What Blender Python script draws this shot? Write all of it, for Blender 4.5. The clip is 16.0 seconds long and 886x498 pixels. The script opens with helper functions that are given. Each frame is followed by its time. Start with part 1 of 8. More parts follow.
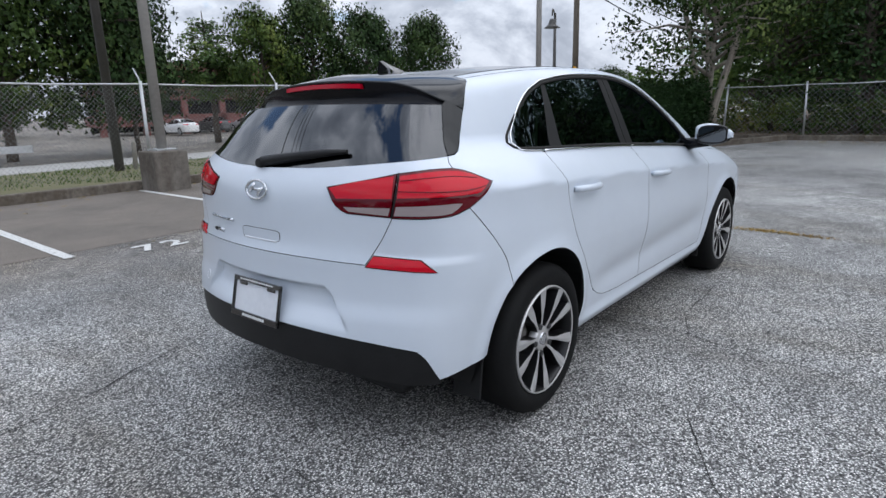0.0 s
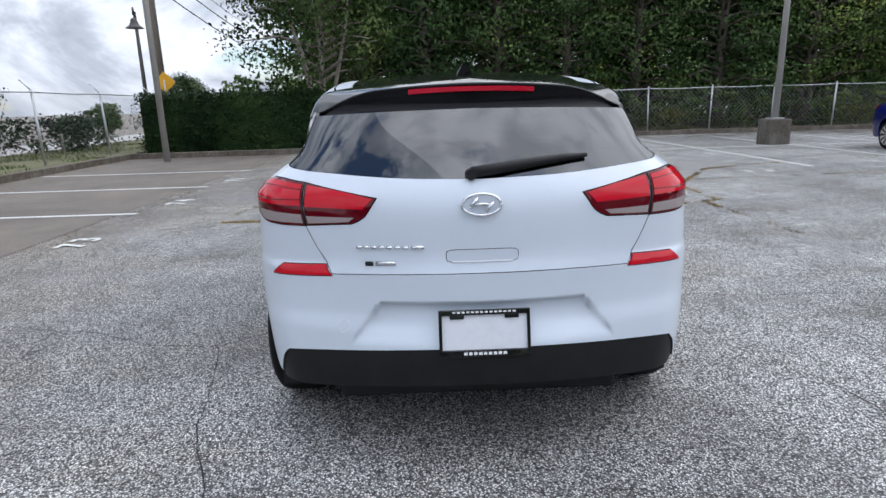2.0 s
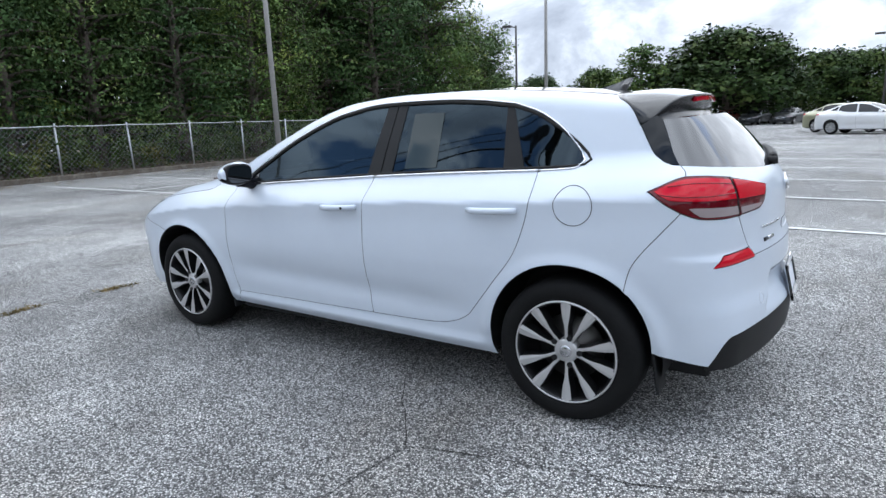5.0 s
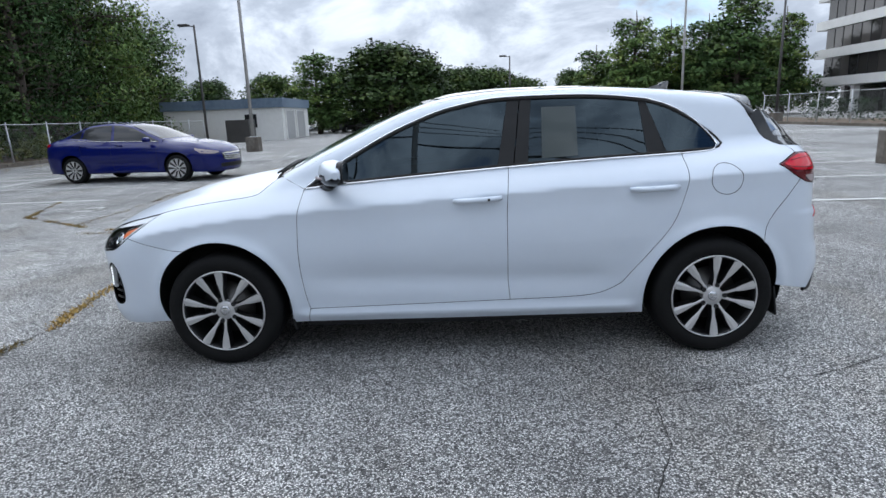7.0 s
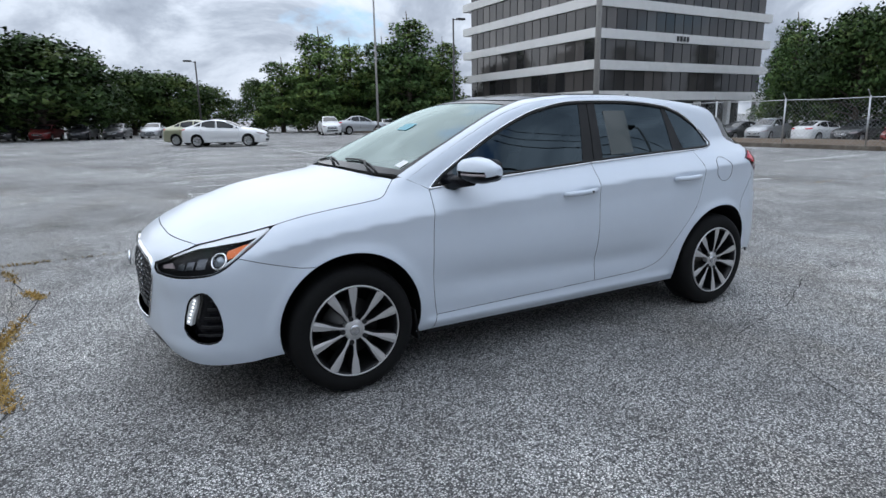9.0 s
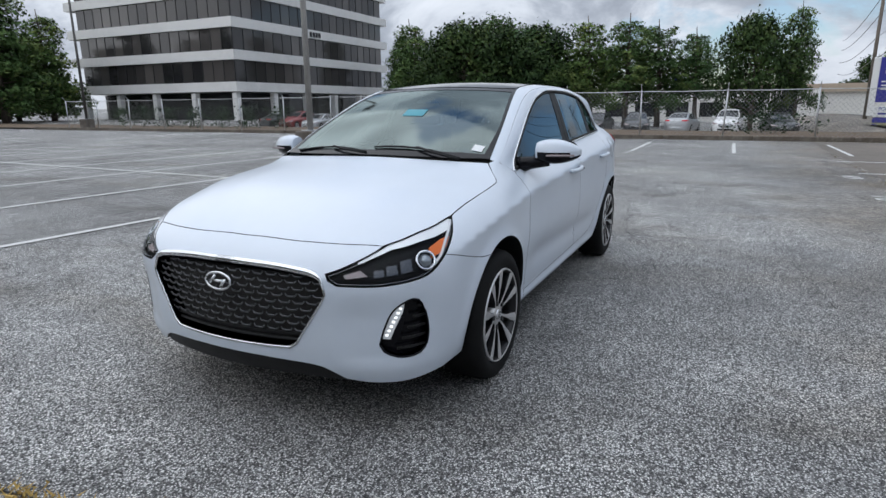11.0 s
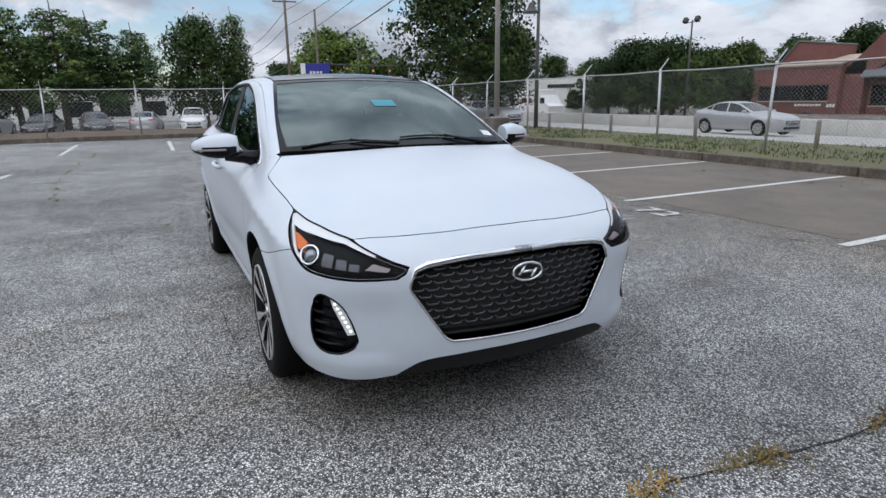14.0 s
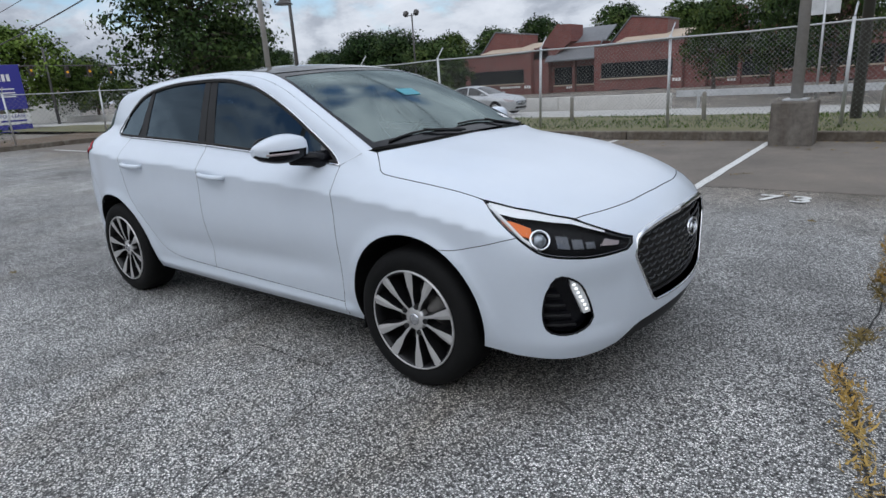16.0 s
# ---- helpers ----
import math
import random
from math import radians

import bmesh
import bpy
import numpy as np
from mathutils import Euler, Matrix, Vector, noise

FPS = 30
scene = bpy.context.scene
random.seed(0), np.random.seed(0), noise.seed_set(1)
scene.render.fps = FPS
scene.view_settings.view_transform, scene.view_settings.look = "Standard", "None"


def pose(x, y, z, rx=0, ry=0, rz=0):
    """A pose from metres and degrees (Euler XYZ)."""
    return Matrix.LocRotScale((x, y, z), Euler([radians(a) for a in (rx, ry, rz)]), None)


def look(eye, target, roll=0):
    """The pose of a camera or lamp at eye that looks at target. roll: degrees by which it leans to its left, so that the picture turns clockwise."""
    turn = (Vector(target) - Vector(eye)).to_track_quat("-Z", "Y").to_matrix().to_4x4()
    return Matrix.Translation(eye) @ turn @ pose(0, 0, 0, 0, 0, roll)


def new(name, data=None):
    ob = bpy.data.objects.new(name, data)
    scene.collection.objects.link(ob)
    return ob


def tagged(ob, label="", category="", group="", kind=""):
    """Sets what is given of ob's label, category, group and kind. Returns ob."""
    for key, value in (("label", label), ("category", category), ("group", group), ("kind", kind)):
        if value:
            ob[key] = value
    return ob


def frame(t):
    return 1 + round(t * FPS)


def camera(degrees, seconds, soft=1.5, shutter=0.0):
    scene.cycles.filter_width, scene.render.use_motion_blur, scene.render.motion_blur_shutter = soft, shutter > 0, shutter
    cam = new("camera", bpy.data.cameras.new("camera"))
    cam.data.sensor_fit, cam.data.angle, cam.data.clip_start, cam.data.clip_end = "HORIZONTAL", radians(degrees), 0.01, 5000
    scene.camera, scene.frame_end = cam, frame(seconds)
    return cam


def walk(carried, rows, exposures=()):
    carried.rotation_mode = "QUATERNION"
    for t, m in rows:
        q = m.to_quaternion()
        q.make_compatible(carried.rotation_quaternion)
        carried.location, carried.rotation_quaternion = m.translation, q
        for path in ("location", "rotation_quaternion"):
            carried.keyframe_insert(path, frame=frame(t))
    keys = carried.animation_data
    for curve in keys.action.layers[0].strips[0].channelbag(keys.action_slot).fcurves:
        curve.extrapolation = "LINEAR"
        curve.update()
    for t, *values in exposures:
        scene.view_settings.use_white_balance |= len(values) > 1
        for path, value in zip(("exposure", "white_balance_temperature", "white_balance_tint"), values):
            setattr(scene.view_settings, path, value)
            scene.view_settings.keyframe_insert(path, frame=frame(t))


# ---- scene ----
cam = camera(74.2, 16.0)
PATH = [
    (0, (-3.332, -2.006, 1.258), (-1.837, -0.764, 0.79), -1.6),
    (0.5, (-3.569, -1.459, 1.269), (-1.889, -0.482, 0.798), -1.9),
    (1, (-3.815, -0.951, 1.312), (-1.984, -0.306, 0.834), -2.7),
    (1.5, (-3.914, -0.385, 1.301), (-1.998, -0.084, 0.816), -2.1),
    (2, (-3.987, 0.191, 1.301), (-2.046, 0.135, 0.822), -1.6),
    (2.5, (-3.856, 0.754, 1.285), (-1.962, 0.32, 0.811), -3.5),
    (3, (-3.673, 1.317, 1.289), (-1.903, 0.541, 0.773), -4.0),
    (3.5, (-3.383, 1.823, 1.302), (-1.783, 0.743, 0.781), -3.2),
    (4, (-3.036, 2.305, 1.311), (-1.595, 1.01, 0.816), -2.9),
    (4.5, (-2.65, 2.736, 1.335), (-1.39, 1.258, 0.856), -3.1),
    (4.7, (-2.479, 2.885, 1.291), (-1.286, 1.346, 0.838), -2.7),
    (6.8, (-0.228, 3.894, 1.309), (-0.061, 1.95, 0.867), -2.6),
    (7, (0.023, 3.899, 1.314), (0.08, 1.95, 0.871), -2.3),
    (7.5, (0.623, 3.929, 1.298), (0.42, 1.985, 0.873), -1.4),
    (8, (1.185, 3.809, 1.288), (0.712, 1.912, 0.869), -1.4),
    (8.5, (1.766, 3.637, 1.292), (1.044, 1.823, 0.858), -0.9),
    (9, (2.263, 3.405, 1.309), (1.306, 1.703, 0.874), -1.0),
    (9.2, (2.461, 3.267, 1.299), (1.41, 1.625, 0.852), -1.0),
    (11.3, (3.999, 1.508, 1.3), (2.186, 0.811, 0.821), -0.6),
    (11.5, (4.081, 1.315, 1.294), (2.234, 0.72, 0.809), -0.7),
    (12, (4.263, 0.804, 1.287), (2.35, 0.512, 0.78), -0.7),
    (12.5, (4.36, 0.28, 1.271), (2.429, 0.307, 0.75), -0.3),
    (13, (4.363, -0.261, 1.274), (2.455, 0.044, 0.756), 0.6),
    (13.5, (4.293, -0.759, 1.286), (2.447, -0.176, 0.783), -0.2),
    (14, (4.042, -1.245, 1.281), (2.3, -0.398, 0.784), -0.8),
    (14.5, (3.834, -1.734, 1.294), (2.213, -0.671, 0.8), -1.6),
    (15, (3.504, -2.115, 1.289), (2.025, -0.869, 0.78), -2.7),
    (15.5, (3.214, -2.447, 1.297), (1.892, -1.039, 0.778), -2.8),
    (16, (2.92, -2.619, 1.303), (1.719, -1.117, 0.755), -3.7),
]
walk(cam, [(t, look(eye, target, roll)) for t, eye, target, roll in PATH], exposures=[(0, 1.20, 6150, 11), (2.5, 1.57, 6200, 11), (4.5, 1.72, 6050, 9), (7, 1.42, 6000, 9), (9, 1.17, 6000, 9), (11.5, 1.03, 6250, 10), (13, 1.09, 6300, 11), (16, 0.95, 6200, 10)])

# ---- world, sun ----
world = bpy.data.worlds.new("overcast_sky")
scene.world = world
world.use_nodes = True
wn, wl = world.node_tree.nodes, world.node_tree.links
wn.clear()
w_out = wn.new("ShaderNodeOutputWorld")
w_bg = wn.new("ShaderNodeBackground")
w_sky = wn.new("ShaderNodeTexSky")
w_sky.sky_type = "NISHITA"
w_sky.sun_disc = False
w_sky.dust_density = 0.4
w_sky.sun_elevation = radians(45)
w_sky.sun_rotation = radians(152)
w_bg.inputs["Strength"].default_value = 0.11
w_tc = wn.new("ShaderNodeTexCoord")
w_map = wn.new("ShaderNodeMapping")
w_map.inputs["Location"].default_value = (1.9, 14.2, 3.6)
w_map.inputs["Scale"].default_value = (1.0, 1.0, 1.7)
wl.new(w_tc.outputs["Generated"], w_map.inputs["Vector"])


def sky_noise(scale, detail, rough, dist):
    n = wn.new("ShaderNodeTexNoise")
    n.inputs["Scale"].default_value = scale
    n.inputs["Detail"].default_value = detail
    n.inputs["Roughness"].default_value = rough
    n.inputs["Distortion"].default_value = dist
    wl.new(w_map.outputs["Vector"], n.inputs["Vector"])
    return n


def sky_ramp(src, stops):
    r = wn.new("ShaderNodeValToRGB")
    while len(r.color_ramp.elements) < len(stops):
        r.color_ramp.elements.new(0.5)
    for e, (p, c) in zip(r.color_ramp.elements, stops):
        e.position, e.color = p, (*c, 1)
    wl.new(src, r.inputs["Fac"])
    return r


cover = sky_ramp(sky_noise(3.0, 10, 0.56, 0.2).outputs["Fac"], [(0.37, (0, 0, 0)), (0.43, (1, 1, 1))])
tone = sky_ramp(sky_noise(3.7, 7, 0.6, 0.4).outputs["Fac"],
                [(0.32, (7.4, 7.6, 8.0)), (0.45, (5.9, 6.2, 6.7)), (0.54, (3.8, 4.1, 4.6)), (0.68, (2.4, 2.65, 3.1))])
w_mix = wn.new("ShaderNodeMix")
w_mix.data_type = "RGBA"
wl.new(cover.outputs["Color"], w_mix.inputs["Factor"])
wl.new(w_sky.outputs["Color"], w_mix.inputs["A"])
w_sep = wn.new("ShaderNodeSeparateXYZ")
wl.new(w_tc.outputs["Generated"], w_sep.inputs["Vector"])
w_zen = wn.new("ShaderNodeMapRange")  # an overcast sky is brighter overhead than at the horizon
w_zen.inputs["From Min"].default_value, w_zen.inputs["From Max"].default_value = 0.0, 0.9
w_zen.inputs["To Min"].default_value, w_zen.inputs["To Max"].default_value = 0.47, 1.0
wl.new(w_sep.outputs["Z"], w_zen.inputs["Value"])
w_grad = wn.new("ShaderNodeVectorMath")
w_grad.operation = "SCALE"
wl.new(w_mix.outputs["Result"], w_grad.inputs[0])
wl.new(w_zen.outputs["Result"], w_grad.inputs["Scale"])
wl.new(tone.outputs["Color"], w_mix.inputs["B"])
wl.new(w_grad.outputs["Vector"], w_bg.inputs["Color"])
wl.new(w_bg.outputs["Background"], w_out.inputs["Surface"])

sun_data = bpy.data.lights.new("sun", "SUN")
sun_data.energy = 0.75
sun_data.angle = radians(115)
sun_data.color = (1.0, 0.96, 0.9)
sun = new("sun", sun_data)
sun.matrix_world = look((8, -15, 17), (0, 0, 0))

# ---- materials ----
class Mat:
    """A node material with a Principled shader, and short ways to wire it."""

    def __init__(self, name, color=(0.5, 0.5, 0.5), rough=0.5, metal=0.0, **inputs):
        self.m = bpy.data.materials.new(name)
        self.m.use_nodes = True
        self.n, self.l = self.m.node_tree.nodes, self.m.node_tree.links
        self.b = self.n["Principled BSDF"]
        self.b.inputs["Base Color"].default_value = (*color, 1)
        self.b.inputs["Roughness"].default_value = rough
        self.b.inputs["Metallic"].default_value = metal
        for k, v in inputs.items():
            self.b.inputs[k.replace("_", " ")].default_value = v
        self.co = self.n.new("ShaderNodeTexCoord")

    def noise(self, scale, detail=4, rough=0.55, space="Object", stretch=None):
        t = self.n.new("ShaderNodeTexNoise")
        t.inputs["Scale"].default_value = scale
        t.inputs["Detail"].default_value = detail
        t.inputs["Roughness"].default_value = rough
        src = self.co.outputs[space]
        if stretch:
            mp = self.n.new("ShaderNodeMapping")
            mp.inputs["Scale"].default_value = stretch
            self.l.new(src, mp.inputs["Vector"])
            src = mp.outputs["Vector"]
        self.l.new(src, t.inputs["Vector"])
        return t.outputs["Fac"]

    def cells(self, scale, out="Distance", space="Object"):
        t = self.n.new("ShaderNodeTexVoronoi")
        t.inputs["Scale"].default_value = scale
        self.l.new(self.co.outputs[space], t.inputs["Vector"])
        return t.outputs[out]

    def random(self):
        return self.n.new("ShaderNodeObjectInfo").outputs["Random"]

    def island(self):
        return self.n.new("ShaderNodeNewGeometry").outputs["Random Per Island"]

    def ramp(self, src, stops):
        r = self.n.new("ShaderNodeValToRGB")
        while len(r.color_ramp.elements) < len(stops):
            r.color_ramp.elements.new(0.5)
        for e, (p, c) in zip(r.color_ramp.elements, stops):
            c = (c, c, c) if isinstance(c, (int, float)) else c
            e.position, e.color = p, (*c, 1)
        self.l.new(src, r.inputs["Fac"])
        return r.outputs["Color"]

    def mix(self, fac, a, b, mode="MIX"):
        x = self.n.new("ShaderNodeMix")
        x.data_type, x.blend_type = "RGBA", mode
        for key, v in (("Factor", fac), ("A", a), ("B", b)):
            if isinstance(v, (int, float)) and key == "Factor":
                x.inputs[0].default_value = v
            elif isinstance(v, tuple):
                x.inputs[key].default_value = (*v, 1)
            else:
                self.l.new(v, x.inputs[0] if key == "Factor" else x.inputs[key])
        return x.outputs["Result"]

    def color(self, src):
        self.l.new(src, self.b.inputs["Base Color"])
        return self

    def rough(self, src):
        self.l.new(src, self.b.inputs["Roughness"])
        return self

    def bump(self, src, strength=0.3, dist=0.01):
        b = self.n.new("ShaderNodeBump")
        b.inputs["Strength"].default_value = strength
        b.inputs["Distance"].default_value = dist
        self.l.new(src, b.inputs["Height"])
        self.l.new(b.outputs["Normal"], self.b.inputs["Normal"])
        return self


def speckled(name, a, b, scale, rough=0.8, bump=0.2, dist=0.005, metal=0.0, spec=0.5):
    """A plain surface with grain at two scales."""
    k = Mat(name, a, rough, metal, Specular_IOR_Level=spec)
    fine = k.noise(scale, 6, 0.65)
    wide = k.noise(scale * 0.07, 3)
    k.color(k.mix(k.ramp(wide, [(0.35, 0.0), (0.7, 1.0)]), k.ramp(fine, [(0.3, a), (0.75, b)]), b))
    k.bump(fine, bump, dist)
    return k.m


def make_asphalt():
    k = Mat("asphalt", (0.13, 0.13, 0.14), 0.75)
    stone = k.cells(140, "Color")
    sep = k.n.new("ShaderNodeSeparateColor")
    k.l.new(stone, sep.inputs["Color"])
    grain = k.ramp(sep.outputs["Red"], [(0.0, (0.03, 0.03, 0.031)), (0.35, (0.25, 0.251, 0.252)), (0.66, (0.70, 0.702, 0.70)), (1.0, (1.0, 1.0, 0.99))])
    gap = k.ramp(k.cells(140), [(0.25, 1.1), (0.6, 0.24)])
    grain = k.mix(1.0, grain, gap, "MULTIPLY")
    wide = k.ramp(k.noise(0.28, 5, 0.6), [(0.3, (0.52, 0.51, 0.50)), (0.5, (0.94, 0.93, 0.91)), (0.7, (1.34, 1.32, 1.28))])
    mid = k.ramp(k.noise(1.7, 8, 0.72), [(0.3, 0.6), (0.5, 0.97), (0.7, 1.26)])
    stain = k.ramp(k.noise(0.9, 8, 0.7, stretch=(1, 0.35, 1)), [(0.5, (1, 1, 1)), (0.7, (0.68, 0.64, 0.58))])
    c = k.mix(1.0, k.mix(1.0, k.mix(1.0, grain, wide, "MULTIPLY"), mid, "MULTIPLY"), stain, "MULTIPLY")
    xyz = k.n.new("ShaderNodeSeparateXYZ")
    k.l.new(k.co.outputs["Object"], xyz.inputs["Vector"])
    drift = k.n.new("ShaderNodeMath")  # silt washed down from the verge, in uneven tongues
    drift.operation = "MULTIPLY_ADD"
    k.l.new(k.noise(0.55, 6, 0.65), drift.inputs[0])
    drift.inputs[1].default_value = 5.0
    k.l.new(xyz.outputs["Y"], drift.inputs[2])
    silt = k.n.new("ShaderNodeMapRange")
    silt.inputs["From Min"].default_value, silt.inputs["From Max"].default_value = 4.6, 7.0
    k.l.new(drift.outputs["Value"], silt.inputs["Value"])
    k.color(k.mix(silt.outputs["Result"], c, k.mix(1.0, c, (0.74, 0.66, 0.57), "MULTIPLY")))
    k.rough(k.ramp(k.noise(1.1, 4), [(0.3, 0.62), (0.7, 0.85)]))
    k.bump(k.cells(140), 0.8, 0.006)
    return k.m


def make_old_asphalt():
    k = Mat("stall_asphalt", (0.1, 0.095, 0.09), 0.85)
    fine = k.noise(160, 5, 0.7)
    c = k.ramp(fine, [(0.3, (0.085, 0.075, 0.067)), (0.55, (0.165, 0.146, 0.126)), (0.8, (0.25, 0.226, 0.20))])
    wide = k.ramp(k.noise(0.6, 9, 0.72), [(0.3, (0.6, 0.58, 0.57)), (0.5, (0.95, 0.93, 0.9)), (0.7, (1.28, 1.22, 1.15))])
    k.color(k.mix(1.0, c, wide, "MULTIPLY"))
    k.bump(fine, 0.3, 0.004)
    return k.m


def make_paint_line():
    k = Mat("line_paint", (0.7, 0.7, 0.68), 0.7)
    worn = k.ramp(k.noise(38, 8, 0.75), [(0.34, (0.2, 0.2, 0.19)), (0.46, (0.56, 0.56, 0.54)), (0.7, (0.74, 0.74, 0.72))])
    k.color(worn)
    k.bump(k.noise(200, 3), 0.2, 0.002)
    return k.m


def make_leaf(name, dark, light, tip):
    k = Mat(name, light, 0.6)
    k.b.inputs["Specular IOR Level"].default_value = 0.12
    r = k.ramp(k.noise(0.5, 5, 0.65), [(0.36, dark), (0.52, light), (0.68, tip)])
    v = k.ramp(k.island(), [(0.0, (0.72, 0.74, 0.72)), (1.0, (1.18, 1.15, 1.05))])
    o = k.ramp(k.random(), [(0.0, (0.62, 0.72, 0.74)), (0.5, (0.98, 0.98, 0.92)), (1.0, (1.5, 1.36, 0.98))])
    k.color(k.mix(1.0, k.mix(1.0, r, v, "MULTIPLY"), o, "MULTIPLY"))
    return k.m


def make_bark():
    k = Mat("bark", (0.12, 0.09, 0.07), 0.9)
    f = k.noise(9, 8, 0.7, stretch=(1, 1, 0.22))
    k.color(k.ramp(f, [(0.3, (0.035, 0.028, 0.022)), (0.6, (0.11, 0.088, 0.07)), (0.8, (0.18, 0.15, 0.125))]))
    k.bump(f, 0.8, 0.03)
    return k.m


def make_concrete(name="concrete", a=(0.30, 0.29, 0.27), b=(0.46, 0.45, 0.42)):
    k = Mat(name, b, 0.9)
    c = k.ramp(k.noise(11, 8, 0.65), [(0.3, a), (0.7, b)])
    s = k.ramp(k.noise(1.6, 6, 0.7, stretch=(1, 1, 0.3)), [(0.42, (0.62, 0.58, 0.53)), (0.6, (1, 1, 1))])
    k.color(k.mix(1.0, c, s, "MULTIPLY"))
    k.bump(k.noise(60, 6, 0.7), 0.35, 0.006)
    return k.m


def make_brick():
    k = Mat("red_brick", (0.3, 0.11, 0.08), 0.85)
    t = k.n.new("ShaderNodeTexBrick")
    t.inputs["Scale"].default_value = 1.0
    t.inputs["Brick Width"].default_value = 0.24
    t.inputs["Row Height"].default_value = 0.085
    t.inputs["Mortar Size"].default_value = 0.01
    t.inputs["Color1"].default_value = (0.15, 0.046, 0.04, 1)
    t.inputs["Color2"].default_value = (0.20, 0.062, 0.052, 1)
    t.inputs["Mortar"].default_value = (0.17, 0.125, 0.115, 1)
    mp = k.n.new("ShaderNodeMapping")
    mp.inputs["Rotation"].default_value = (radians(90), 0, 0)
    k.l.new(k.co.outputs["Object"], mp.inputs["Vector"])
    k.l.new(mp.outputs["Vector"], t.inputs["Vector"])
    k.color(k.mix(1.0, t.outputs["Color"], k.ramp(k.noise(0.8, 5), [(0.3, 0.8), (0.7, 1.1)]), "MULTIPLY"))
    return k.m


ASPHALT = make_asphalt()
STALL = make_old_asphalt()
LINE = make_paint_line()
BARK = make_bark()
LEAF_A = make_leaf("oak_leaf", (0.012, 0.026, 0.009), (0.038, 0.070, 0.020), (0.10, 0.132, 0.045))
LEAF_B = make_leaf("pine_needle", (0.034, 0.066, 0.024), (0.082, 0.142, 0.05), (0.19, 0.235, 0.075))
LEAF_C = make_leaf("shrub_leaf", (0.02, 0.04, 0.012), (0.06, 0.10, 0.028), (0.16, 0.15, 0.05))
LEAF_H = make_leaf("hedge_leaf", (0.008, 0.02, 0.008), (0.02, 0.045, 0.016), (0.045, 0.08, 0.03))
CONCRETE = make_concrete()
KERB = make_concrete("kerb_concrete", (0.085, 0.072, 0.058), (0.21, 0.185, 0.155))
LAMP_BASE = make_concrete("stained_concrete", (0.11, 0.098, 0.085), (0.2, 0.18, 0.16))
PALE = speckled("pale_concrete", (0.46, 0.45, 0.43), (0.6, 0.59, 0.565), 2.5, 0.9, 0.1)
BRICK = make_brick()
GALV = speckled("galvanised_steel", (0.36, 0.37, 0.38), (0.55, 0.56, 0.57), 30, 0.45, 0.05, 0.002, 0.7)
WIRE = Mat("fence_wire", (0.27, 0.28, 0.28), 0.5, 0.5).m
POLE = speckled("weathered_pole", (0.25, 0.24, 0.225), (0.36, 0.345, 0.325), 14, 0.75, 0.1)
BRONZE = speckled("dark_bronze_paint", (0.035, 0.033, 0.032), (0.06, 0.056, 0.052), 20, 0.5, 0.05)
WOODPOLE = speckled("creosote_wood", (0.09, 0.075, 0.06), (0.17, 0.145, 0.12), 12, 0.9, 0.4)
GRASS_SOIL = speckled("verge_soil", (0.07, 0.075, 0.03), (0.15, 0.14, 0.07), 9, 0.95, 0.5, 0.03)
DUFF = speckled("pine_straw", (0.06, 0.042, 0.028), (0.14, 0.10, 0.065), 12, 0.95, 0.6, 0.03)
STREET = speckled("street_concrete", (0.30, 0.295, 0.28), (0.42, 0.41, 0.39), 6, 0.85, 0.1)
GRASS = make_leaf("grass_blade", (0.03, 0.055, 0.014), (0.058, 0.105, 0.024), (0.12, 0.13, 0.045))
WEED = make_leaf("dry_weed", (0.11, 0.085, 0.035), (0.25, 0.17, 0.07), (0.29, 0.22, 0.10))
CRACK = Mat("crack_dark", (0.02, 0.019, 0.018), 0.95).m
WHITE_WALL = speckled("white_painted_wall", (0.62, 0.61, 0.58), (0.74, 0.73, 0.70), 3, 0.8, 0.08)
BAND = speckled("white_precast_band", (0.60, 0.59, 0.57), (0.72, 0.71, 0.69), 1.2, 0.75, 0.05)
DARK_GLASS = Mat("dark_tinted_glazing", (0.02, 0.021, 0.023), 0.06, 0.0).m
og = Mat("bronze_office_glazing", (0.05, 0.045, 0.042), 0.07)
og.color(og.ramp(og.random(), [(0.0, (0.016, 0.016, 0.018)), (0.5, (0.05, 0.046, 0.045)), (1.0, (0.105, 0.095, 0.09))]))
OFFICE_GLASS = og.m
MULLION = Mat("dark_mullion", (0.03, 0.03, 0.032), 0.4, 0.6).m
METAL_BLUE = speckled("weathered_blue_fascia", (0.09, 0.13, 0.19), (0.16, 0.21, 0.27), 4, 0.7, 0.05)
DOOR_GREY = speckled("roller_door", (0.30, 0.30, 0.30), (0.40, 0.40, 0.39), 5, 0.7, 0.05)
SIGN_BLUE = speckled("sign_blue_panel", (0.025, 0.025, 0.22), (0.035, 0.035, 0.28), 2, 0.4, 0.0)
SIGN_WHITE = speckled("sign_white_panel", (0.68, 0.68, 0.68), (0.76, 0.76, 0.76), 2, 0.5, 0.0)
SIGN_YELLOW = Mat("sign_yellow", (0.85, 0.42, 0.01), 0.45).m
SHINGLE = speckled("grey_metal_roof", (0.10, 0.105, 0.115), (0.16, 0.165, 0.175), 3, 0.6, 0.1)
TAN_ROOF = speckled("tan_shingle_roof", (0.34, 0.27, 0.2), (0.45, 0.37, 0.29), 3, 0.8, 0.1)

# ---- small building tools ----
def mesh_of(name, bm):
    me = bpy.data.meshes.new(name)
    bm.normal_update()
    bm.to_mesh(me)
    bm.free()
    return me


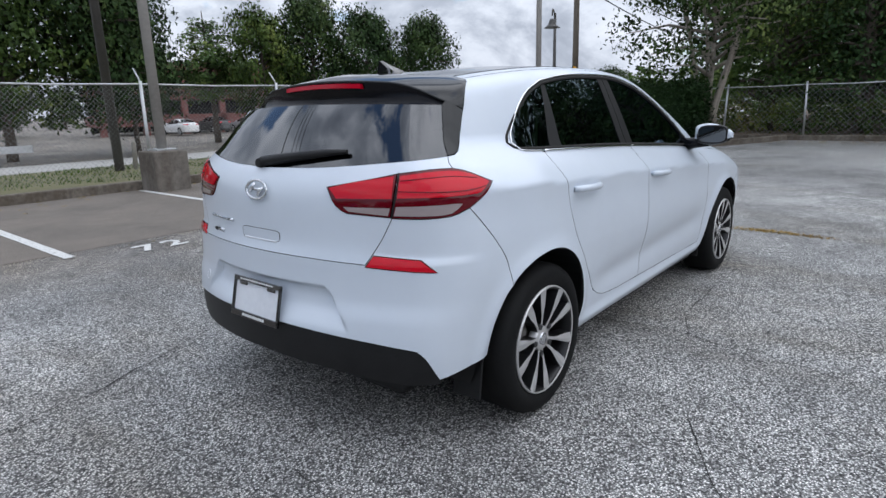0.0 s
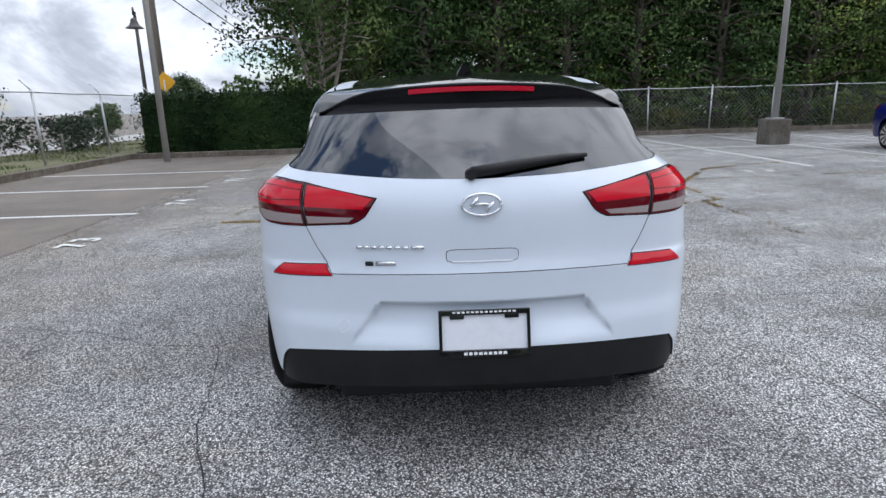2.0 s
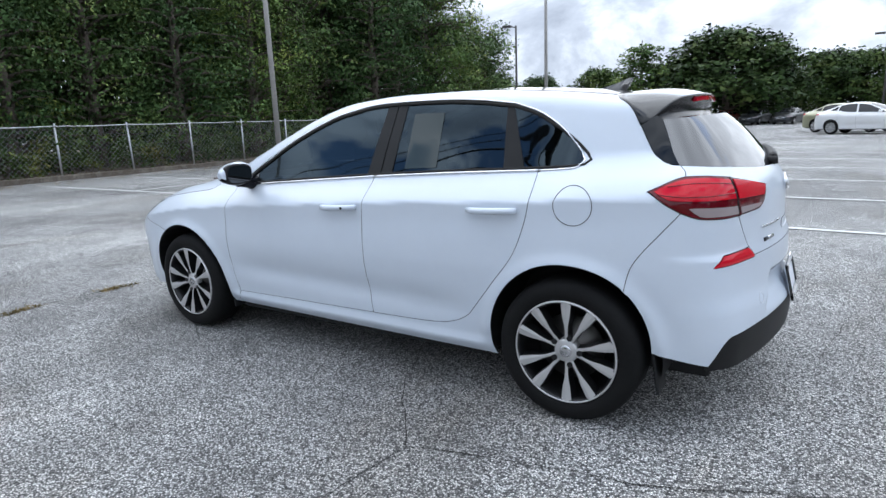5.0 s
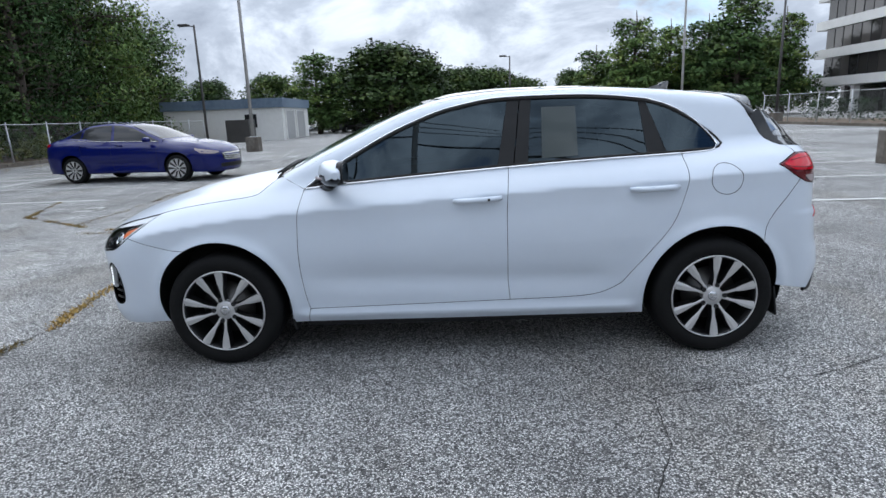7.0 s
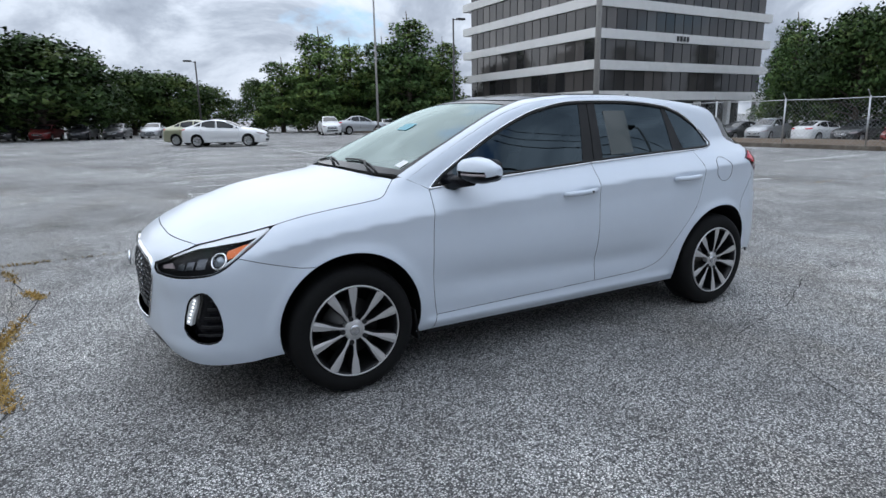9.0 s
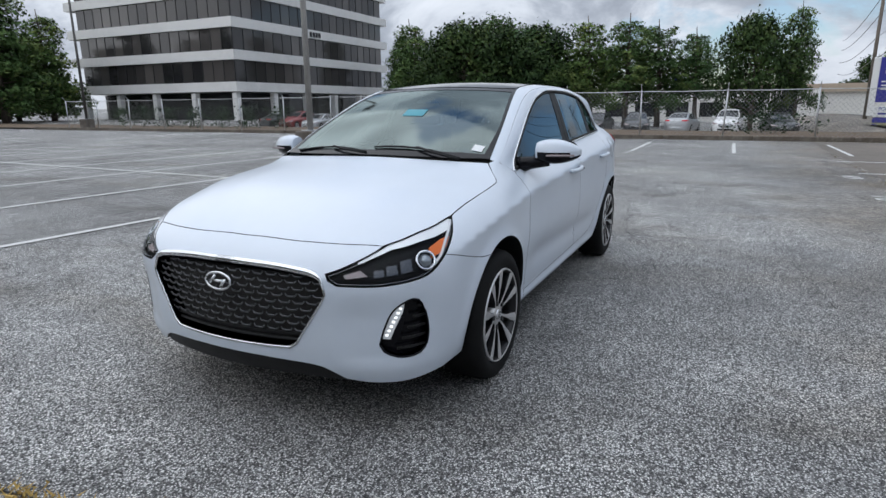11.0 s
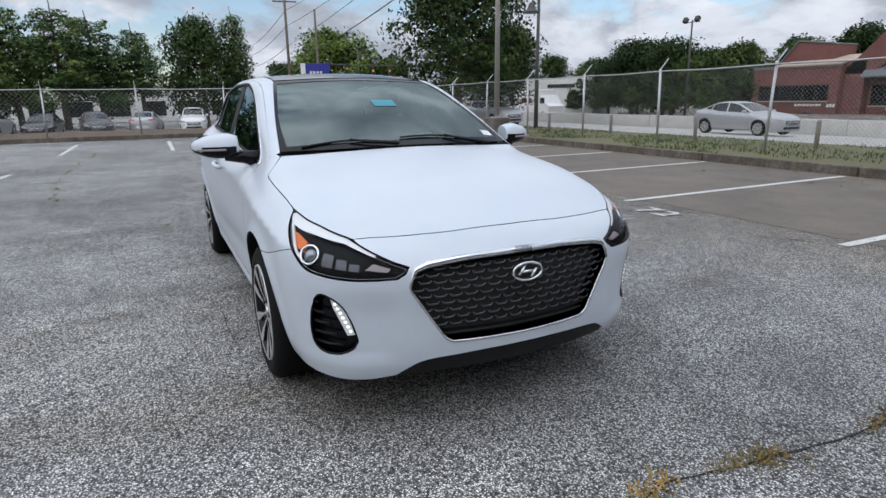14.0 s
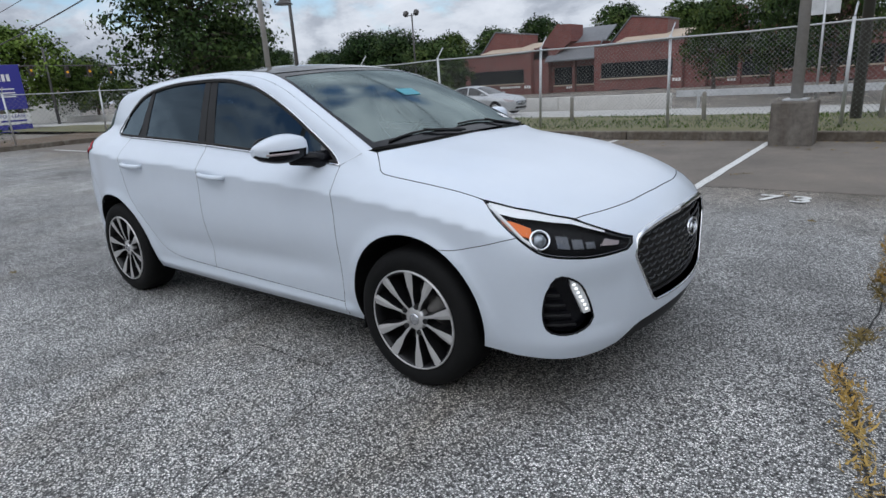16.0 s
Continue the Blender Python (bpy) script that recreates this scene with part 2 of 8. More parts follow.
def part(name, bm, material, parent=None, label="", smooth=False):
    """Links a bmesh (or a mesh) as one object, under a thing or a part."""
    me = bm if isinstance(bm, bpy.types.Mesh) else mesh_of(name, bm)
    if material is not None and not me.materials:
        me.materials.append(material)
    if smooth:
        me.shade_smooth()
    ob = new(name, me)
    if parent is not None:
        ob.parent = parent
    if label:
        ob["label"] = label
    return ob


def thing(name, label, category, group="", at=None, kind=""):
    ob = new(name)
    ob.empty_display_size = 0.2
    if at is not None:
        ob.matrix_world = at
    return tagged(ob, label, category, group, kind)


def add_box(bm, c, s, bevel=0.0, rot=None):
    r = bmesh.ops.create_cube(bm, size=1.0)
    vs = r["verts"]
    m = Matrix.LocRotScale(Vector(c), rot, Vector(s))
    bmesh.ops.transform(bm, matrix=m, verts=vs)
    if bevel:
        es = list({e for v in vs for e in v.link_edges})
        bmesh.ops.bevel(bm, geom=es, offset=bevel, segments=2, affect="EDGES", profile=0.5)
    return bm


def box(c, s, bevel=0.0, rot=None):
    return add_box(bmesh.new(), c, s, bevel, rot)


def add_tube(bm, pts, radius, sides=8, caps=True):
    """A tube along points; radius may be one number or one for each point."""
    pts = [Vector(p) for p in pts]
    rs = radius if isinstance(radius, (list, tuple)) else [radius] * len(pts)
    rings = []
    for i, p in enumerate(pts):
        d = (pts[min(i + 1, len(pts) - 1)] - pts[max(i - 1, 0)]).normalized()
        ref = Vector((0, 0, 1)) if abs(d.z) < 0.9 else Vector((1, 0, 0))
        u = d.cross(ref).normalized()
        v = d.cross(u)
        rings.append([bm.verts.new(p + rs[i] * (math.cos(a) * u + math.sin(a) * v))
                      for a in (2 * math.pi * k / sides for k in range(sides))])
    for a, b in zip(rings, rings[1:]):
        for k in range(sides):
            f = bm.faces.new((a[k], a[(k + 1) % sides], b[(k + 1) % sides], b[k]))
            f.smooth = True
    if caps:
        bm.faces.new(list(reversed(rings[0])))
        bm.faces.new(rings[-1])
    return bm


def tube(pts, radius, sides=8):
    return add_tube(bmesh.new(), pts, radius, sides)


def prism(outline, depth):
    """An outline in x and z, drawn out along y by depth."""
    bm = bmesh.new()
    a = [bm.verts.new((x, 0, z)) for x, z in outline]
    b = [bm.verts.new((x, depth, z)) for x, z in outline]
    bm.faces.new(a)
    bm.faces.new(list(reversed(b)))
    for i in range(len(a)):
        j = (i + 1) % len(a)
        bm.faces.new((a[j], a[i], b[i], b[j]))
    bmesh.ops.recalc_face_normals(bm, faces=bm.faces)
    return bm


# ---- ground ----
def step(a, b, v):
    t = max(0.0, min(1.0, (v - a) / (b - a)))
    return t * t * (3 - 2 * t)


def ground_height(x, y):
    """The lot is level; the street beyond the verge and the lot behind the rear fence lie lower."""
    if x < -26 and y < 9:
        return -0.75 * step(26, 31, -x) * step(-44, -39, y) * step(-8.5, -6, -y)
    return -0.03 - 0.62 * step(11.5, 27, y) if y > 9 else 0.0


bm = bmesh.new()
gx = [-2500, -900, -300, -120, -60, -31, -29.3, -27.6, -26, -15, 0, 15, 30, 60, 120, 300, 900, 2500]
gy = [-2500, -900, -300, -120, -60, -44, -42, -40.5, -39, -30, -10, 0, 6, 7.2, 8.5, 8.9, 9.1, 11, 13, 15, 17, 19, 21, 23, 25, 27, 60, 120, 300, 900, 2500]
rows = [[bm.verts.new((x, y, ground_height(x, y))) for x in gx] for y in gy]
for a, b in zip(rows, rows[1:]):
    for i in range(len(gx) - 1):
        bm.faces.new((a[i], a[i + 1], b[i + 1], b[i]))
ground = part("ground", bm, ASPHALT)
tagged(ground, "grey weathered asphalt lot with coarse pale aggregate", "ground", kind="structure")


def strip(name, x0, x1, y0, y1, z, material, label, nx=24, ny=6, wave=0.0):
    bm = bmesh.new()
    rows = []
    for j in range(ny + 1):
        row = []
        for i in range(nx + 1):
            x, y = x0 + (x1 - x0) * i / nx, y0 + (y1 - y0) * j / ny
            edge = 0 < i < nx and 0 < j < ny
            row.append(bm.verts.new((x, y, ground_height(x, y) + z + (wave * noise.noise((x * 0.7, y * 0.7, 3)) if edge else 0))))
        rows.append(row)
    for a, b in zip(rows, rows[1:]):
        for i in range(nx):
            bm.faces.new((a[i], a[i + 1], b[i + 1], b[i]))
    ob = part(name, bm, material, smooth=True)
    return tagged(ob, label, name, kind="structure")


strip("pavement", -19.9, 13.4, 4.25, 8.62, 0.004, STALL, "darker worn asphalt of the parking stalls", 40, 4)
strip("verge", -40, 40, 8.78, 13.6, 0.14, GRASS_SOIL, "thin grass verge with bare soil behind the kerb", 60, 10, 0.05)
strip("road", -160, 160, 13.9, 26.6, 0.05, STREET, "pale concrete street beyond the fence", 60, 14)
strip("forest_floor", 17.75, 60, -60, 8.6, 0.08, DUFF, "pine straw and leaf litter under the trees", 20, 40, 0.1)
strip("back_verge", -27, -20.3, -60, 13, 0.1, DUFF, "bare reddish soil strip along the rear fence", 8, 30, 0.06)


# ---- kerbs ----
def kerb(name, a, b, label):
    a, b = Vector(a), Vector(b)
    d = (b - a).normalized()
    n = Vector((-d.y, d.x, 0))
    count = max(1, round((b - a).length / 3.0))
    holder = thing(name, label, "kerb", kind="structure")
    step_len = (b - a).length / count
    me = mesh_of("kerb_stone", box((0, 0, 0.04), (step_len - 0.015, 0.16, 0.24), 0.02))
    me.materials.append(KERB)
    for i in range(count):
        ob = new("kerb_stone", me)
        ob.parent = holder
        p = a + d * step_len * (i + 0.5)
        ob.matrix_world = Matrix.Translation(p) @ Matrix.Rotation(math.atan2(d.y, d.x) + 0.002 * math.sin(i * 7), 4, "Z")
    return holder


kerb("kerb_street", (-22, 8.7, 0), (13.4, 8.7, 0), "stained concrete kerb along the grass verge")
kerb("kerb_forest", (17.6, 8.6, 0), (17.6, -40, 0), "low stained concrete kerb at the edge of the woods")
kerb("kerb_rear", (-20.2, -40, 0), (-20.2, 8.6, 0), "stained concrete kerb below the rear fence")
kerb("kerb_return", (13.4, 8.7, 0), (13.6, 3.0, 0), "low concrete kerb in front of the hedge")
kerb("kerb_corner", (13.6, 3.0, 0), (17.6, 1.5, 0), "low concrete kerb turning towards the woods")


# ---- painted lines ----
def painted(name, x0, y0, x1, y1, w, label, z=0.009):
    bm = bmesh.new()
    a, b = Vector((x0, y0, z)), Vector((x1, y1, z))
    d = (b - a).normalized()
    n = Vector((-d.y, d.x, 0)) * w / 2
    count = max(2, int((b - a).length / 0.15))
    prev = None
    for i in range(count + 1):
        p = a.lerp(b, i / count)
        j = 0.008 * noise.noise((p.x * 4, p.y * 4, 1))
        k = 0.008 * noise.noise((p.x * 4, p.y * 4, 9))
        cur = bm.verts.new(p + n * (1 + j * 20)), bm.verts.new(p - n * (1 + k * 20))
        if prev:
            bm.faces.new((prev[0], prev[1], cur[1], cur[0]))
        prev = cur
    bmesh.ops.recalc_face_normals(bm, faces=bm.faces)
    ob = part(name, bm, LINE)
    return tagged(ob, label, "marking", "parking stall lines", kind="structure")


for k in range(-5, 4):
    painted("stall_line", 1.15 + 2.64 * k, 4.0, 1.15 + 2.64 * k, 8.5, 0.1, "white painted stall line, worn")
for k in range(0, 9):
    y = -4.3 - 2.62 * k
    painted("stall_line", 1.1 - 0.15 * k, y - 0.22, -9.4 - 0.15 * k, y + 0.58, 0.1, "white painted stall line, worn")
    painted("stall_line", 6.7, y - 0.1, 16.2, y - 0.1, 0.1, "white painted stall line, worn")
painted("stall_line", -4.28, -3.95, -5.2, -26, 0.1, "long white painted line between two stall rows", 0.013)
painted("stall_line", 11.4, -4.4, 11.4, -26, 0.1, "long white painted line between two stall rows", 0.013)
for k in range(-5, 3):
    painted("stall_line", -13.8, -0.75 + 2.65 * k, -18.2, -0.75 + 2.65 * k, 0.1, "white painted stall line, worn")


def number_mark(digits, x, y, size=0.34):
    """Stencilled stall number, read while facing the street."""
    holder = thing("stall_number", "stencilled white stall number " + digits + " on the asphalt", "marking", "stall numbers", kind="structure")
    cv = bpy.data.curves.new("digits", "FONT")
    cv.body, cv.size, cv.align_x, cv.align_y = digits, size * 1.4, "CENTER", "CENTER"
    cv.extrude = 0.0
    cv.space_character = 1.35
    cv.offset = 0.012
    tmp = bpy.data.objects.new("digits", cv)
    scene.collection.objects.link(tmp)
    dg = bpy.context.evaluated_depsgraph_get()
    me = bpy.data.meshes.new_from_object(tmp.evaluated_get(dg))
    bpy.data.objects.remove(tmp)
    me.materials.clear()
    me.materials.append(LINE)
    ob = new("digit_paint", me)
    ob.parent = holder
    holder.matrix_world = pose(x, y, 0.011)
    ob.scale = (0.85, 0.85, 1)


for k, text in enumerate(("69", "70", "71", "72", "73", "74", "75")):
    number_mark(text, -0.75 + 2.84 * 0 + 2.64 * (k - 3) + (0.18 if k > 3 else 0), 3.78)


def number_bar(x, y, turn):
    holder = thing("stall_number", "worn white stencilled stall number on the asphalt", "marking", "stall numbers", kind="structure", at=pose(x, y, 0.011, 0, 0, turn))
    for dx in (-0.2, 0.16):
        bm = bmesh.new()
        for a, b in (((-0.1, 0.14), (0.1, 0.1)), ((0.02, 0.1), (0.1, -0.14)), ((-0.1, -0.14), (0.1, -0.1))):
            vs = [bm.verts.new((p[0] + dx, p[1], 0)) for p in (a, (b[0], a[1]), b, (a[0], b[1]))]
            bm.faces.new(vs)
        part("digit_paint", bm, LINE, holder)


for k in range(0, 7):
    number_bar(0.9, -5.6 - 2.62 * k, 90)
    number_bar(6.2, -5.7 - 2.62 * k, -90)


# ---- cracks and weeds in the asphalt ----
def crack(x0, y0, x1, y1, seed, width=0.012, sway=0.12, weedy=0.0):
    rnd = random.Random(seed)
    a, b = Vector((x0, y0, 0)), Vector((x1, y1, 0))
    n = Vector((-(b - a).y, (b - a).x, 0)).normalized()
    length = (b - a).length
    count = int(length / 0.05)
    bm = bmesh.new()
    prev, off = None, 0.0
    tufts = []
    for i in range(count + 1):
        s = i / count
        off = sway * (noise.noise((s * length * 1.1, seed, 0)) + 0.35 * noise.noise((s * length * 5, seed, 4)) + 0.15 * noise.noise((s * length * 15, seed, 7))) * min(1, 6 * s * (1 - s) + 0.25)
        p = a.lerp(b, s) + n * off
        w = 0.62 * width * (0.25 + 1.1 * abs(noise.noise((s * length * 3, seed, 8))) + 0.3 * rnd.random())
        p.z = 0.0045
        cur = bm.verts.new(p + n * w / 2), bm.verts.new(p - n * w / 2)
        if prev:
            bm.faces.new((prev[0], prev[1], cur[1], cur[0]))
        prev = cur
        tufts.append((p.copy(), n))
    bmesh.ops.recalc_face_normals(bm, faces=bm.faces)
    ob = part("asphalt_crack", bm, CRACK)
    tagged(ob, "dark crack in the asphalt", "crack", "asphalt cracks", kind="structure")
    if weedy:
        bm = bmesh.new()
        for p, n in tufts:
            dens = weedy * max(0, 0.25 + 1.6 * noise.noise((p.x * 2.2, p.y * 2.2, seed)))
            for _ in range(int(dens * 30 + rnd.random())):
                q = p + n * rnd.gauss(0, 0.022) + Vector((rnd.gauss(0, 0.02), rnd.gauss(0, 0.02), 0))
                h, ang = rnd.uniform(0.006, 0.028), rnd.uniform(0, 6.28)
                t = Vector((math.cos(ang), math.sin(ang), 0))
                lean = Vector((rnd.gauss(0, 0.02), rnd.gauss(0, 0.02), h))
                vs = [bm.verts.new(q - t * 0.006), bm.verts.new(q + t * 0.006), bm.verts.new(q + lean)]
                bm.faces.new(vs)
        if bm.faces:
            tagged(part("crack_weeds", bm, WEED), "dry yellow moss and weeds growing along a crack", "weeds", kind="stuff")
        else:
            bm.free()


def crack_path(pts, width=0.012, weedy=0.0, sway=0.05):
    for i in range(len(pts) - 1):
        (xa, ya), (xb, yb) = pts[i], pts[i + 1]
        crack(xa, ya, xb, yb, int(131 * abs(xa) + 37 * abs(yb) + i), width, sway, weedy)


crack_path([(2.95, 2.6), (2.92, 1.5), (2.87, 0.6), (2.81, 0.2), (2.9, -0.3), (2.97, -0.65), (2.85, -1.9), (3.1, -2.7), (3.4, -3.6)], 0.028, 1.3)
crack_path([(3.4, -3.6), (4.7, -3.7), (5.4, -4.1), (6.8, -5.05), (7.1, -5.8), (7.5, -6.9)], 0.022, 0.8)
crack_path([(1.4, -3.4), (2.9, -3.38), (4.1, -3.4), (4.9, -3.45)], 0.02, 0.35)
crack_path([(-3.6, 0.75), (-2.8, 0.83), (-2.48, 0.87), (-2.16, 1.0), (-1.65, 1.2), (-1.26, 1.28), (-0.85, 1.4), (-0.6, 1.1), (-0.41, 0.75), (-0.25, 0.4)], 0.014)
crack_path([(-0.55, 3.6), (-0.45, 2.73), (-0.6, 2.16), (-0.8, 1.77), (-0.85, 1.42)], 0.012)
crack_path([(-4.5, 0.55), (-4.1, 0.05), (-3.95, -0.45), (-4.2, -1.2), (-4.4, -2.4)], 0.012)
crack_path([(-4.25, 0.65), (-2.6, 0.82)], 0.01)
crack_path([(-0.18, -0.6), (-0.12, -1.05), (-0.3, -1.48), (-0.24, -1.64), (-0.32, -2.0), (-0.4, -3.0)], 0.013)
crack_path([(-0.14, -1.1), (0.26, -0.99), (0.85, -0.96), (1.03, -1.2), (1.1, -1.6), (1.2, -2.1), (1.28, -3.3)], 0.014)
crack_path([(1.0, -0.86), (1.08, -0.2), (1.1, 1.0), (2.0, 0.52), (2.6, 0.7), (2.97, 1.15)], 0.01)
crack_path([(-1.05, -1.38), (-1.32, -1.52), (-1.56, -1.65), (-1.84, -1.69), (-2.35, -1.62), (-3.7, -1.2)], 0.013)
crack_path([(-2.45, -1.4), (-2.34, -0.87), (-2.25, -0.4)], 0.010)
crack_path([(3.0, -0.6), (3.02, -1.8), (3.1, -2.6)], 0.012)
crack_path([(-14, 4.1), (-6, 4.15), (-1.7, 4.05), (0.57, 4.08), (1.5, 5.2)], 0.016, 0.1, 0.1)
crack_path([(-0.3, 3.83), (3, 4.0), (8, 4.1), (13, 4.0)], 0.016, 0.1, 0.1)
crack_path([(-3.7, 2.1), (-1.7, 2.35), (-0.5, 2.5)], 0.010)
crack_path([(-5, 0.7), (-8, 1.2), (-12, 0.9)], 0.014, 0, 0.15)
crack_path([(-4.4, -2.4), (-8, -2.8), (-14, -2.6)], 0.014, 0.1, 0.15)
crack_path([(3.4, 2.6), (6.5, 2.2), (12, 2.4)], 0.014, 0.2, 0.15)
crack_path([(5.4, -4.1), (5.6, -8), (5.2, -14)], 0.016, 0.3, 0.15)


# ---- chain link fences ----
def fence(name, a, b, n_posts, height, arm, label, mesh_detail=True, post_at=None):
    a, b = Vector(a), Vector(b)
    d = (b - a).normalized()
    side = Vector((-d.y, d.x, 0))
    holder = thing(name, label, "fence", kind="")
    step_len = (b - a).length / (n_posts - 1)
    bm = bmesh.new()
    add_tube(bm, [(0, 0, -0.1), (0, 0, height)], 0.03, 10)
    if arm:
        add_tube(bm, [(0, 0, height - 0.02), (0.0, arm, height + abs(arm))], 0.016, 6)
    else:
        bmesh.ops.create_uvsphere(bm, u_segments=8, v_segments=5, radius=0.036, matrix=Matrix.Translation((0, 0, height)))
    me = mesh_of("post", bm)
    me.materials.append(GALV)
    turn = math.atan2(d.y, d.x)
    for i in range(n_posts):
        p = a + d * step_len * i
        ob = new("post", me)
        ob.parent = holder
        ob.matrix_world = Matrix.Translation((p.x, p.y, p.z)) @ Matrix.Rotation(turn, 4, "Z") @ pose(0, 0, 0, 1.5 * math.sin(i * 5.1), 1.5 * math.cos(i * 3.3), 0)
    bm = bmesh.new()
    pts = []
    for i in range((n_posts - 1) * 4 + 1):
        p = a + d * step_len * i / 4
        pts.append((p.x, p.y, p.z + height - 0.06 - 0.02 * math.sin(i * math.pi / 4) ** 2))
    add_tube(bm, pts, 0.018, 6)
    part("top_rail", bm, GALV, holder)
    # the woven wire: two families of slanting strands
    bm = bmesh.new()
    length, hgt, pitch = (b - a).length, height - 0.1, 0.085 if mesh_detail else 0.16
    w = Vector((0, 0, 1)) * 0.0022
    k = -hgt
    th = 0.0019 if mesh_detail else 0.003
    while k < length:
        for sgn in (1, -1):
            s0, s1 = (max(k, 0), min(k + hgt, length))
            if s1 - s0 > 0.02:
                z0, z1 = s0 - k, s1 - k
                if sgn < 0:
                    z0, z1 = hgt - z0, hgt - z1
                p0, p1 = a + d * s0, a + d * s1
                off = side * (0.004 * sgn)
                q = [(p0.x, p0.y, a.z + 0.04 + z0), (p1.x, p1.y, a.z + 0.04 + z1)]
                nrm = Vector((-d.x * 0.7 * sgn, -d.y * 0.7 * sgn, 0.7)) * th
                vs = [bm.verts.new(Vector(q[0]) + off - nrm), bm.verts.new(Vector(q[1]) + off - nrm),
                      bm.verts.new(Vector(q[1]) + off + nrm), bm.verts.new(Vector(q[0]) + off + nrm)]
                bm.faces.new(vs)
        k += pitch
    wire = part("chain_link", bm, WIRE, holder, "woven galvanised wire mesh")
    return holder


fence("street_fence", (-22.0, 10.6, 0.0), (17.0, 9.4, 0.0), 14, 1.92, 0.24, "galvanised chain link fence with angled arms on its posts")
fence("woods_fence", (18.3, 8.2, 0.0), (18.2, -38.9, 0.0), 21, 1.72, 0, "galvanised chain link fence in front of the woods", False)
fence("rear_fence", (-21.4, 10.6, 0.0), (-21.2, -38, 0.0), 17, 1.85, 0.2, "galvanised chain link fence along the rear of the lot", False)


def guard_post(x, y):
    holder = thing("guard_post", "short weathered concrete guard post in the verge", "bollard", "guard posts", at=pose(x, y, 0.08 + ground_height(x, y), 2 * math.sin(x * 3), 2 * math.cos(x * 5), 0))
    bm = tube([(0, 0, -0.1), (0, 0, 0.62), (0, 0, 0.66), (0, 0, 0.68)], [0.05, 0.048, 0.042, 0.02], 12)
    part("shaft", bm, CONCRETE, holder)


for k in range(-6, 6):
    guard_post(-0.75 + 3.25 * k, 11.75)


# ---- lamps and poles ----
def lot_lamp(x, y, height, base=True, head=True, material=None, turn=0.0):
    holder = thing("lot_lamp", "tall grey parking lot lamp pole on a stained concrete base", "lamp post", "parking lot lamps", at=pose(x, y, 0, 0, 0, turn))
    if base:
        part("base", box((0, 0, 0.33), (0.6, 0.6, 0.7), 0.03), LAMP_BASE, holder, "chipped concrete block")
        part("anchor_plate", box((0, 0, 0.695), (0.34, 0.34, 0.03), 0.006), GALV, holder)
    part("pole", tube([(0, 0, 0.6 if base else 0), (0, 0, height)], [0.085, 0.06], 12), material or POLE, holder)
    if head:
        part("arm", tube([(0, 0, height - 0.1), (0.35, 0, height - 0.02)], 0.03, 8), BRONZE, holder)
        part("lamp_head", box((0.62, 0, height), (0.62, 0.36, 0.13), 0.03), BRONZE, holder, "dark flat lamp head")
    return holder


lot_lamp(1.5, 8.25, 8.5)
lot_lamp(-9.05, -8.4, 8.5)
lot_lamp(9.7, -24.4, 9.5)
lot_lamp(-12.2, 8.6, 8.5)
lot_lamp(12.0, -9.4, 8.5, material=POLE)
lot_lamp(15.5, -33.0, 7.2, base=False, material=BRONZE, turn=0)
lot_lamp(-5.0, -51, 6.3, base=True, material=BRONZE)
lot_lamp(-20.5, -35.0, 8.3, base=True, material=BRONZE, turn=180)
lot_lamp(-15, -36.5, 10.5, base=True, head=True)


def bell_lamp(x, y, height, facing):
    holder = thing("street_lamp", "dark bell-shaped street lamp hanging from a curved arm", "street lamp", "bell street lamps", at=pose(x, y, 0, 0, 0, facing))
    part("pole", tube([(0, 0, 0), (0, 0, height + 0.55)], [0.09, 0.055], 12), BRONZE, holder)
    arc = [(0.75 * math.sin(a), 0, height + 0.35 + 0.28 * math.sin(2 * a)) for a in (i * math.pi / 20 for i in range(11))]
    part("arm", tube(arc, 0.028, 8), BRONZE, holder)
    prof = [(0.04, 0.34), (0.10, 0.30), (0.13, 0.2), (0.17, 0.1), (0.27, 0.02), (0.33, -0.02)]
    bm = bmesh.new()
    add_tube(bm, [(0.75, 0, height - 0.1 + z) for r, z in prof], [r for r, z in prof], 18)
    part("shade", bm, BRONZE, holder)


bell_lamp(-15.8, 12.6, 4.45, -55)
bell_lamp(20.0, 10.9, 4.45, 200)
flood = thing("flood_lamp", "tall dark pole with two small flood lamps across the street", "street lamp", at=pose(-31.3, 38, -0.6, 0, 0, 0))
part("pole", tube([(0, 0, 0), (0, 0, 7.6)], [0.1, 0.06], 10), BRONZE, flood)
part("crossarm", tube([(-0.5, 0, 7.45), (0.5, 0, 7.45)], 0.03, 6), BRONZE, flood)
for dx in (-0.5, 0.5):
    part("lamp_head", box((dx * 1.15, -0.1, 7.62), (0.36, 0.34, 0.4), 0.05, Euler((radians(-30), 0, 0)).to_quaternion()), BRONZE, flood)


def utility_pole(x, y, height, arm_turn=0.0, arms=2):
    holder = thing("utility_pole", "brown wooden utility pole with crossarms", "utility pole", "utility poles", at=pose(x, y, -0.3, 0, 0, arm_turn))
    part("shaft", tube([(0, 0, 0), (0, 0, height)], [0.16, 0.11], 12), WOODPOLE, holder)
    for i in range(arms):
        part("crossarm", box((0, 0, height - 0.4 - 0.9 * i), (2.2, 0.1, 0.12), 0.01), WOODPOLE, holder)
        for dx in (-1, -0.4, 0.4, 1):
            part("insulator", tube([(dx, 0, height - 0.34 - 0.9 * i), (dx, 0, height - 0.2 - 0.9 * i)], [0.05, 0.03], 8), GALV, holder)
    return holder


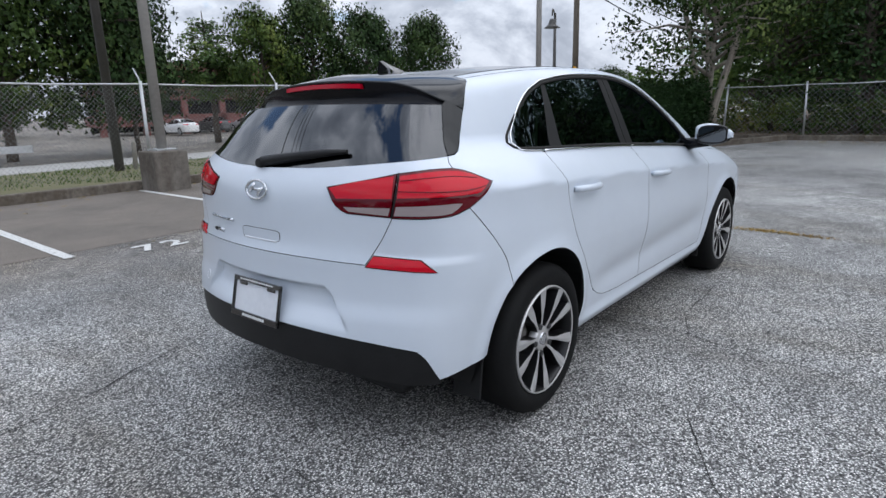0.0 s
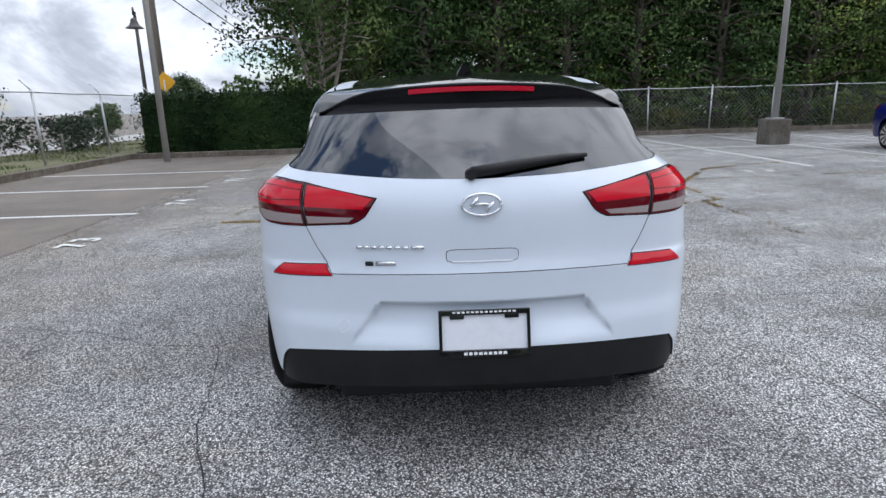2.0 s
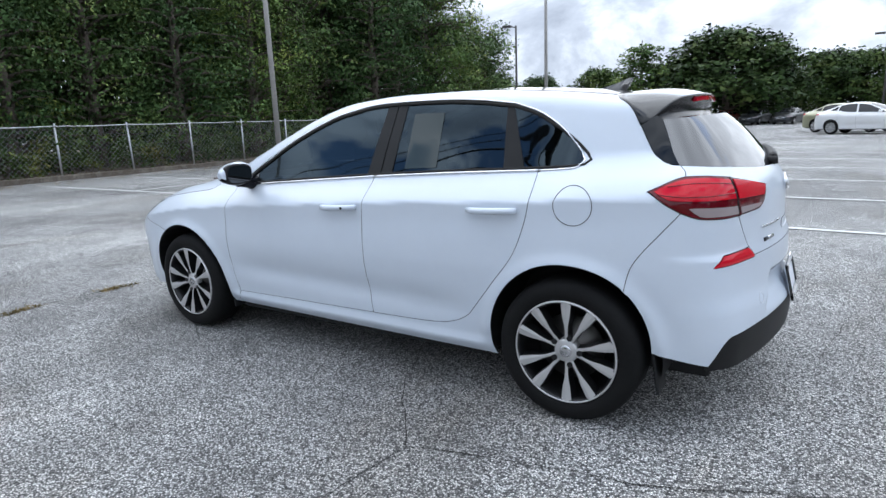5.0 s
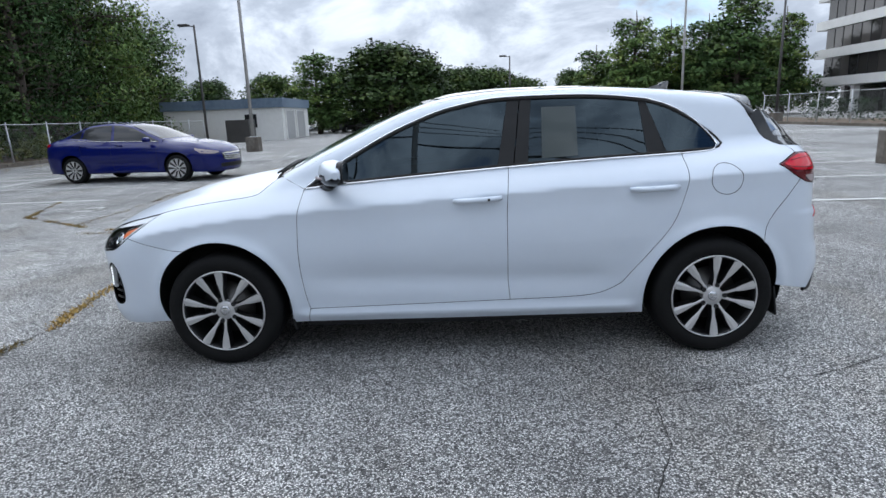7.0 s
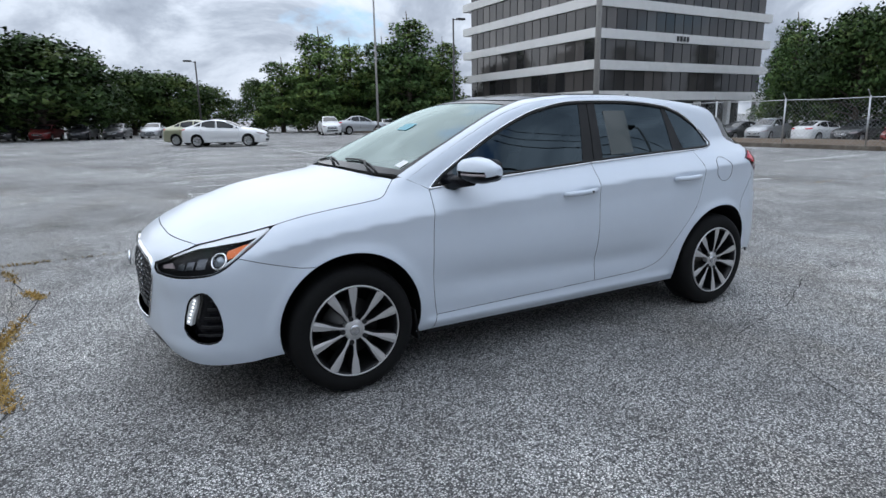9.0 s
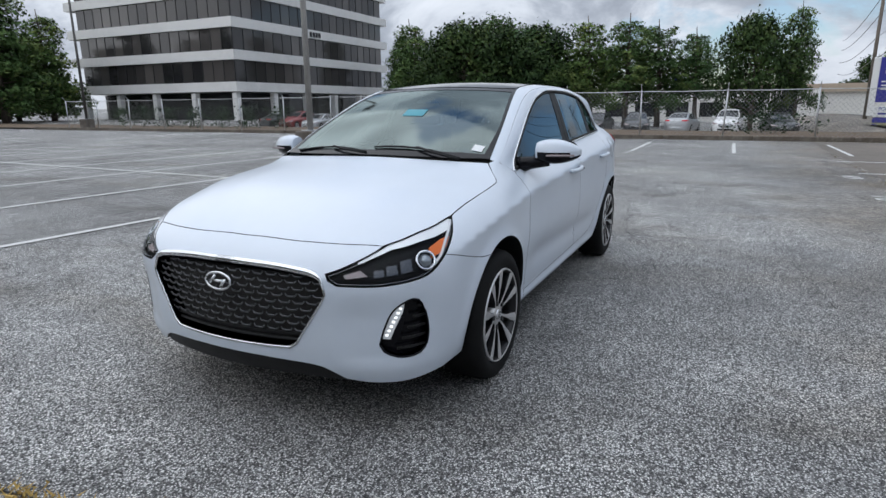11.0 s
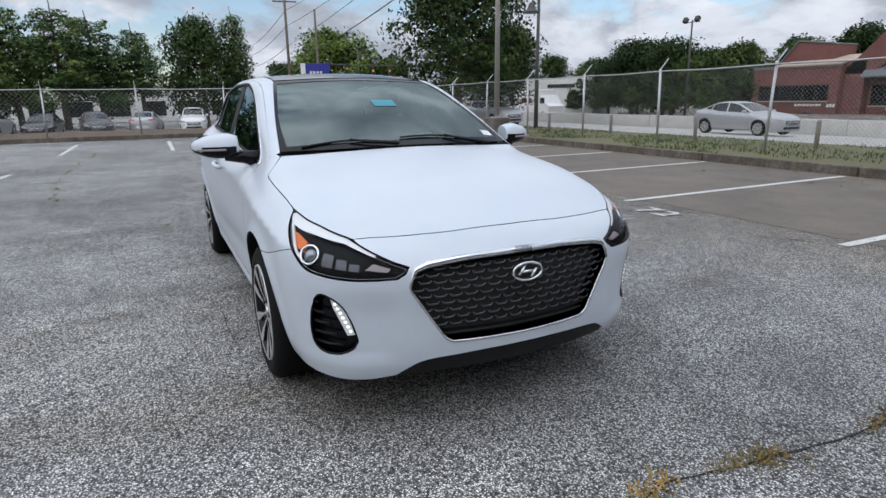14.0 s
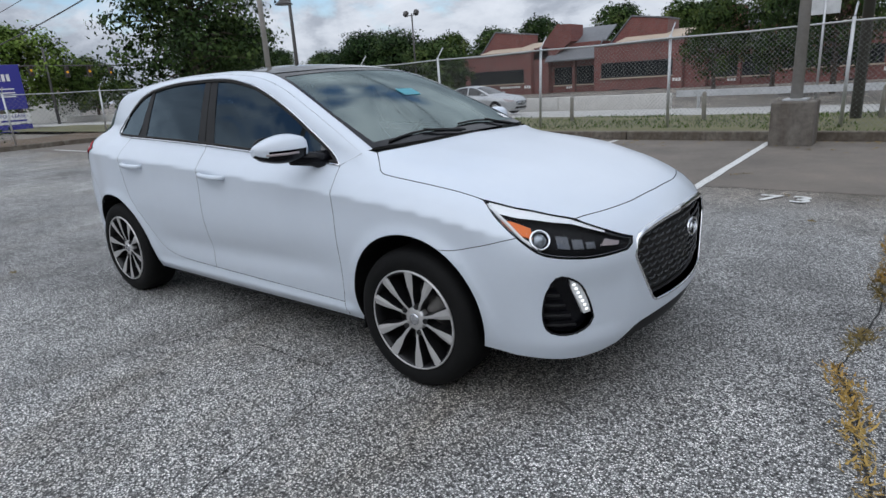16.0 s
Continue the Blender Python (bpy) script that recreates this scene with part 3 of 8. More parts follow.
utility_pole(-56, 11.6, 12.0, 80)
utility_pole(-62, 16.0, 11.0, 80, 0)
utility_pole(23.1, 11.5, 10.0, 80, 1)
lot_lamp(12.2, 7.1, 9.5, base=False, material=POLE)
dark_post = thing("utility_pole", "slim dark utility pole in the verge behind the fence", "utility pole")
part("pole", tube([(2.1, 11.6, -0.2), (2.1, 11.6, 12.0)], [0.1, 0.07], 12), BRONZE, dark_post)


def cable(a, b, sag, r=0.02):
    a, b = Vector(a), Vector(b)
    pts = [a.lerp(b, i / 20) - Vector((0, 0, sag * 4 * (i / 20) * (1 - i / 20))) for i in range(21)]
    tagged(part("power_cable", tube(pts, r, 5), BRONZE), "thin dark overhead power cable", "cable", "overhead cables")


for k, (near, far, sag) in enumerate(((10.5, 4.7, 0.9), (11.2, 6.4, 0.6), (11.5, 8.2, 0.9), (11.8, 9.6, 1.0))):
    cable((2.1, 11.6, near), (-56, 11.6, far), sag, 0.035 if k == 0 else 0.02)
    cable((2.1, 11.6, near + 0.4), (75, 12, 7.0 + 0.4 * k), 3.6 - 0.3 * k, 0.03 if k < 2 else 0.018)
    cable((-56, 11.6, far), (-110, 16, far + 1), 0.6, 0.03)

# ---- trees ----
def leaf_cloud(bm, centre, spread, count, size, rnd, droop=0.0):
    """Many small leaves scattered in a lump about a twig end."""
    for _ in range(count):
        d = Vector((rnd.gauss(0, 1), rnd.gauss(0, 1), rnd.gauss(0, 0.7)))
        p = centre + Vector((d.x * spread, d.y * spread, d.z * spread - droop * rnd.random()))
        s = size * rnd.uniform(0.6, 1.3)
        u = Vector((rnd.gauss(0, 1), rnd.gauss(0, 1), abs(rnd.gauss(0, 1)) + 0.4)).normalized()
        v = u.orthogonal().normalized()
        v.rotate(Matrix.Rotation(rnd.uniform(0, 6.28), 3, u))
        w = u.cross(v) * 0.55 * s
        a = [p - v * s, p + w, p + v * s, p - w]
        bm.faces.new([bm.verts.new(q) for q in a])


def unit(a):
    return a / np.maximum(np.linalg.norm(a, axis=1, keepdims=True), 1e-9)


def leaf_mesh(name, places, facing, size, rng, material, corners=4):
    """Leaves as small folded diamonds, each turned roughly the way its clump faces."""
    n = len(places)
    nor = unit(facing + 0.75 * rng.normal(size=(n, 3)) * np.array((1, 1, 0.8)))
    v = unit(np.cross(nor, rng.normal(size=(n, 3))))
    w = np.cross(nor, v)
    s = size * rng.uniform(0.6, 1.35, (n, 1))
    wide = rng.uniform(0.38, 0.62, (n, 1))
    ring = [places - v * s, places - w * s * wide, places + v * s, places + w * s * wide]
    if corners == 3:
        ring = [places - v * s, places - w * s * 1.3 * wide + v * s * 0.5, places + v * s * 0.6 + w * s * 1.3 * wide]
    P = np.stack(ring, 1).reshape(-1, 3)
    shade = unit(facing + np.array((0, 0, 0.25)) + 0.38 * rng.normal(size=(n, 3)))
    me = bpy.data.meshes.new(name)
    me.from_pydata(P.tolist(), [], (np.arange(n * corners).reshape(n, corners)).tolist())
    me.shade_smooth()
    me.normals_split_custom_set_from_vertices(np.repeat(shade, corners, 0).tolist())
    me.materials.append(material)
    return me


def tree_kind(seed, height, base, radius, kind, lumps, leaves, leaf, material):
    """Tapered trunk with limbs and a crown of leafy lumps with gaps. kind: oak, pine or wood."""
    rnd, rng = random.Random(seed), np.random.default_rng(seed)
    wood = bmesh.new()
    n = 9
    lean = (rnd.gauss(0, 0.03), rnd.gauss(0, 0.03))
    spine = [Vector((lean[0] * height * (i / n) ** 1.5 + 0.12 * noise.noise((i * 0.6, seed, 0)), lean[1] * height * (i / n) ** 1.5 + 0.12 * noise.noise((i * 0.6, seed, 5)), height * i / n * 0.95 - 0.2)) for i in range(n + 1)]
    r0 = height * (0.016 if kind == "pine" else 0.021)
    if kind == "stems":  # several bare pale stems that part at the ground
        for c in range(6):
            a, out = c * 1.05 + 0.3, rnd.uniform(0.7, 1.5)
            add_tube(wood, [(0.08 * math.cos(a), 0.08 * math.sin(a), -0.1), (0.3 * out * math.cos(a), 0.3 * out * math.sin(a), 1.1), (0.75 * out * math.cos(a + 0.2), 0.75 * out * math.sin(a + 0.2), 2.4), (1.3 * out * math.cos(a + 0.1), 1.3 * out * math.sin(a + 0.1), 3.9), (1.6 * out * math.cos(a), 1.6 * out * math.sin(a), 5.4)],
                     [0.10, 0.075, 0.06, 0.04, 0.015], 8)
    add_tube(wood, spine, [r0 * (1.25 - 1.12 * i / n) * (0.5 if kind == "stems" else 1.0) for i in range(n + 1)], 10)

    def on_spine(f):
        k = min(int(f * n), n - 1)
        return spine[k].lerp(spine[k + 1], f * n - k)

    blobs = []
    for c in range(lumps):
        g = ((c + rnd.random()) / lumps) ** (0.85 if kind != "pine" else 1.0)
        f = base + (0.97 - base) * g
        ang = c * 2.4 + rnd.uniform(-0.5, 0.5)
        if kind == "pine":
            reach = radius * (1.0 - 0.62 * g) * rnd.uniform(0.45, 1.0)
            size = Vector((1, 1, 0.62)) * (radius * (0.36 - 0.12 * g) * rnd.uniform(0.8, 1.2))
            rise = reach * rnd.uniform(-0.05, 0.25)
        else:
            swell = math.sin(math.pi * min(0.97, 0.2 + 0.76 * g)) ** 0.75
            if kind == "wood":
                swell = 0.55 + 0.5 * swell * (1.2 - g)
            reach = radius * swell * rnd.uniform(0.35, 0.92)
            size = Vector((1, 1, 0.8)) * (radius * rnd.uniform(0.2, 0.36))
            rise = reach * rnd.uniform(0.0, 0.4)
        start = on_spine(max(0.06, f - 0.06))
        end = start + Vector((math.cos(ang) * reach, math.sin(ang) * reach, rise))
        mid = start.lerp(end, 0.5) + Vector((0, 0, 0.1 * reach))
        add_tube(wood, [start, mid, end], [r0 * 0.42 * (1.1 - g * 0.7), r0 * 0.24, 0.012], 5)
        blobs.append((end, size))
        if kind == "pine" and reach > 0.5 * radius:
            blobs.append((mid, size * 0.75))
    weight = np.array([b[1].x ** 2 for b in blobs])
    share = np.maximum(8, (leaves * weight / weight.sum()).astype(int))
    places, facing = [], []
    for (c, size), k in zip(blobs, share):
        d = unit(rng.normal(size=(k, 3)) + np.array((0, 0, 0.3)))
        r = rng.uniform(0.3, 1.0, (k, 1)) ** 0.45 * (1 + 0.22 * rng.normal(size=(k, 1)))
        q = np.array(c) + d * r * np.array(size)
        away = q - np.array((spine[5].x, spine[5].y, height * (base + 1) * 0.45))
        places.append(q)
        facing.append(unit(d * 0.75 + unit(away) * 0.6 + np.array((0, 0, 0.15))))
    cm = leaf_mesh("crown", np.concatenate(places), np.concatenate(facing), leaf, rng, material, 3 if leaf > 0.135 else 4)
    wm = mesh_of("trunk", wood)
    wm.materials.append(PALE_BARK if kind == "stems" else BARK)
    return wm, cm


PALE_BARK = speckled("pale_smooth_bark", (0.20, 0.17, 0.14), (0.36, 0.32, 0.27), 9, 0.8, 0.2)
KINDS = {
    "oak_a": tree_kind(3, 8.5, 0.26, 3.8, "oak", 54, 12000, 0.128, LEAF_A),
    "oak_b": tree_kind(8, 10, 0.24, 4.4, "oak", 66, 14500, 0.136, LEAF_A),
    "pine_a": tree_kind(5, 14, 0.3, 3.0, "pine", 62, 8800, 0.138, LEAF_B),
    "pine_b": tree_kind(12, 16, 0.4, 3.2, "pine", 58, 8800, 0.149, LEAF_B),
    "wood_a": tree_kind(21, 12, 0.10, 3.4, "wood", 80, 13500, 0.075, LEAF_B),
    "wood_b": tree_kind(27, 13, 0.14, 3.2, "pine", 84, 13500, 0.073, LEAF_B),
    "wood_c": tree_kind(33, 13, 0.06, 3.6, "wood", 64, 10500, 0.137, LEAF_B),
    "near_a": tree_kind(44, 7.6, 0.34, 2.9, "stems", 52, 15000, 0.066, LEAF_A),
    "lime_a": tree_kind(9, 8.5, 0.2, 4.2, "oak", 60, 11500, 0.16, make_leaf("lime_leaf", (0.05, 0.09, 0.016), (0.12, 0.185, 0.035), (0.2, 0.26, 0.07))),
    "far_a": tree_kind(51, 9, 0.08, 4.0, "oak", 60, 10500, 0.17, LEAF_A),
    "mid_a": tree_kind(3, 8.5, 0.26, 3.8, "oak", 54, 10500, 0.15, LEAF_A),
    "mid_b": tree_kind(8, 10, 0.24, 4.4, "oak", 60, 12000, 0.16, LEAF_A),
    "midpine_a": tree_kind(5, 14, 0.3, 3.0, "pine", 58, 9500, 0.145, LEAF_B),
    "midpine_b": tree_kind(12, 16, 0.4, 3.2, "pine", 54, 9500, 0.15, LEAF_B),
    "rim_a": tree_kind(61, 9, 0.1, 4.0, "oak", 22, 1300, 0.42, LEAF_A),
    "far_b": tree_kind(58, 13, 0.14, 3.0, "pine", 64, 10500, 0.155, LEAF_B),
}
TREE_LABEL = {"oak": "broad green leafy tree with a rounded uneven crown", "pine": "tall green pine with a bare lower trunk", "wood": "dark green woodland tree, leafy almost to the ground",
              "lime": "bright green broad tree beyond the crossing",
              "near": "green tree with pale bare limbs by the hedge", "far": "distant dark green tree at the edge of the lot", "rim": "small far-off tree on the skyline"}
TREE_GROUP = {"oak": "leafy trees", "pine": "pines", "wood": "woodland trees", "near": "", "lime": "", "far": "distant trees", "rim": "skyline trees"}
tree_rnd = random.Random(77)


def tree(kind, x, y, scale=1.0, squash=1.0, z=0.0):
    base = kind.split("_")[0]
    ob = thing("tree", TREE_LABEL[base], "tree", TREE_GROUP[base])
    if math.hypot(x, y) > 46:  # far trees are built from fewer, larger leaves
        kind = {"oak_a": "mid_a", "oak_b": "mid_b", "pine_a": "midpine_a", "pine_b": "midpine_b"}.get(kind, kind)
    wm, cm = KINDS[kind]
    part("trunk", wm, None, ob)
    part("crown", cm, None, ob)
    ob.matrix_world = pose(x, y, z, 0, 0, tree_rnd.uniform(0, 360)) @ Matrix.Diagonal((scale, scale, scale * squash, 1))
    return ob


# woods beyond the fence ahead of the white car
for i in range(13):
    tree(("wood_a", "wood_b")[i % 2], 21.4 + tree_rnd.uniform(-0.6, 1.4), 3.0 - 3.1 * i + tree_rnd.uniform(-0.6, 0.6), tree_rnd.uniform(0.85, 1.1) * (1.3 if i > 7 else 1.0))
for i in range(12):
    tree(("pine_a", "wood_c", "pine_b")[i % 3], 26.5 + tree_rnd.uniform(-1, 2), 4 - 3.6 * i + tree_rnd.uniform(-1, 1), tree_rnd.uniform(0.95, 1.2) * (1.2 if i > 7 else 1.0))
for i in range(11):
    tree(("wood_c", "pine_b", "wood_c")[i % 3], 33 + tree_rnd.uniform(-1, 2), 4 - 4.6 * i + tree_rnd.uniform(-1, 1), tree_rnd.uniform(1.0, 1.25))
for i in range(9):
    tree("wood_c", 40 + tree_rnd.uniform(-1, 2), 5 - 5.5 * i + tree_rnd.uniform(-1, 1), tree_rnd.uniform(1.1, 1.3))
tree("near_a", 15.9, 3.4, 1.0, 1.05)
# trees across the street, seen past the back of the car
for k, x, y, s, q in (("oak_b", 5.2, 31.0, 0.95, 1.2), ("oak_b", 9.2, 29.4, 0.85, 1.25), ("oak_a", 11.2, 31.5, 0.7, 1.5), ("pine_b", 18.6, 36.1, 0.75, 0.76), ("oak_a", 20.8, 33.1, 0.75, 1.45), ("oak_b", 24.3, 32.3, 0.74, 1.4),
                      ("oak_a", 25.8, 28.3, 0.75, 1.42), ("oak_b", 27.8, 25.2, 0.62, 1.35), ("oak_a", 41, 17.2, 0.57, 1.0), ("far_a", 62, 34, 0.35, 0.8), ("far_a", 66, 30, 0.3, 0.8)):
    tree(k, x, y, s, q, -0.6)
# trees round the office and beyond the rear fence, the big oak at the street corner among them
for k, x, y, s, q in (("oak_b", -28, 15.5, 0.9, 1.0), ("oak_a", -33, 21, 0.8, 0.95), ("pine_a", -49.0, -27.1, 0.75, 0.9), ("oak_a", -48.2, -24.0, 0.85, 0.9), ("oak_b", -46.6, -20.4, 0.98, 0.95), ("wood_c", -50.7, -17.7, 1.25, 0.62), ("oak_b", -51, -19, 0.9, 1.1), ("oak_a", -49.5, -15.5, 0.9, 1.0), ("oak_a", -50, -12.2, 0.75, 0.95),
                      ("oak_b", -53.6, -14.9, 1.0, 0.95), ("pine_a", -51.6, -10.0, 0.92, 0.78), ("pine_b", -53.1, -7.2, 0.9, 0.7), ("pine_a", -55.4, -4.6, 0.98, 0.72), ("pine_b", -55.6, -1.4, 0.72, 0.78), ("oak_b", -47.5, 3.0, 0.72, 1.18),
                      ("pine_a", -49.3, 6.0, 0.5, 1.4), ("lime_a", -72.9, 20.9, 1.3, 0.9), ("far_a", -89, 17.7, 0.86, 0.93), ("oak_a", -56.9, 34, 0.8, 1.15), ("oak_b", -52, 34.6, 0.68, 1.35), ("far_a", -60.8, 46.7, 0.7, 1.1),
                      ("pine_a", -60.1, -32.6, 1.0, 0.87), ("oak_a", -65.6, -30.9, 0.85, 1.4), ("pine_b", -67.8, -39.2, 0.71, 1.0), ("far_a", -84, 30, 0.9, 0.9), ("oak_a", -69.8, 27.5, 0.72, 1.1)):
    tree(k, x, y, 1.08 * s, q, -1.15 if -38 < y < 7 else -0.4)
# trees round the brick buildings
for k, x, y, s, q in (("far_a", -52.9, 47.4, 0.92, 0.78), ("far_a", -50.7, 54, 1.06, 0.78), ("far_a", -46.1, 63, 1.0, 0.95), ("far_a", -51, 81.6, 1.23, 0.94), ("far_a", -44.9, 85.2, 1.32, 0.97),
                      ("far_a", -36, 95, 1.47, 1.0), ("far_a", -24, 92, 1.4, 0.95), ("far_b", -12, 90, 1.2, 0.9), ("oak_a", -44.5, 51, 0.85, 0.9), ("oak_a", -43.4, 40.7, 0.8, 0.8), ("oak_a", -47, 42, 0.85, 0.85), ("oak_b", -41.2, 42.5, 0.75, 0.9),
                      ("oak_b", -39, 39.5, 0.85, 0.85), ("oak_a", -37, 41.5, 0.8, 0.95), ("oak_b", -35, 40.5, 0.8, 0.88), ("oak_a", -33, 42, 0.75, 0.95), ("oak_a", -31.2, 41, 0.85, 0.82), ("oak_a", -8, 42, 0.62, 1.3), ("oak_b", -4.2, 40.7, 0.6, 1.35), ("oak_b", -0.6, 37.1, 0.62, 1.25), ("far_a", 6, 60, 1.1, 1.0), ("far_a", 16, 78, 1.2, 1.0), ("far_a", 32, 76, 1.2, 1.0), ("far_a", 44, 62, 1.0, 1.0)):
    tree(k, x, y, s, q, -0.6)
# distant trees across the lot
for k, x, y, s, q in (("far_a", 28.6, -66, 0.6, 1.1), ("far_a", 22.6, -71.2, 0.78, 0.94), ("far_b", 13.8, -56.9, 0.81, 0.72), ("far_a", 11.1, -65.5, 0.75, 1.0), ("far_a", 7.0, -62, 1.3, 0.7), ("far_a", 3.9, -66.2, 0.7, 1.1),
                      ("far_a", -0.8, -74.2, 0.79, 0.95), ("far_a", -4.7, -76, 0.92, 0.8), ("far_a", -9.6, -79.5, 0.68, 0.9), ("far_a", -14.9, -72.6, 0.54, 1.2), ("far_b", -16.4, -68.1, 0.8, 0.76), ("far_b", -20, -65, 0.98, 0.84),
                      ("far_b", -24.9, -67.6, 0.81, 0.96), ("far_b", -28.4, -66.2, 0.92, 0.86), ("far_b", -29.9, -61.2, 1.06, 0.89), ("far_b", -37.5, -66.2, 0.82, 1.0), ("far_a", -36.6, -71.2, 0.85, 1.1), ("far_a", -22, -72, 0.9, 0.8),
                      ("far_a", -30, -72, 0.9, 0.9), ("wood_c", 25, -41, 0.7, 1.0), ("wood_c", 26, -48, 0.7, 1.0), ("far_a", 33, -58, 0.8, 1.0)):
    tree(k, x, y, 1.5 * s, q / 1.28)
for i in range(36):
    a = radians(-180 + i * 10)
    tree("rim_a", 135 * math.cos(a) - 10, 135 * math.sin(a) - 10, tree_rnd.uniform(0.9, 1.2), 0.5 if 10 <= -180 + i * 10 <= 50 else 0.75, -1)


# ---- shrubs, hedge, grass ----
def shrub_mass(name, spots, leaf, material, label, count, seed, category="shrubs"):
    rnd = random.Random(seed)
    bm = bmesh.new()
    for x, y, rx, ry, h in spots:
        for _ in range(count):
            u, v, w = rnd.gauss(0, 0.45), rnd.gauss(0, 0.45), rnd.random() ** 0.7
            leaf_cloud(bm, Vector((x + u * rx * (1.1 - 0.5 * w), y + v * ry * (1.1 - 0.5 * w), 0.06 + w * h)), 0.13, 9, leaf, rnd)
    return tagged(part(name, bm, material), label, category, kind="stuff")


shrub_mass("undergrowth", [(19.6 + 0.6 * math.sin(i * 2.1), 7.5 - 1.15 * i, 0.9, 0.9, 0.7 + 0.5 * abs(math.sin(i * 1.7))) for i in range(40)], 0.07, LEAF_C, "tangled green and rusty undergrowth below the trees", 60, 4)
shrub_mass("undergrowth", [(22.5 + 1.2 * math.sin(i * 2.1), 8 - 1.9 * i, 1.6, 1.6, 2.6) for i in range(26)], 0.14, LEAF_B, "dense dark leafy shrubs inside the woods", 70, 6)
shrub_mass("verge_shrubs", [(12 + 0.9 * i, 12.5 + 0.6 * math.sin(i), 0.9, 0.8, 1.1) for i in range(10)], 0.07, LEAF_H, "rounded green shrubs behind the fence", 60, 9)
shrub_mass("fence_shrubs", [(-23.5, -22 - 2.3 * i, 0.9, 0.9, 1.3) for i in range(7)] + [(-24, -7.5, 1, 1.2, 1.0), (-24, 3, 1, 2, 0.8)], 0.07, LEAF_H, "clipped green shrubs behind the rear fence", 60, 10)

shrub_mass("bank_shrubs", [(-48 + 1.25 * i, 38.2 + 0.8 * math.sin(i * 1.9), 1.2, 1.0, 2.3 + 0.6 * math.sin(i * 2.7)) for i in range(17)], 0.15, LEAF_A, "dark leafy scrub on the bank beyond the street", 46, 14)


def hedge():
    rnd = random.Random(31)
    bm = bmesh.new()
    for _ in range(2600):
        f = rnd.choice("ftse")
        x, y, z = rnd.uniform(14.0, 15.8), rnd.uniform(3.4, 8.6), rnd.uniform(0.1, 1.75)
        if f == "f":
            x = 14.0 + 0.1 * rnd.gauss(0, 1)
        elif f == "t":
            z = 1.75 + 0.05 * rnd.gauss(0, 1)
        elif f == "s":
            y = 3.4 + 0.1 * rnd.gauss(0, 1)
        leaf_cloud(bm, Vector((x, y, z)), 0.09, 9, 0.045, rnd)
    add_box(bm, (14.93, 6.0, 0.88), (1.6, 5.0, 1.6))
    tagged(part("hedge", bm, LEAF_H), "dense dark green clipped hedge by the fence", "hedge", kind="stuff")


hedge()


def grass():
    rnd = random.Random(41)
    bm = bmesh.new()
    for _ in range(26000):
        x, y = rnd.uniform(-24, 24), 8.85 + 4.6 * rnd.random() ** 1.15
        if noise.noise((x * 0.5, y * 0.6, 2)) < -0.25 + 0.25 * (y < 9.8):
            continue
        z = ground_height(x, y) + 0.12
        h, a = rnd.uniform(0.03, 0.11), rnd.uniform(0, 6.28)
        t = Vector((math.cos(a), math.sin(a), 0)) * rnd.uniform(0.008, 0.02)
        q = Vector((x, y, z))
        bm.faces.new([bm.verts.new(q - t), bm.verts.new(q + t), bm.verts.new(q + Vector((rnd.gauss(0, 0.03), rnd.gauss(0, 0.03), h)))])
    tagged(part("grass", bm, GRASS), "sparse green and straw-coloured verge grass", "grass", kind="stuff")


grass()


def fallen_leaves():
    rnd = random.Random(51)
    bm = bmesh.new()
    spots = [(-2.75, -1.2), (2.4, 2.9)]
    for _ in range(260):
        spots.append((rnd.uniform(-14, 13), 8.55 - abs(rnd.gauss(0, 0.5))))
    for _ in range(1500):
        spots.append((17.0 - abs(rnd.gauss(0, 0.75)), rnd.uniform(-24, 7)))
    for x, y in spots:
        s, a = rnd.uniform(0.02, 0.045), rnd.uniform(0, 6.28)
        ring = [bm.verts.new((x + s * (1 + 0.4 * math.cos(3 * k)) * math.cos(a + k), y + 0.7 * s * math.sin(a + k), 0.014 + 0.012 * rnd.random())) for k in (i * 0.785 for i in range(8))]
        bm.faces.new(ring)
    tagged(part("fallen_leaves", bm, WEED), "dry brown leaves scattered along the kerb", "leaves", kind="stuff")


fallen_leaves()

# ---- buildings ----
def facade_box(holder, x0, x1, y0, y1, z0, z1, material, name="wall", bevel=0.0):
    return part(name, box(((x0 + x1) / 2, (y0 + y1) / 2, (z0 + z1) / 2), (abs(x1 - x0), abs(y1 - y0), z1 - z0), bevel), material, holder)


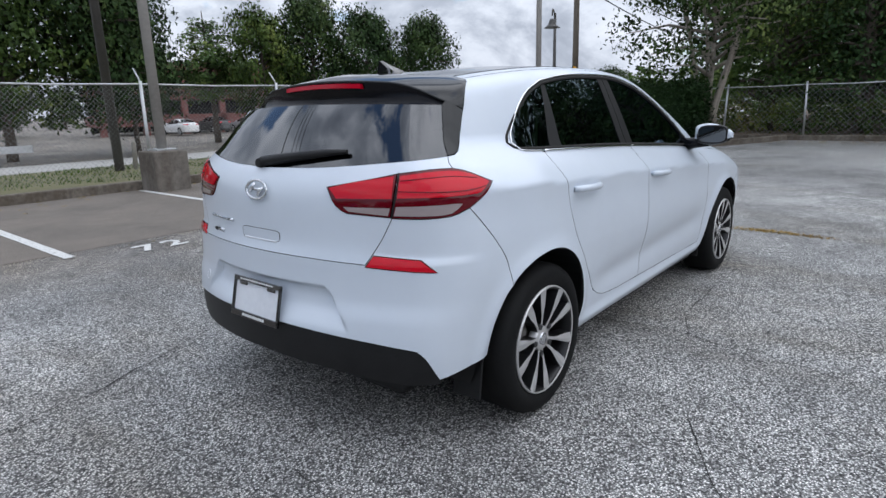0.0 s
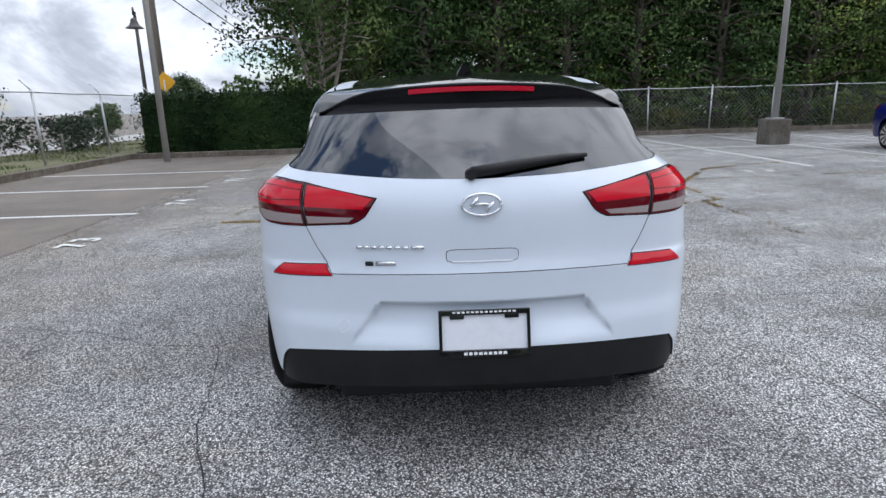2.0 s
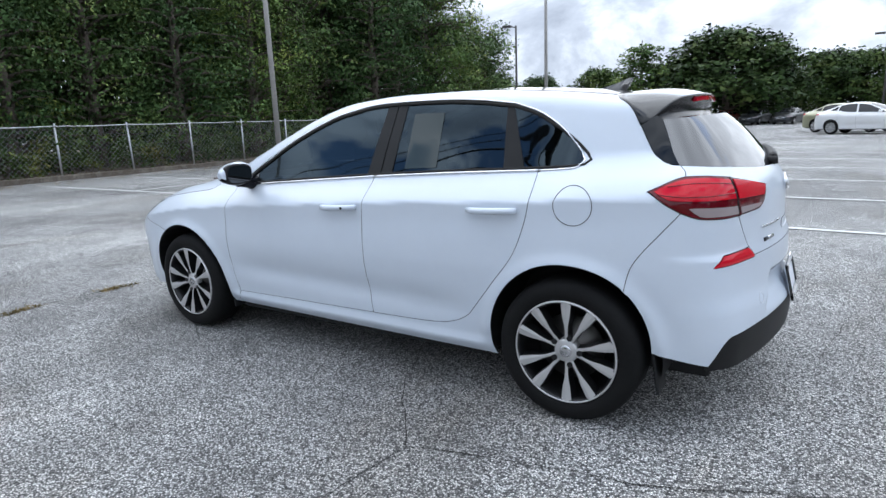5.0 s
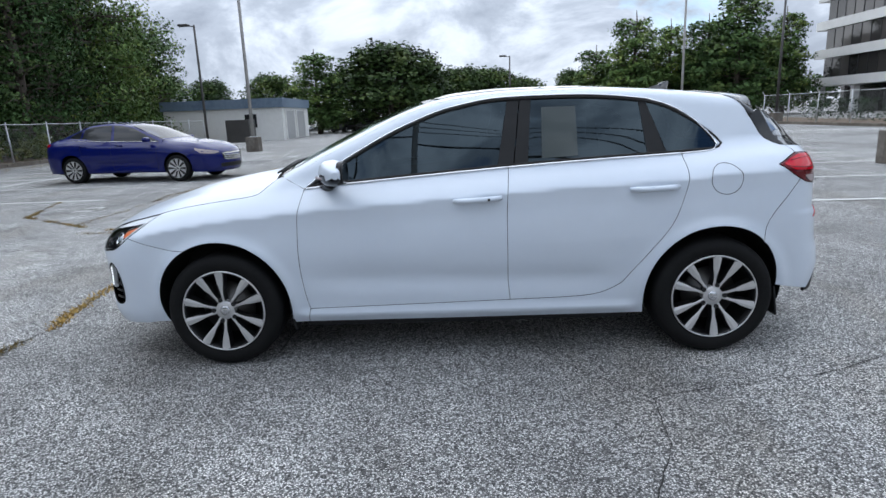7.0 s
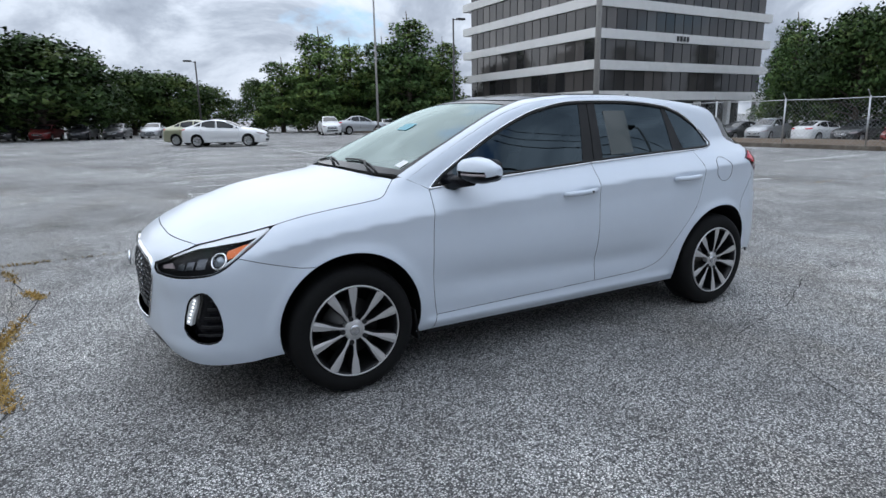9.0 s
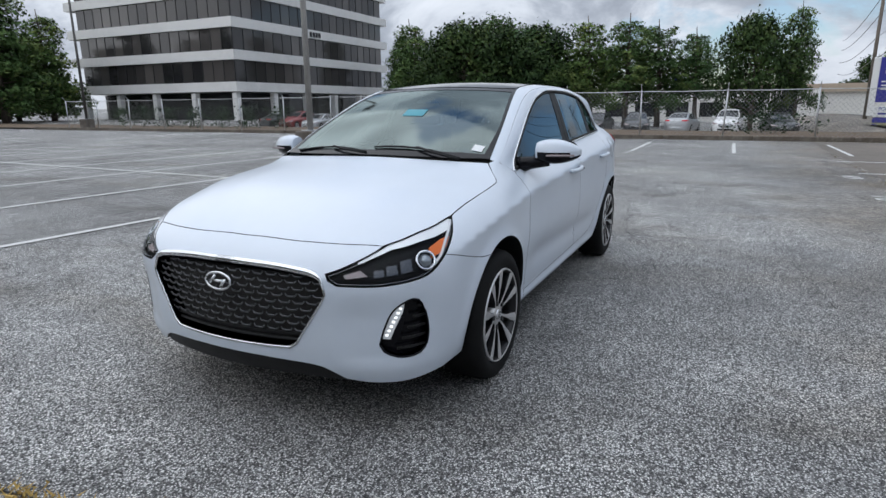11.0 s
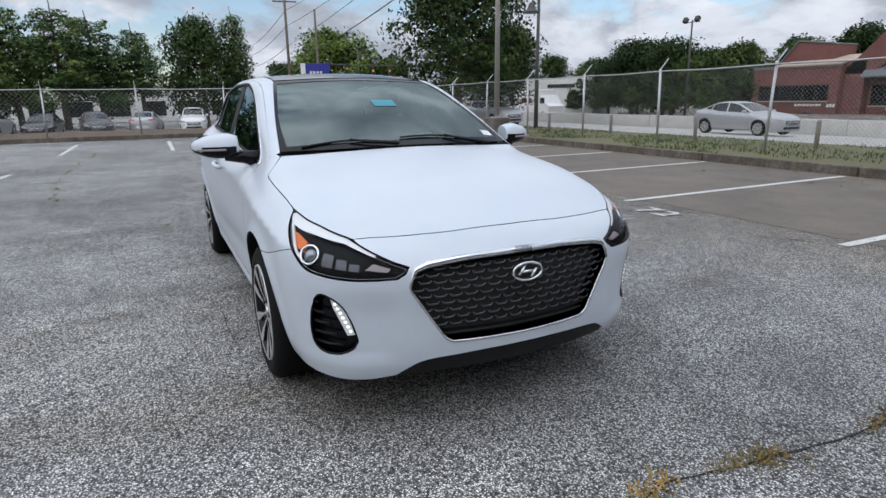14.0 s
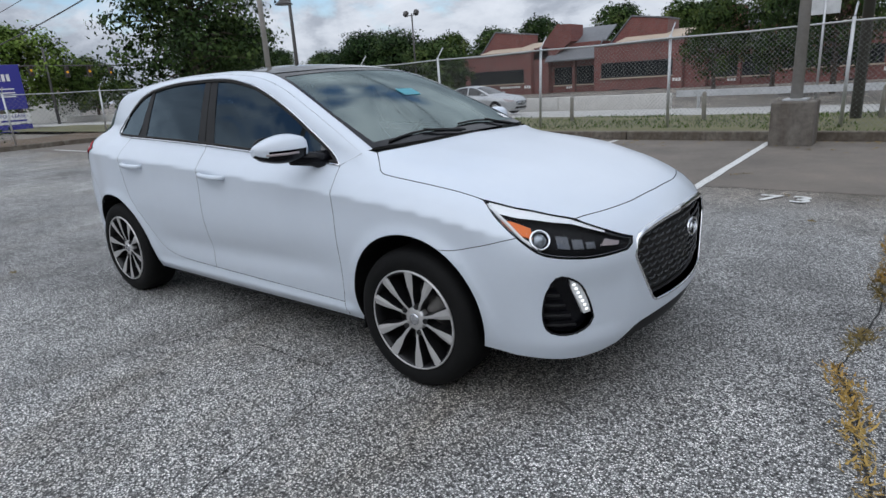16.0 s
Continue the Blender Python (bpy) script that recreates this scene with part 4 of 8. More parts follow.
def office(cx, cy, w, d, storey, floors, z0):
    """Dark glass office block with white bands; its corner (cx, cy) is the one nearest the lot."""
    b = thing("office_building", "office block of dark tinted glass with white precast bands", "building")
    x0, x1, y0, y1 = cx - w, cx, cy - d, cy
    for f in range(floors + 1):
        z = z0 + storey * f
        facade_box(b, x0, x1, y0, y1, z - 0.05, z + storey * 0.29, BAND, "band")
    me_w = mesh_of("pane", box((0, 0, 0), (1.44, 0.04, storey * 0.69)))
    me_w.materials.append(OFFICE_GLASS)
    me_m = mesh_of("mullion", box((0, 0, 0), (0.08, 0.12, storey * 0.69)))
    me_m.materials.append(MULLION)
    for f in range(floors):
        zc = z0 + storey * f + storey * 0.637
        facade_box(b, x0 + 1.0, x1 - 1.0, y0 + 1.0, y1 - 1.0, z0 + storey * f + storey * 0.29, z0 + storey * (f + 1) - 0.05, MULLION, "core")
        for run, length, turn, org, dirv in (("y", w - 0.6, 0, Vector((cx - 0.3, cy - 0.3, zc)), Vector((-1, 0, 0))), ("x", d - 0.6, 90, Vector((cx - 0.3, cy - 0.3, zc)), Vector((0, -1, 0)))):
            n = int(length / 1.5)
            for i in range(n):
                for me, off in ((me_w, 0.75), (me_m, 0.0)):
                    ob = new(me.name, me)
                    ob.parent = b
                    ob.matrix_world = Matrix.Translation(org + dirv * (1.5 * i + off)) @ Matrix.Rotation(radians(turn), 4, "Z")
    # recessed ground floor with columns
    facade_box(b, x0 + 2.2, x1 - 2.2, y0 + 2.2, y1 - 2.2, 0, z0 - 0.12, DARK_GLASS, "lobby_glazing")
    for i in range(6):
        facade_box(b, x1 - 0.8 - i * (w - 1.6) / 5, x1 - 0.2 - i * (w - 1.6) / 5, y1 - 0.9, y1 - 0.3, 0, z0 - 0.12, BAND, "column")
    for i in range(1, 5):
        facade_box(b, x1 - 0.9, x1 - 0.3, y1 - 0.8 - i * (d - 1.6) / 4, y1 - 0.2 - i * (d - 1.6) / 4, 0, z0 - 0.12, BAND, "column")
    # address numerals as plain bars
    for i in range(4):
        part("numeral_bar", box((cx - w * 0.42 - 0.55 * i, cy + 0.05, z0 + storey * 2.0 + storey * 0.12), (0.36, 0.06, 0.55)), MULLION, b)
    return b


office(-43.0, -44.3, 30.0, 26.0, 3.15, 5, 3.0)


def garage():
    g = thing("garage_building", "single-storey block garage with weathered blue fascia and roller doors", "building")
    x0, x1, y0, y1, h = 13.3, 22.5, -50.0, -42.0, 3.0
    facade_box(g, x0, x1, y0, y1, 0, h - 0.55, WHITE_WALL, "wall")
    facade_box(g, x0 - 0.15, x1 + 0.15, y0 - 0.15, y1 + 0.15, h - 0.55, h + 0.15, METAL_BLUE, "fascia")
    for k in range(2):
        y = y1 - 2.0 - 3.2 * k
        facade_box(g, x0 - 0.06, x0 + 0.02, y - 1.2, y + 1.2, 0.02, 2.2, DOOR_GREY, "roller_door")
        for q in (y - 1.3, y + 1.3):
            facade_box(g, x0 - 0.1, x0 + 0.02, q - 0.1, q + 0.1, 0, 2.3, WHITE_WALL, "door_frame")
    facade_box(g, x0 + 2.0, x0 + 2.9, y1 - 0.02, y1 + 0.06, 1.0, 2.0, DARK_GLASS, "window")
    return g


garage()
dumpster = thing("equipment_cage", "dark metal equipment enclosure beside the garage", "enclosure")
part("frame", box((15.7, -39.5, 0.8), (1.7, 1.4, 1.6), 0.02), BRONZE, dumpster)


def ribbon(b, x0, x1, z0, z1, y, count):
    """A long strip window: dark frame and its panes."""
    win = part("window", box(((x0 + x1) / 2, y - 0.02, (z0 + z1) / 2), (x1 - x0, 0.12, z1 - z0), 0.01), MULLION, b)
    w = (x1 - x0) / count
    for k in range(count):
        part("pane", box((x0 + w * (k + 0.5), y - 0.085, (z0 + z1) / 2), (w - 0.12, 0.02, z1 - z0 - 0.14)), DARK_GLASS, win)
    part("sill", box(((x0 + x1) / 2, y - 0.06, z0 - 0.07), (x1 - x0 + 0.2, 0.2, 0.12), 0.01), TAN_ROOF, win)


def arched(b, x0, x1, z0, z1, y):
    top = [(x0 + (x1 - x0) * i / 8, z1 - 0.35 + 0.35 * math.sin(math.pi * i / 8)) for i in range(9)]
    win = part("window", prism([(x0, z0)] + top + [(x1, z0)], 0.12), MULLION, b)
    win.location = (0, y - 0.06, 0)
    pane = part("pane", prism([(x0 + 0.12, z0 + 0.1)] + [(x * 0.94 + 0.03 * (x0 + x1), z - 0.12) for x, z in top] + [(x1 - 0.12, z0 + 0.1)], 0.02), DARK_GLASS, win)
    pane.location = (0, -0.03, 0)


def slab(b, x0, x1, y0, z0, y1, z1, material, thick=0.14):
    """A sloping roof that rises from its front edge to its back edge."""
    bm = bmesh.new()
    vs = [[bm.verts.new((x, y, z)) for y, z in ((y0, z0), (y1, z1), (y1, z1 - thick), (y0, z0 - thick))] for x in (x0, x1)]
    for i in range(4):
        j = (i + 1) % 4
        bm.faces.new((vs[0][i], vs[0][j], vs[1][j], vs[1][i]))
    bm.faces.new(vs[0])
    bm.faces.new(vs[1])
    bmesh.ops.recalc_face_normals(bm, faces=bm.faces)
    return part("roof", bm, material, b)


def brick_wing(b, x0, x1, panes):
    """A two-storey wing: strip window above, arched windows below, tan roof behind the eave, a stepped brick fin rising at its back."""
    facade_box(b, x0, x1, 57.0, 68.0, -2.6, 3.95, BRICK)
    facade_box(b, x0 - 0.05, x1 + 0.05, 56.93, 57.05, 3.72, 3.98, SHINGLE, "eave")
    slab(b, x0 + 2.4, x1 + 0.15, 56.8, 4.02, 62.0, 5.0, TAN_ROOF)
    fin = part("fin", prism([(x0 - 0.1, 3.0), (x0 + 2.9, 6.4), (x0 + 6.5, 5.9), (x0 + 6.5, 3.0)], 3.6), BRICK, b)
    fin.location = (0, 59.5, 0)
    cap = part("coping", prism([(x0 - 0.15, 3.0), (x0 + 2.88, 6.44), (x0 + 6.55, 5.94), (x0 + 6.55, 6.06), (x0 + 2.85, 6.58), (x0 - 0.3, 3.02)], 3.8), SHINGLE, b)
    cap.location = (0, 59.4, 0)
    ribbon(b, x0 + 0.8, x1 - 0.9, 0.6, 2.08, 57.0, panes)
    for a, c in ((0.9, 3.5), (4.4, 7.8)):
        arched(b, x0 + a, min(x0 + c, x1 - 0.4), -1.9, -0.5, 57.0)
    for k in range(3):
        part("numeral_bar", box((x1 - 0.75 + 0.28 * k, 56.97, 0.15), (0.2, 0.05, 0.3)), SIGN_WHITE, b)
    for k, (vx, vz) in enumerate(((4.6, 4.85), (6.1, 4.95))):
        part("roof_vent", tube([(x0 + vx, 61.0, vz - 0.2), (x0 + vx, 61.0, vz + 0.35)], 0.09, 8), GALV, b)


def brick_bay(b, x0, x1):
    """A set-back bay under a grey metal awning roof, with a raking brick wall at its side."""
    facade_box(b, x0, x1, 58.4, 68.0, -2.6, 4.4, BRICK)
    side = part("fin", prism([(x0 - 2.2, 3.0), (x0 + 1.0, 6.4), (x0 + 2.6, 6.3), (x0 + 2.6, 4.6), (x0 + 0.4, 3.0)], 3.0), BRICK, b)
    side.location = (0, 57.6, 0)
    slab(b, x0 - 0.1, x1 + 0.1, 56.9, 2.75, 59.2, 4.6, SHINGLE)
    slab(b, x0 + 1.2, x1 + 0.4, 59.2, 4.5, 62.0, 6.1, SHINGLE)
    mid = (x0 + x1) / 2
    ribbon(b, x0 + 0.3, mid - 0.2, 0.15, 2.0, 58.4, 2)
    ribbon(b, mid + 0.2, x1 - 0.3, 0.15, 2.0, 58.4, 2)
    facade_box(b, mid - 0.15, mid + 0.15, 58.0, 58.5, -2.6, 2.6, BRICK, "pier")
    for k in range(3):
        part("numeral_bar", box((mid - 0.9 + 0.26 * k, 58.36, -0.15), (0.18, 0.05, 0.22)), SIGN_WHITE, b)


row_house = thing("brick_building", "red brick office row with raking walls, strip windows and grey awnings", "building")
for x0, x1, panes in ((-39.6, -30.7, 6), (-23.3, -14.5, 6), (-7.0, 1.8, 6)):
    brick_wing(row_house, x0, x1, panes)
for x0, x1 in ((-28.8, -23.35), (-12.5, -7.05)):
    brick_bay(row_house, x0, x1)
facade_box(row_house, -30.65, -28.85, 57.6, 68, -2.6, 4.2, BRICK)
facade_box(row_house, -14.45, -12.55, 57.6, 68, -2.6, 4.2, BRICK)
for k in range(9):
    part("letter_bar", box((-34.6 + 0.3 * k, 56.97, 0.2), (0.2, 0.05, 0.22)), SIGN_WHITE, row_house)
deck = thing("brick_deck", "low red brick parking deck with open levels behind trees", "building", at=pose(22.0, 64, -0.6, 0, 0, -12))
for k in range(3):
    part("parapet", box((9, 0, 1.4 + 2.6 * k), (20, 8, 1.1), 0.02), BRICK, deck)
for k in range(6):
    part("pillar", box((-0.6 + 3.9 * k, -3.7, 3.2), (0.6, 0.6, 6.6)), BRICK, deck)
part("inner_wall", box((9, 2.5, 3.2), (19.5, 0.3, 6)), MULLION, deck)

wall = thing("street_wall", "long low white concrete wall beyond the street", "wall", kind="structure")
me_panel = mesh_of("panel", box((0, 0, 0.34), (5.97, 0.22, 0.82), 0.02))
me_panel.materials.append(PALE)
for k in range(-12, 0):
    ob = new("panel", me_panel)
    ob.parent = wall
    ob.matrix_world = Matrix.Translation((6 * k - 3.2, 27.2, -0.65))
rail = thing("guard_rail", "galvanised steel guard rail beyond the street", "guard rail")
part("beam", prism([(-6, -0.1), (5, -0.1), (5, 0.2), (-6, 0.2)], 0.06), GALV, rail)
for k in range(3):
    part("post", box((-5 + 4 * k, 0.1, -0.3), (0.12, 0.1, 0.9)), GALV, rail)
rail.matrix_world = pose(0, 27.2, 0)

store = thing("white_store", "low white commercial building beyond the street", "building", at=pose(-50, 40.5, -0.6, 0, 0, 30))
part("wall", box((0, 0, 1.9), (9, 8, 3.8), 0.03), WHITE_WALL, store)
part("sign_bar", box((1, -4.05, 3.0), (3.0, 0.08, 0.35)), MULLION, store)
for k in range(3):
    part("window", box((-3 + 2.8 * k, -4.03, 1.4), (1.8, 0.08, 1.3), 0.01), DARK_GLASS, store)
shop = thing("strip_shop", "distant low shop with a reddish roof across the crossing", "building", at=pose(-88, 16, -0.6, 0, 0, 80))
part("wall", box((0, 0, 1.6), (30, 8, 3.2), 0.03), WHITE_WALL, shop)
part("roof", prism([(-15.5, 3.2), (15.5, 3.2), (14, 4.2), (-14, 4.2)], 9), TAN_ROOF, shop).location = (0, -4.5, 0)
shop2 = thing("white_store", "pale roadside store with an upper sign panel", "building", at=pose(-75, -2, -0.75, 0, 0, 85))
part("wall", box((0, 0, 1.7), (24, 8, 3.4), 0.03), WHITE_WALL, shop2)
part("sign_panel", box((-2, -4.2, 4.6), (5, 0.2, 1.6), 0.03), SIGN_WHITE, shop2)
for k in range(3):
    part("sign_bar", box((-3.4 + 1.3 * k, -4.33, 4.7), (1.0, 0.06, 0.45)), SIGN_BLUE, shop2)
for k in range(6):
    part("window", box((-9 + 3.6 * k, -4.03, 1.4), (2.4, 0.08, 1.6), 0.01), DARK_GLASS, shop2)


# ---- signs ----
def lease_sign():
    s = thing("lease_sign", "tall blue and white double-faced property sign on the verge", "sign", at=pose(-40.3, 10.3, -0.4, 0, 0, 78))
    part("panel", box((0, 0, 3.0), (1.75, 0.3, 2.6), 0.02), SIGN_BLUE, s)
    part("panel", box((-1.05, 0, 2.6), (0.34, 0.3, 3.4), 0.02), SIGN_WHITE, s)
    part("panel", box((0, 0, 1.15), (1.75, 0.28, 0.62), 0.02), SIGN_WHITE, s)
    part("panel", box((0, 0, 0.5), (1.75, 0.28, 0.6), 0.02), SIGN_BLUE, s)
    for k in range(4):
        part("numeral_bar", box((-0.5 + 0.24 * k, -0.17, 3.55), (0.16, 0.02, 0.4)), SIGN_WHITE, s)
    for k in range(3):
        part("text_bar", box((-0.15, -0.17, 2.9 - 0.22 * k), (1.1, 0.02, 0.07)), SIGN_WHITE, s)
    cv = bpy.data.curves.new("lettering", "FONT")
    cv.body = "FOR LEASE"
    cv.size, cv.extrude, cv.align_x = 0.27, 0.008, "CENTER"
    txt = new("lettering", cv)
    txt.parent = s
    txt.matrix_local = pose(0, -0.15, 1.22, 90, 0, 0)
    cv.materials.append(SIGN_BLUE)
    part("text_bar", box((0, -0.15, 1.03), (1.3, 0.02, 0.1)), SIGN_BLUE, s)
    return s


lease_sign()


def diamond_sign(x, y, turn):
    s = thing("warning_sign", "yellow diamond warning sign on a galvanised post", "sign", at=pose(x, y, 0, 0, 0, turn))
    part("post", tube([(0, 0, 0), (0, 0, 2.6)], 0.03, 8), GALV, s)
    part("plate", box((0, -0.05, 2.5), (0.62, 0.02, 0.62), 0.005, Euler((0, radians(45), 0)).to_quaternion()), SIGN_YELLOW, s)
    for k, c in enumerate((0.12, 0.0, -0.12)):
        part("signal_disc", tube([(0, -0.06, 2.5 + c), (0, -0.075, 2.5 + c)], 0.055, 12), (CRACK, SIGN_YELLOW, CRACK)[k], s)


diamond_sign(21.6, 10.8, 92)
speed = thing("road_sign", "large grey rectangular road sign seen from behind", "sign", at=pose(-0.4, 28.4, -0.6))
part("post", tube([(0, 0, 0), (0, 0, 4.6)], 0.05, 8), GALV, speed)
part("plate", box((0, 0.06, 4.3), (1.1, 0.03, 1.3), 0.006), GALV, speed)
limit = thing("road_sign", "small white road sign with dark lettering across the street", "sign", at=pose(18.6, 28, -0.6, 0, 0, -35))
part("post", tube([(0, 0, 0), (0, 0, 2.9)], 0.03, 8), GALV, limit)
part("plate", box((0, -0.05, 2.5), (0.6, 0.02, 0.76), 0.004), SIGN_WHITE, limit)
for k in range(3):
    part("text_bar", box((0, -0.065, 2.7 - 0.2 * k), (0.4, 0.01, 0.09 + 0.05 * (k == 2))), CRACK, limit)


# ---- traffic signals over the crossing ----
DEEP_LENS = Mat("unlit_signal_lens", (0.03, 0.015, 0.012), 0.3).m
signal = thing("traffic_signal", "dark traffic signals hanging from a span over the crossing", "traffic signal")
part("pole", tube([(-67.7, 22.5, -0.6), (-67.7, 22.5, 7.2)], [0.16, 0.11], 10), BRONZE, signal)
part("span", tube([(-69.0, 18.6, 5.5), (-67.7, 22.5, 5.4), (-64.0, 31.0, 5.1)], 0.08, 6), BRONZE, signal)
for x, y, z in ((-68.2, 21.2, 5.0), (-67.1, 24.1, 4.7), (-66.4, 26.0, 4.7), (-65.6, 27.8, 4.5)):
    head = part("signal_head", box((x, y, z), (0.3, 0.42, 1.1), 0.04), BRONZE, signal)
    for k in range(3):
        part("signal_lens", tube([(x + 0.15, y, z + 0.34 - 0.34 * k), (x + 0.18, y, z + 0.34 - 0.34 * k)], 0.13, 12), (DEEP_LENS, SIGN_YELLOW, DEEP_LENS)[k], head)

# ---- the white hatchback: one smooth body surface, from which every panel is taken ----
def smooth_curve(*pts):
    """A smooth curve through points, with no overshoot."""
    pts = sorted(pts)
    xs, ys = np.array([p[0] for p in pts], float), np.array([p[1] for p in pts], float)
    h = np.diff(xs)
    d = np.diff(ys) / h
    m = np.zeros(len(xs))
    m[0], m[-1] = d[0], d[-1]
    for i in range(1, len(xs) - 1):
        if d[i - 1] * d[i] > 0:
            m[i] = 2 * d[i - 1] * d[i] / (d[i - 1] + d[i])

    def f(v):
        v = np.clip(v, xs[0], xs[-1])
        k = np.clip(np.searchsorted(xs, v) - 1, 0, len(h) - 1)
        t = (v - xs[k]) / h[k]
        return ((1 + 2 * t) * (1 - t) ** 2 * ys[k] + t * (1 - t) ** 2 * h[k] * m[k]
                + t * t * (3 - 2 * t) * ys[k + 1] + t * t * (t - 1) * h[k] * m[k + 1])
    return f


HUB_X, HUB_Z, TYRE_R = 1.325, 0.317, 0.317
top_line = smooth_curve((2.4, 0.60), (2.2, 0.735), (2.13, 0.785), (2.0, 0.838), (1.8, 0.90), (1.44, 0.975), (1.2, 1.012), (1.08, 1.036), (0.98, 1.085), (0.72, 1.215),
                        (0.305, 1.385), (0.15, 1.425), (0.034, 1.446), (-0.3, 1.466), (-0.63, 1.464), (-1.12, 1.434), (-1.58, 1.376), (-1.78, 1.335), (-2.2, 1.22))
crown = smooth_curve((2.3, 0.05), (1.9, 0.07), (1.5, 0.09), (1.1, 0.11), (0.5, 0.15), (0.0, 0.11), (-1.0, 0.09), (-1.7, 0.10), (-2.2, 0.1))
belt = smooth_curve((2.2, 0.76), (2.0, 0.81), (1.65, 0.88), (1.3, 0.93), (0.95, 0.958), (0.84, 0.966), (0.0, 1.016), (-0.25, 1.032), (-1.18, 1.073), (-1.33, 1.085), (-1.7, 1.10), (-2.2, 1.10))
upper = smooth_curve((-0.4, 0.895), (-0.30, 0.887), (-0.20, 0.877), (-0.15, 0.8765), (-0.124, 0.877), (-0.112, 0.870), (-0.092, 0.854), (-0.07, 0.834), (-0.03, 0.795), (0.0, 0.772), (0.03, 0.757), (0.1, 0.732), (0.2, 0.694), (0.3, 0.652), (0.37, 0.624), (0.45, 0.585), (0.6, 0.48))
lower = smooth_curve((0.05, 0.70), (0.12, 0.76), (0.2, 0.80), (0.25, 0.822), (0.30, 0.838), (0.38, 0.852), (0.46, 0.862), (0.56, 0.875), (0.66, 0.888), (0.78, 0.893), (0.95, 0.896), (1.5, 0.9))
plan = smooth_curve((2.4, 0.90), (1.9, 0.958), (1.6, 0.985), (1.3, 0.998), (0.9, 0.985), (0.4, 0.988), (0.0, 0.992), (-0.6, 0.995), (-1.0, 1.0), (-1.35, 1.008), (-1.6, 0.972), (-1.9, 0.935), (-2.3, 0.87))
taper = smooth_curve((1.3, 0.95), (0.84, 0.98), (0.3, 1.0), (-0.6, 1.0), (-1.0, 0.985), (-1.33, 0.943), (-1.6, 0.915), (-1.9, 0.88))
nose = smooth_curve((0.05, 1.98), (0.12, 2.08), (0.18, 2.14), (0.22, 2.17), (0.30, 2.205), (0.4, 2.216), (0.5, 2.218), (0.6, 2.222), (0.66, 2.217), (0.70, 2.197), (0.74, 2.163), (0.78, 2.11), (0.83, 2.02), (0.9, 1.85), (1.5, 1.0))
tail = smooth_curve((0.05, -1.88), (0.12, -1.97), (0.2, -2.045), (0.28, -2.09), (0.40, -2.105), (0.52, -2.095), (0.60, -2.075), (0.69, -2.068), (0.735, -2.066), (0.77, -2.048), (0.85, -2.044), (0.95, -2.036), (1.0, -2.022),
                    (1.054, -1.987), (1.1, -1.95), (1.2, -1.865), (1.3, -1.775), (1.38, -1.70), (1.5, -1.59))


def smax(a, b, k):
    return np.maximum(a, b) + 0.25 * k * np.maximum(0, 1 - np.abs(a - b) / k) ** 2


def ease(a, b, v):
    t = np.clip((v - a) / (b - a), 0, 1)
    return t * t * (3 - 2 * t)


def body(x, y, z):
    """Below zero inside the car, zero on its skin."""
    y = np.abs(y)
    zr = z - belt(x)
    w = upper(zr) * (1 + (taper(x) - 1) * ease(-0.06, 0.06, zr))
    w = -smax(-w, -lower(z), 0.03) * plan(x)
    for hx in (HUB_X, -HUB_X):
        r = np.hypot(x - hx, z - HUB_Z)
        w = w + 0.015 * np.exp(-((r - 0.380) / 0.04) ** 2) * ease(0.2, 0.4, z)
    w = w - 0.015 * np.exp(-((z - 0.455 - 0.03 * x) / 0.07) ** 2) * ease(-0.95, -0.6, x) * ease(0.95, 0.6, x)
    w = w + 0.018 * np.exp(-((z - 0.262) / 0.03) ** 2) * ease(-0.99, -0.86, x) * ease(0.99, 0.86, x)
    side = y - w
    top = z - (top_line(x) - crown(x) * y * y + 0.007 * np.exp(-((y - 0.46 + 0.12 * (x - 1.1)) / 0.07) ** 2) * ease(1.0, 1.2, x))
    front = x - (nose(z) - 0.34 * y * y - 1.1 * np.maximum(0, y - 0.55) ** 2)
    front = front + 0.012 * ease(0.30, 0.37, z) * ease(0.62, 0.50, z) * ease(0.46, 0.58, y) * ease(1.6, 1.8, x)
    dip = 0.028 * ease(0.47, 0.56, z) * ease(0.634, 0.618, z) * ease(0.368 + 0.75 * (0.63 - z), 0.345 + 0.75 * (0.63 - z), y)
    rear = (tail(z) + 0.30 * y * y + 0.4 * np.maximum(0, y - 0.6) ** 2 + dip) - x
    return smax(smax(side, top, 0.06), smax(front * 0.9, rear * 0.9, 0.01), 0.13)


def body_normal(p):
    e = 2e-3
    g = np.stack([(body(p[:, 0] + (e if i == 0 else 0), p[:, 1] + (e if i == 1 else 0), p[:, 2] + (e if i == 2 else 0))
                   - body(p[:, 0] - (e if i == 0 else 0), p[:, 1] - (e if i == 1 else 0), p[:, 2] - (e if i == 2 else 0))) for i in range(3)], 1)
    return g / np.maximum(np.linalg.norm(g, axis=1, keepdims=True), 1e-9)


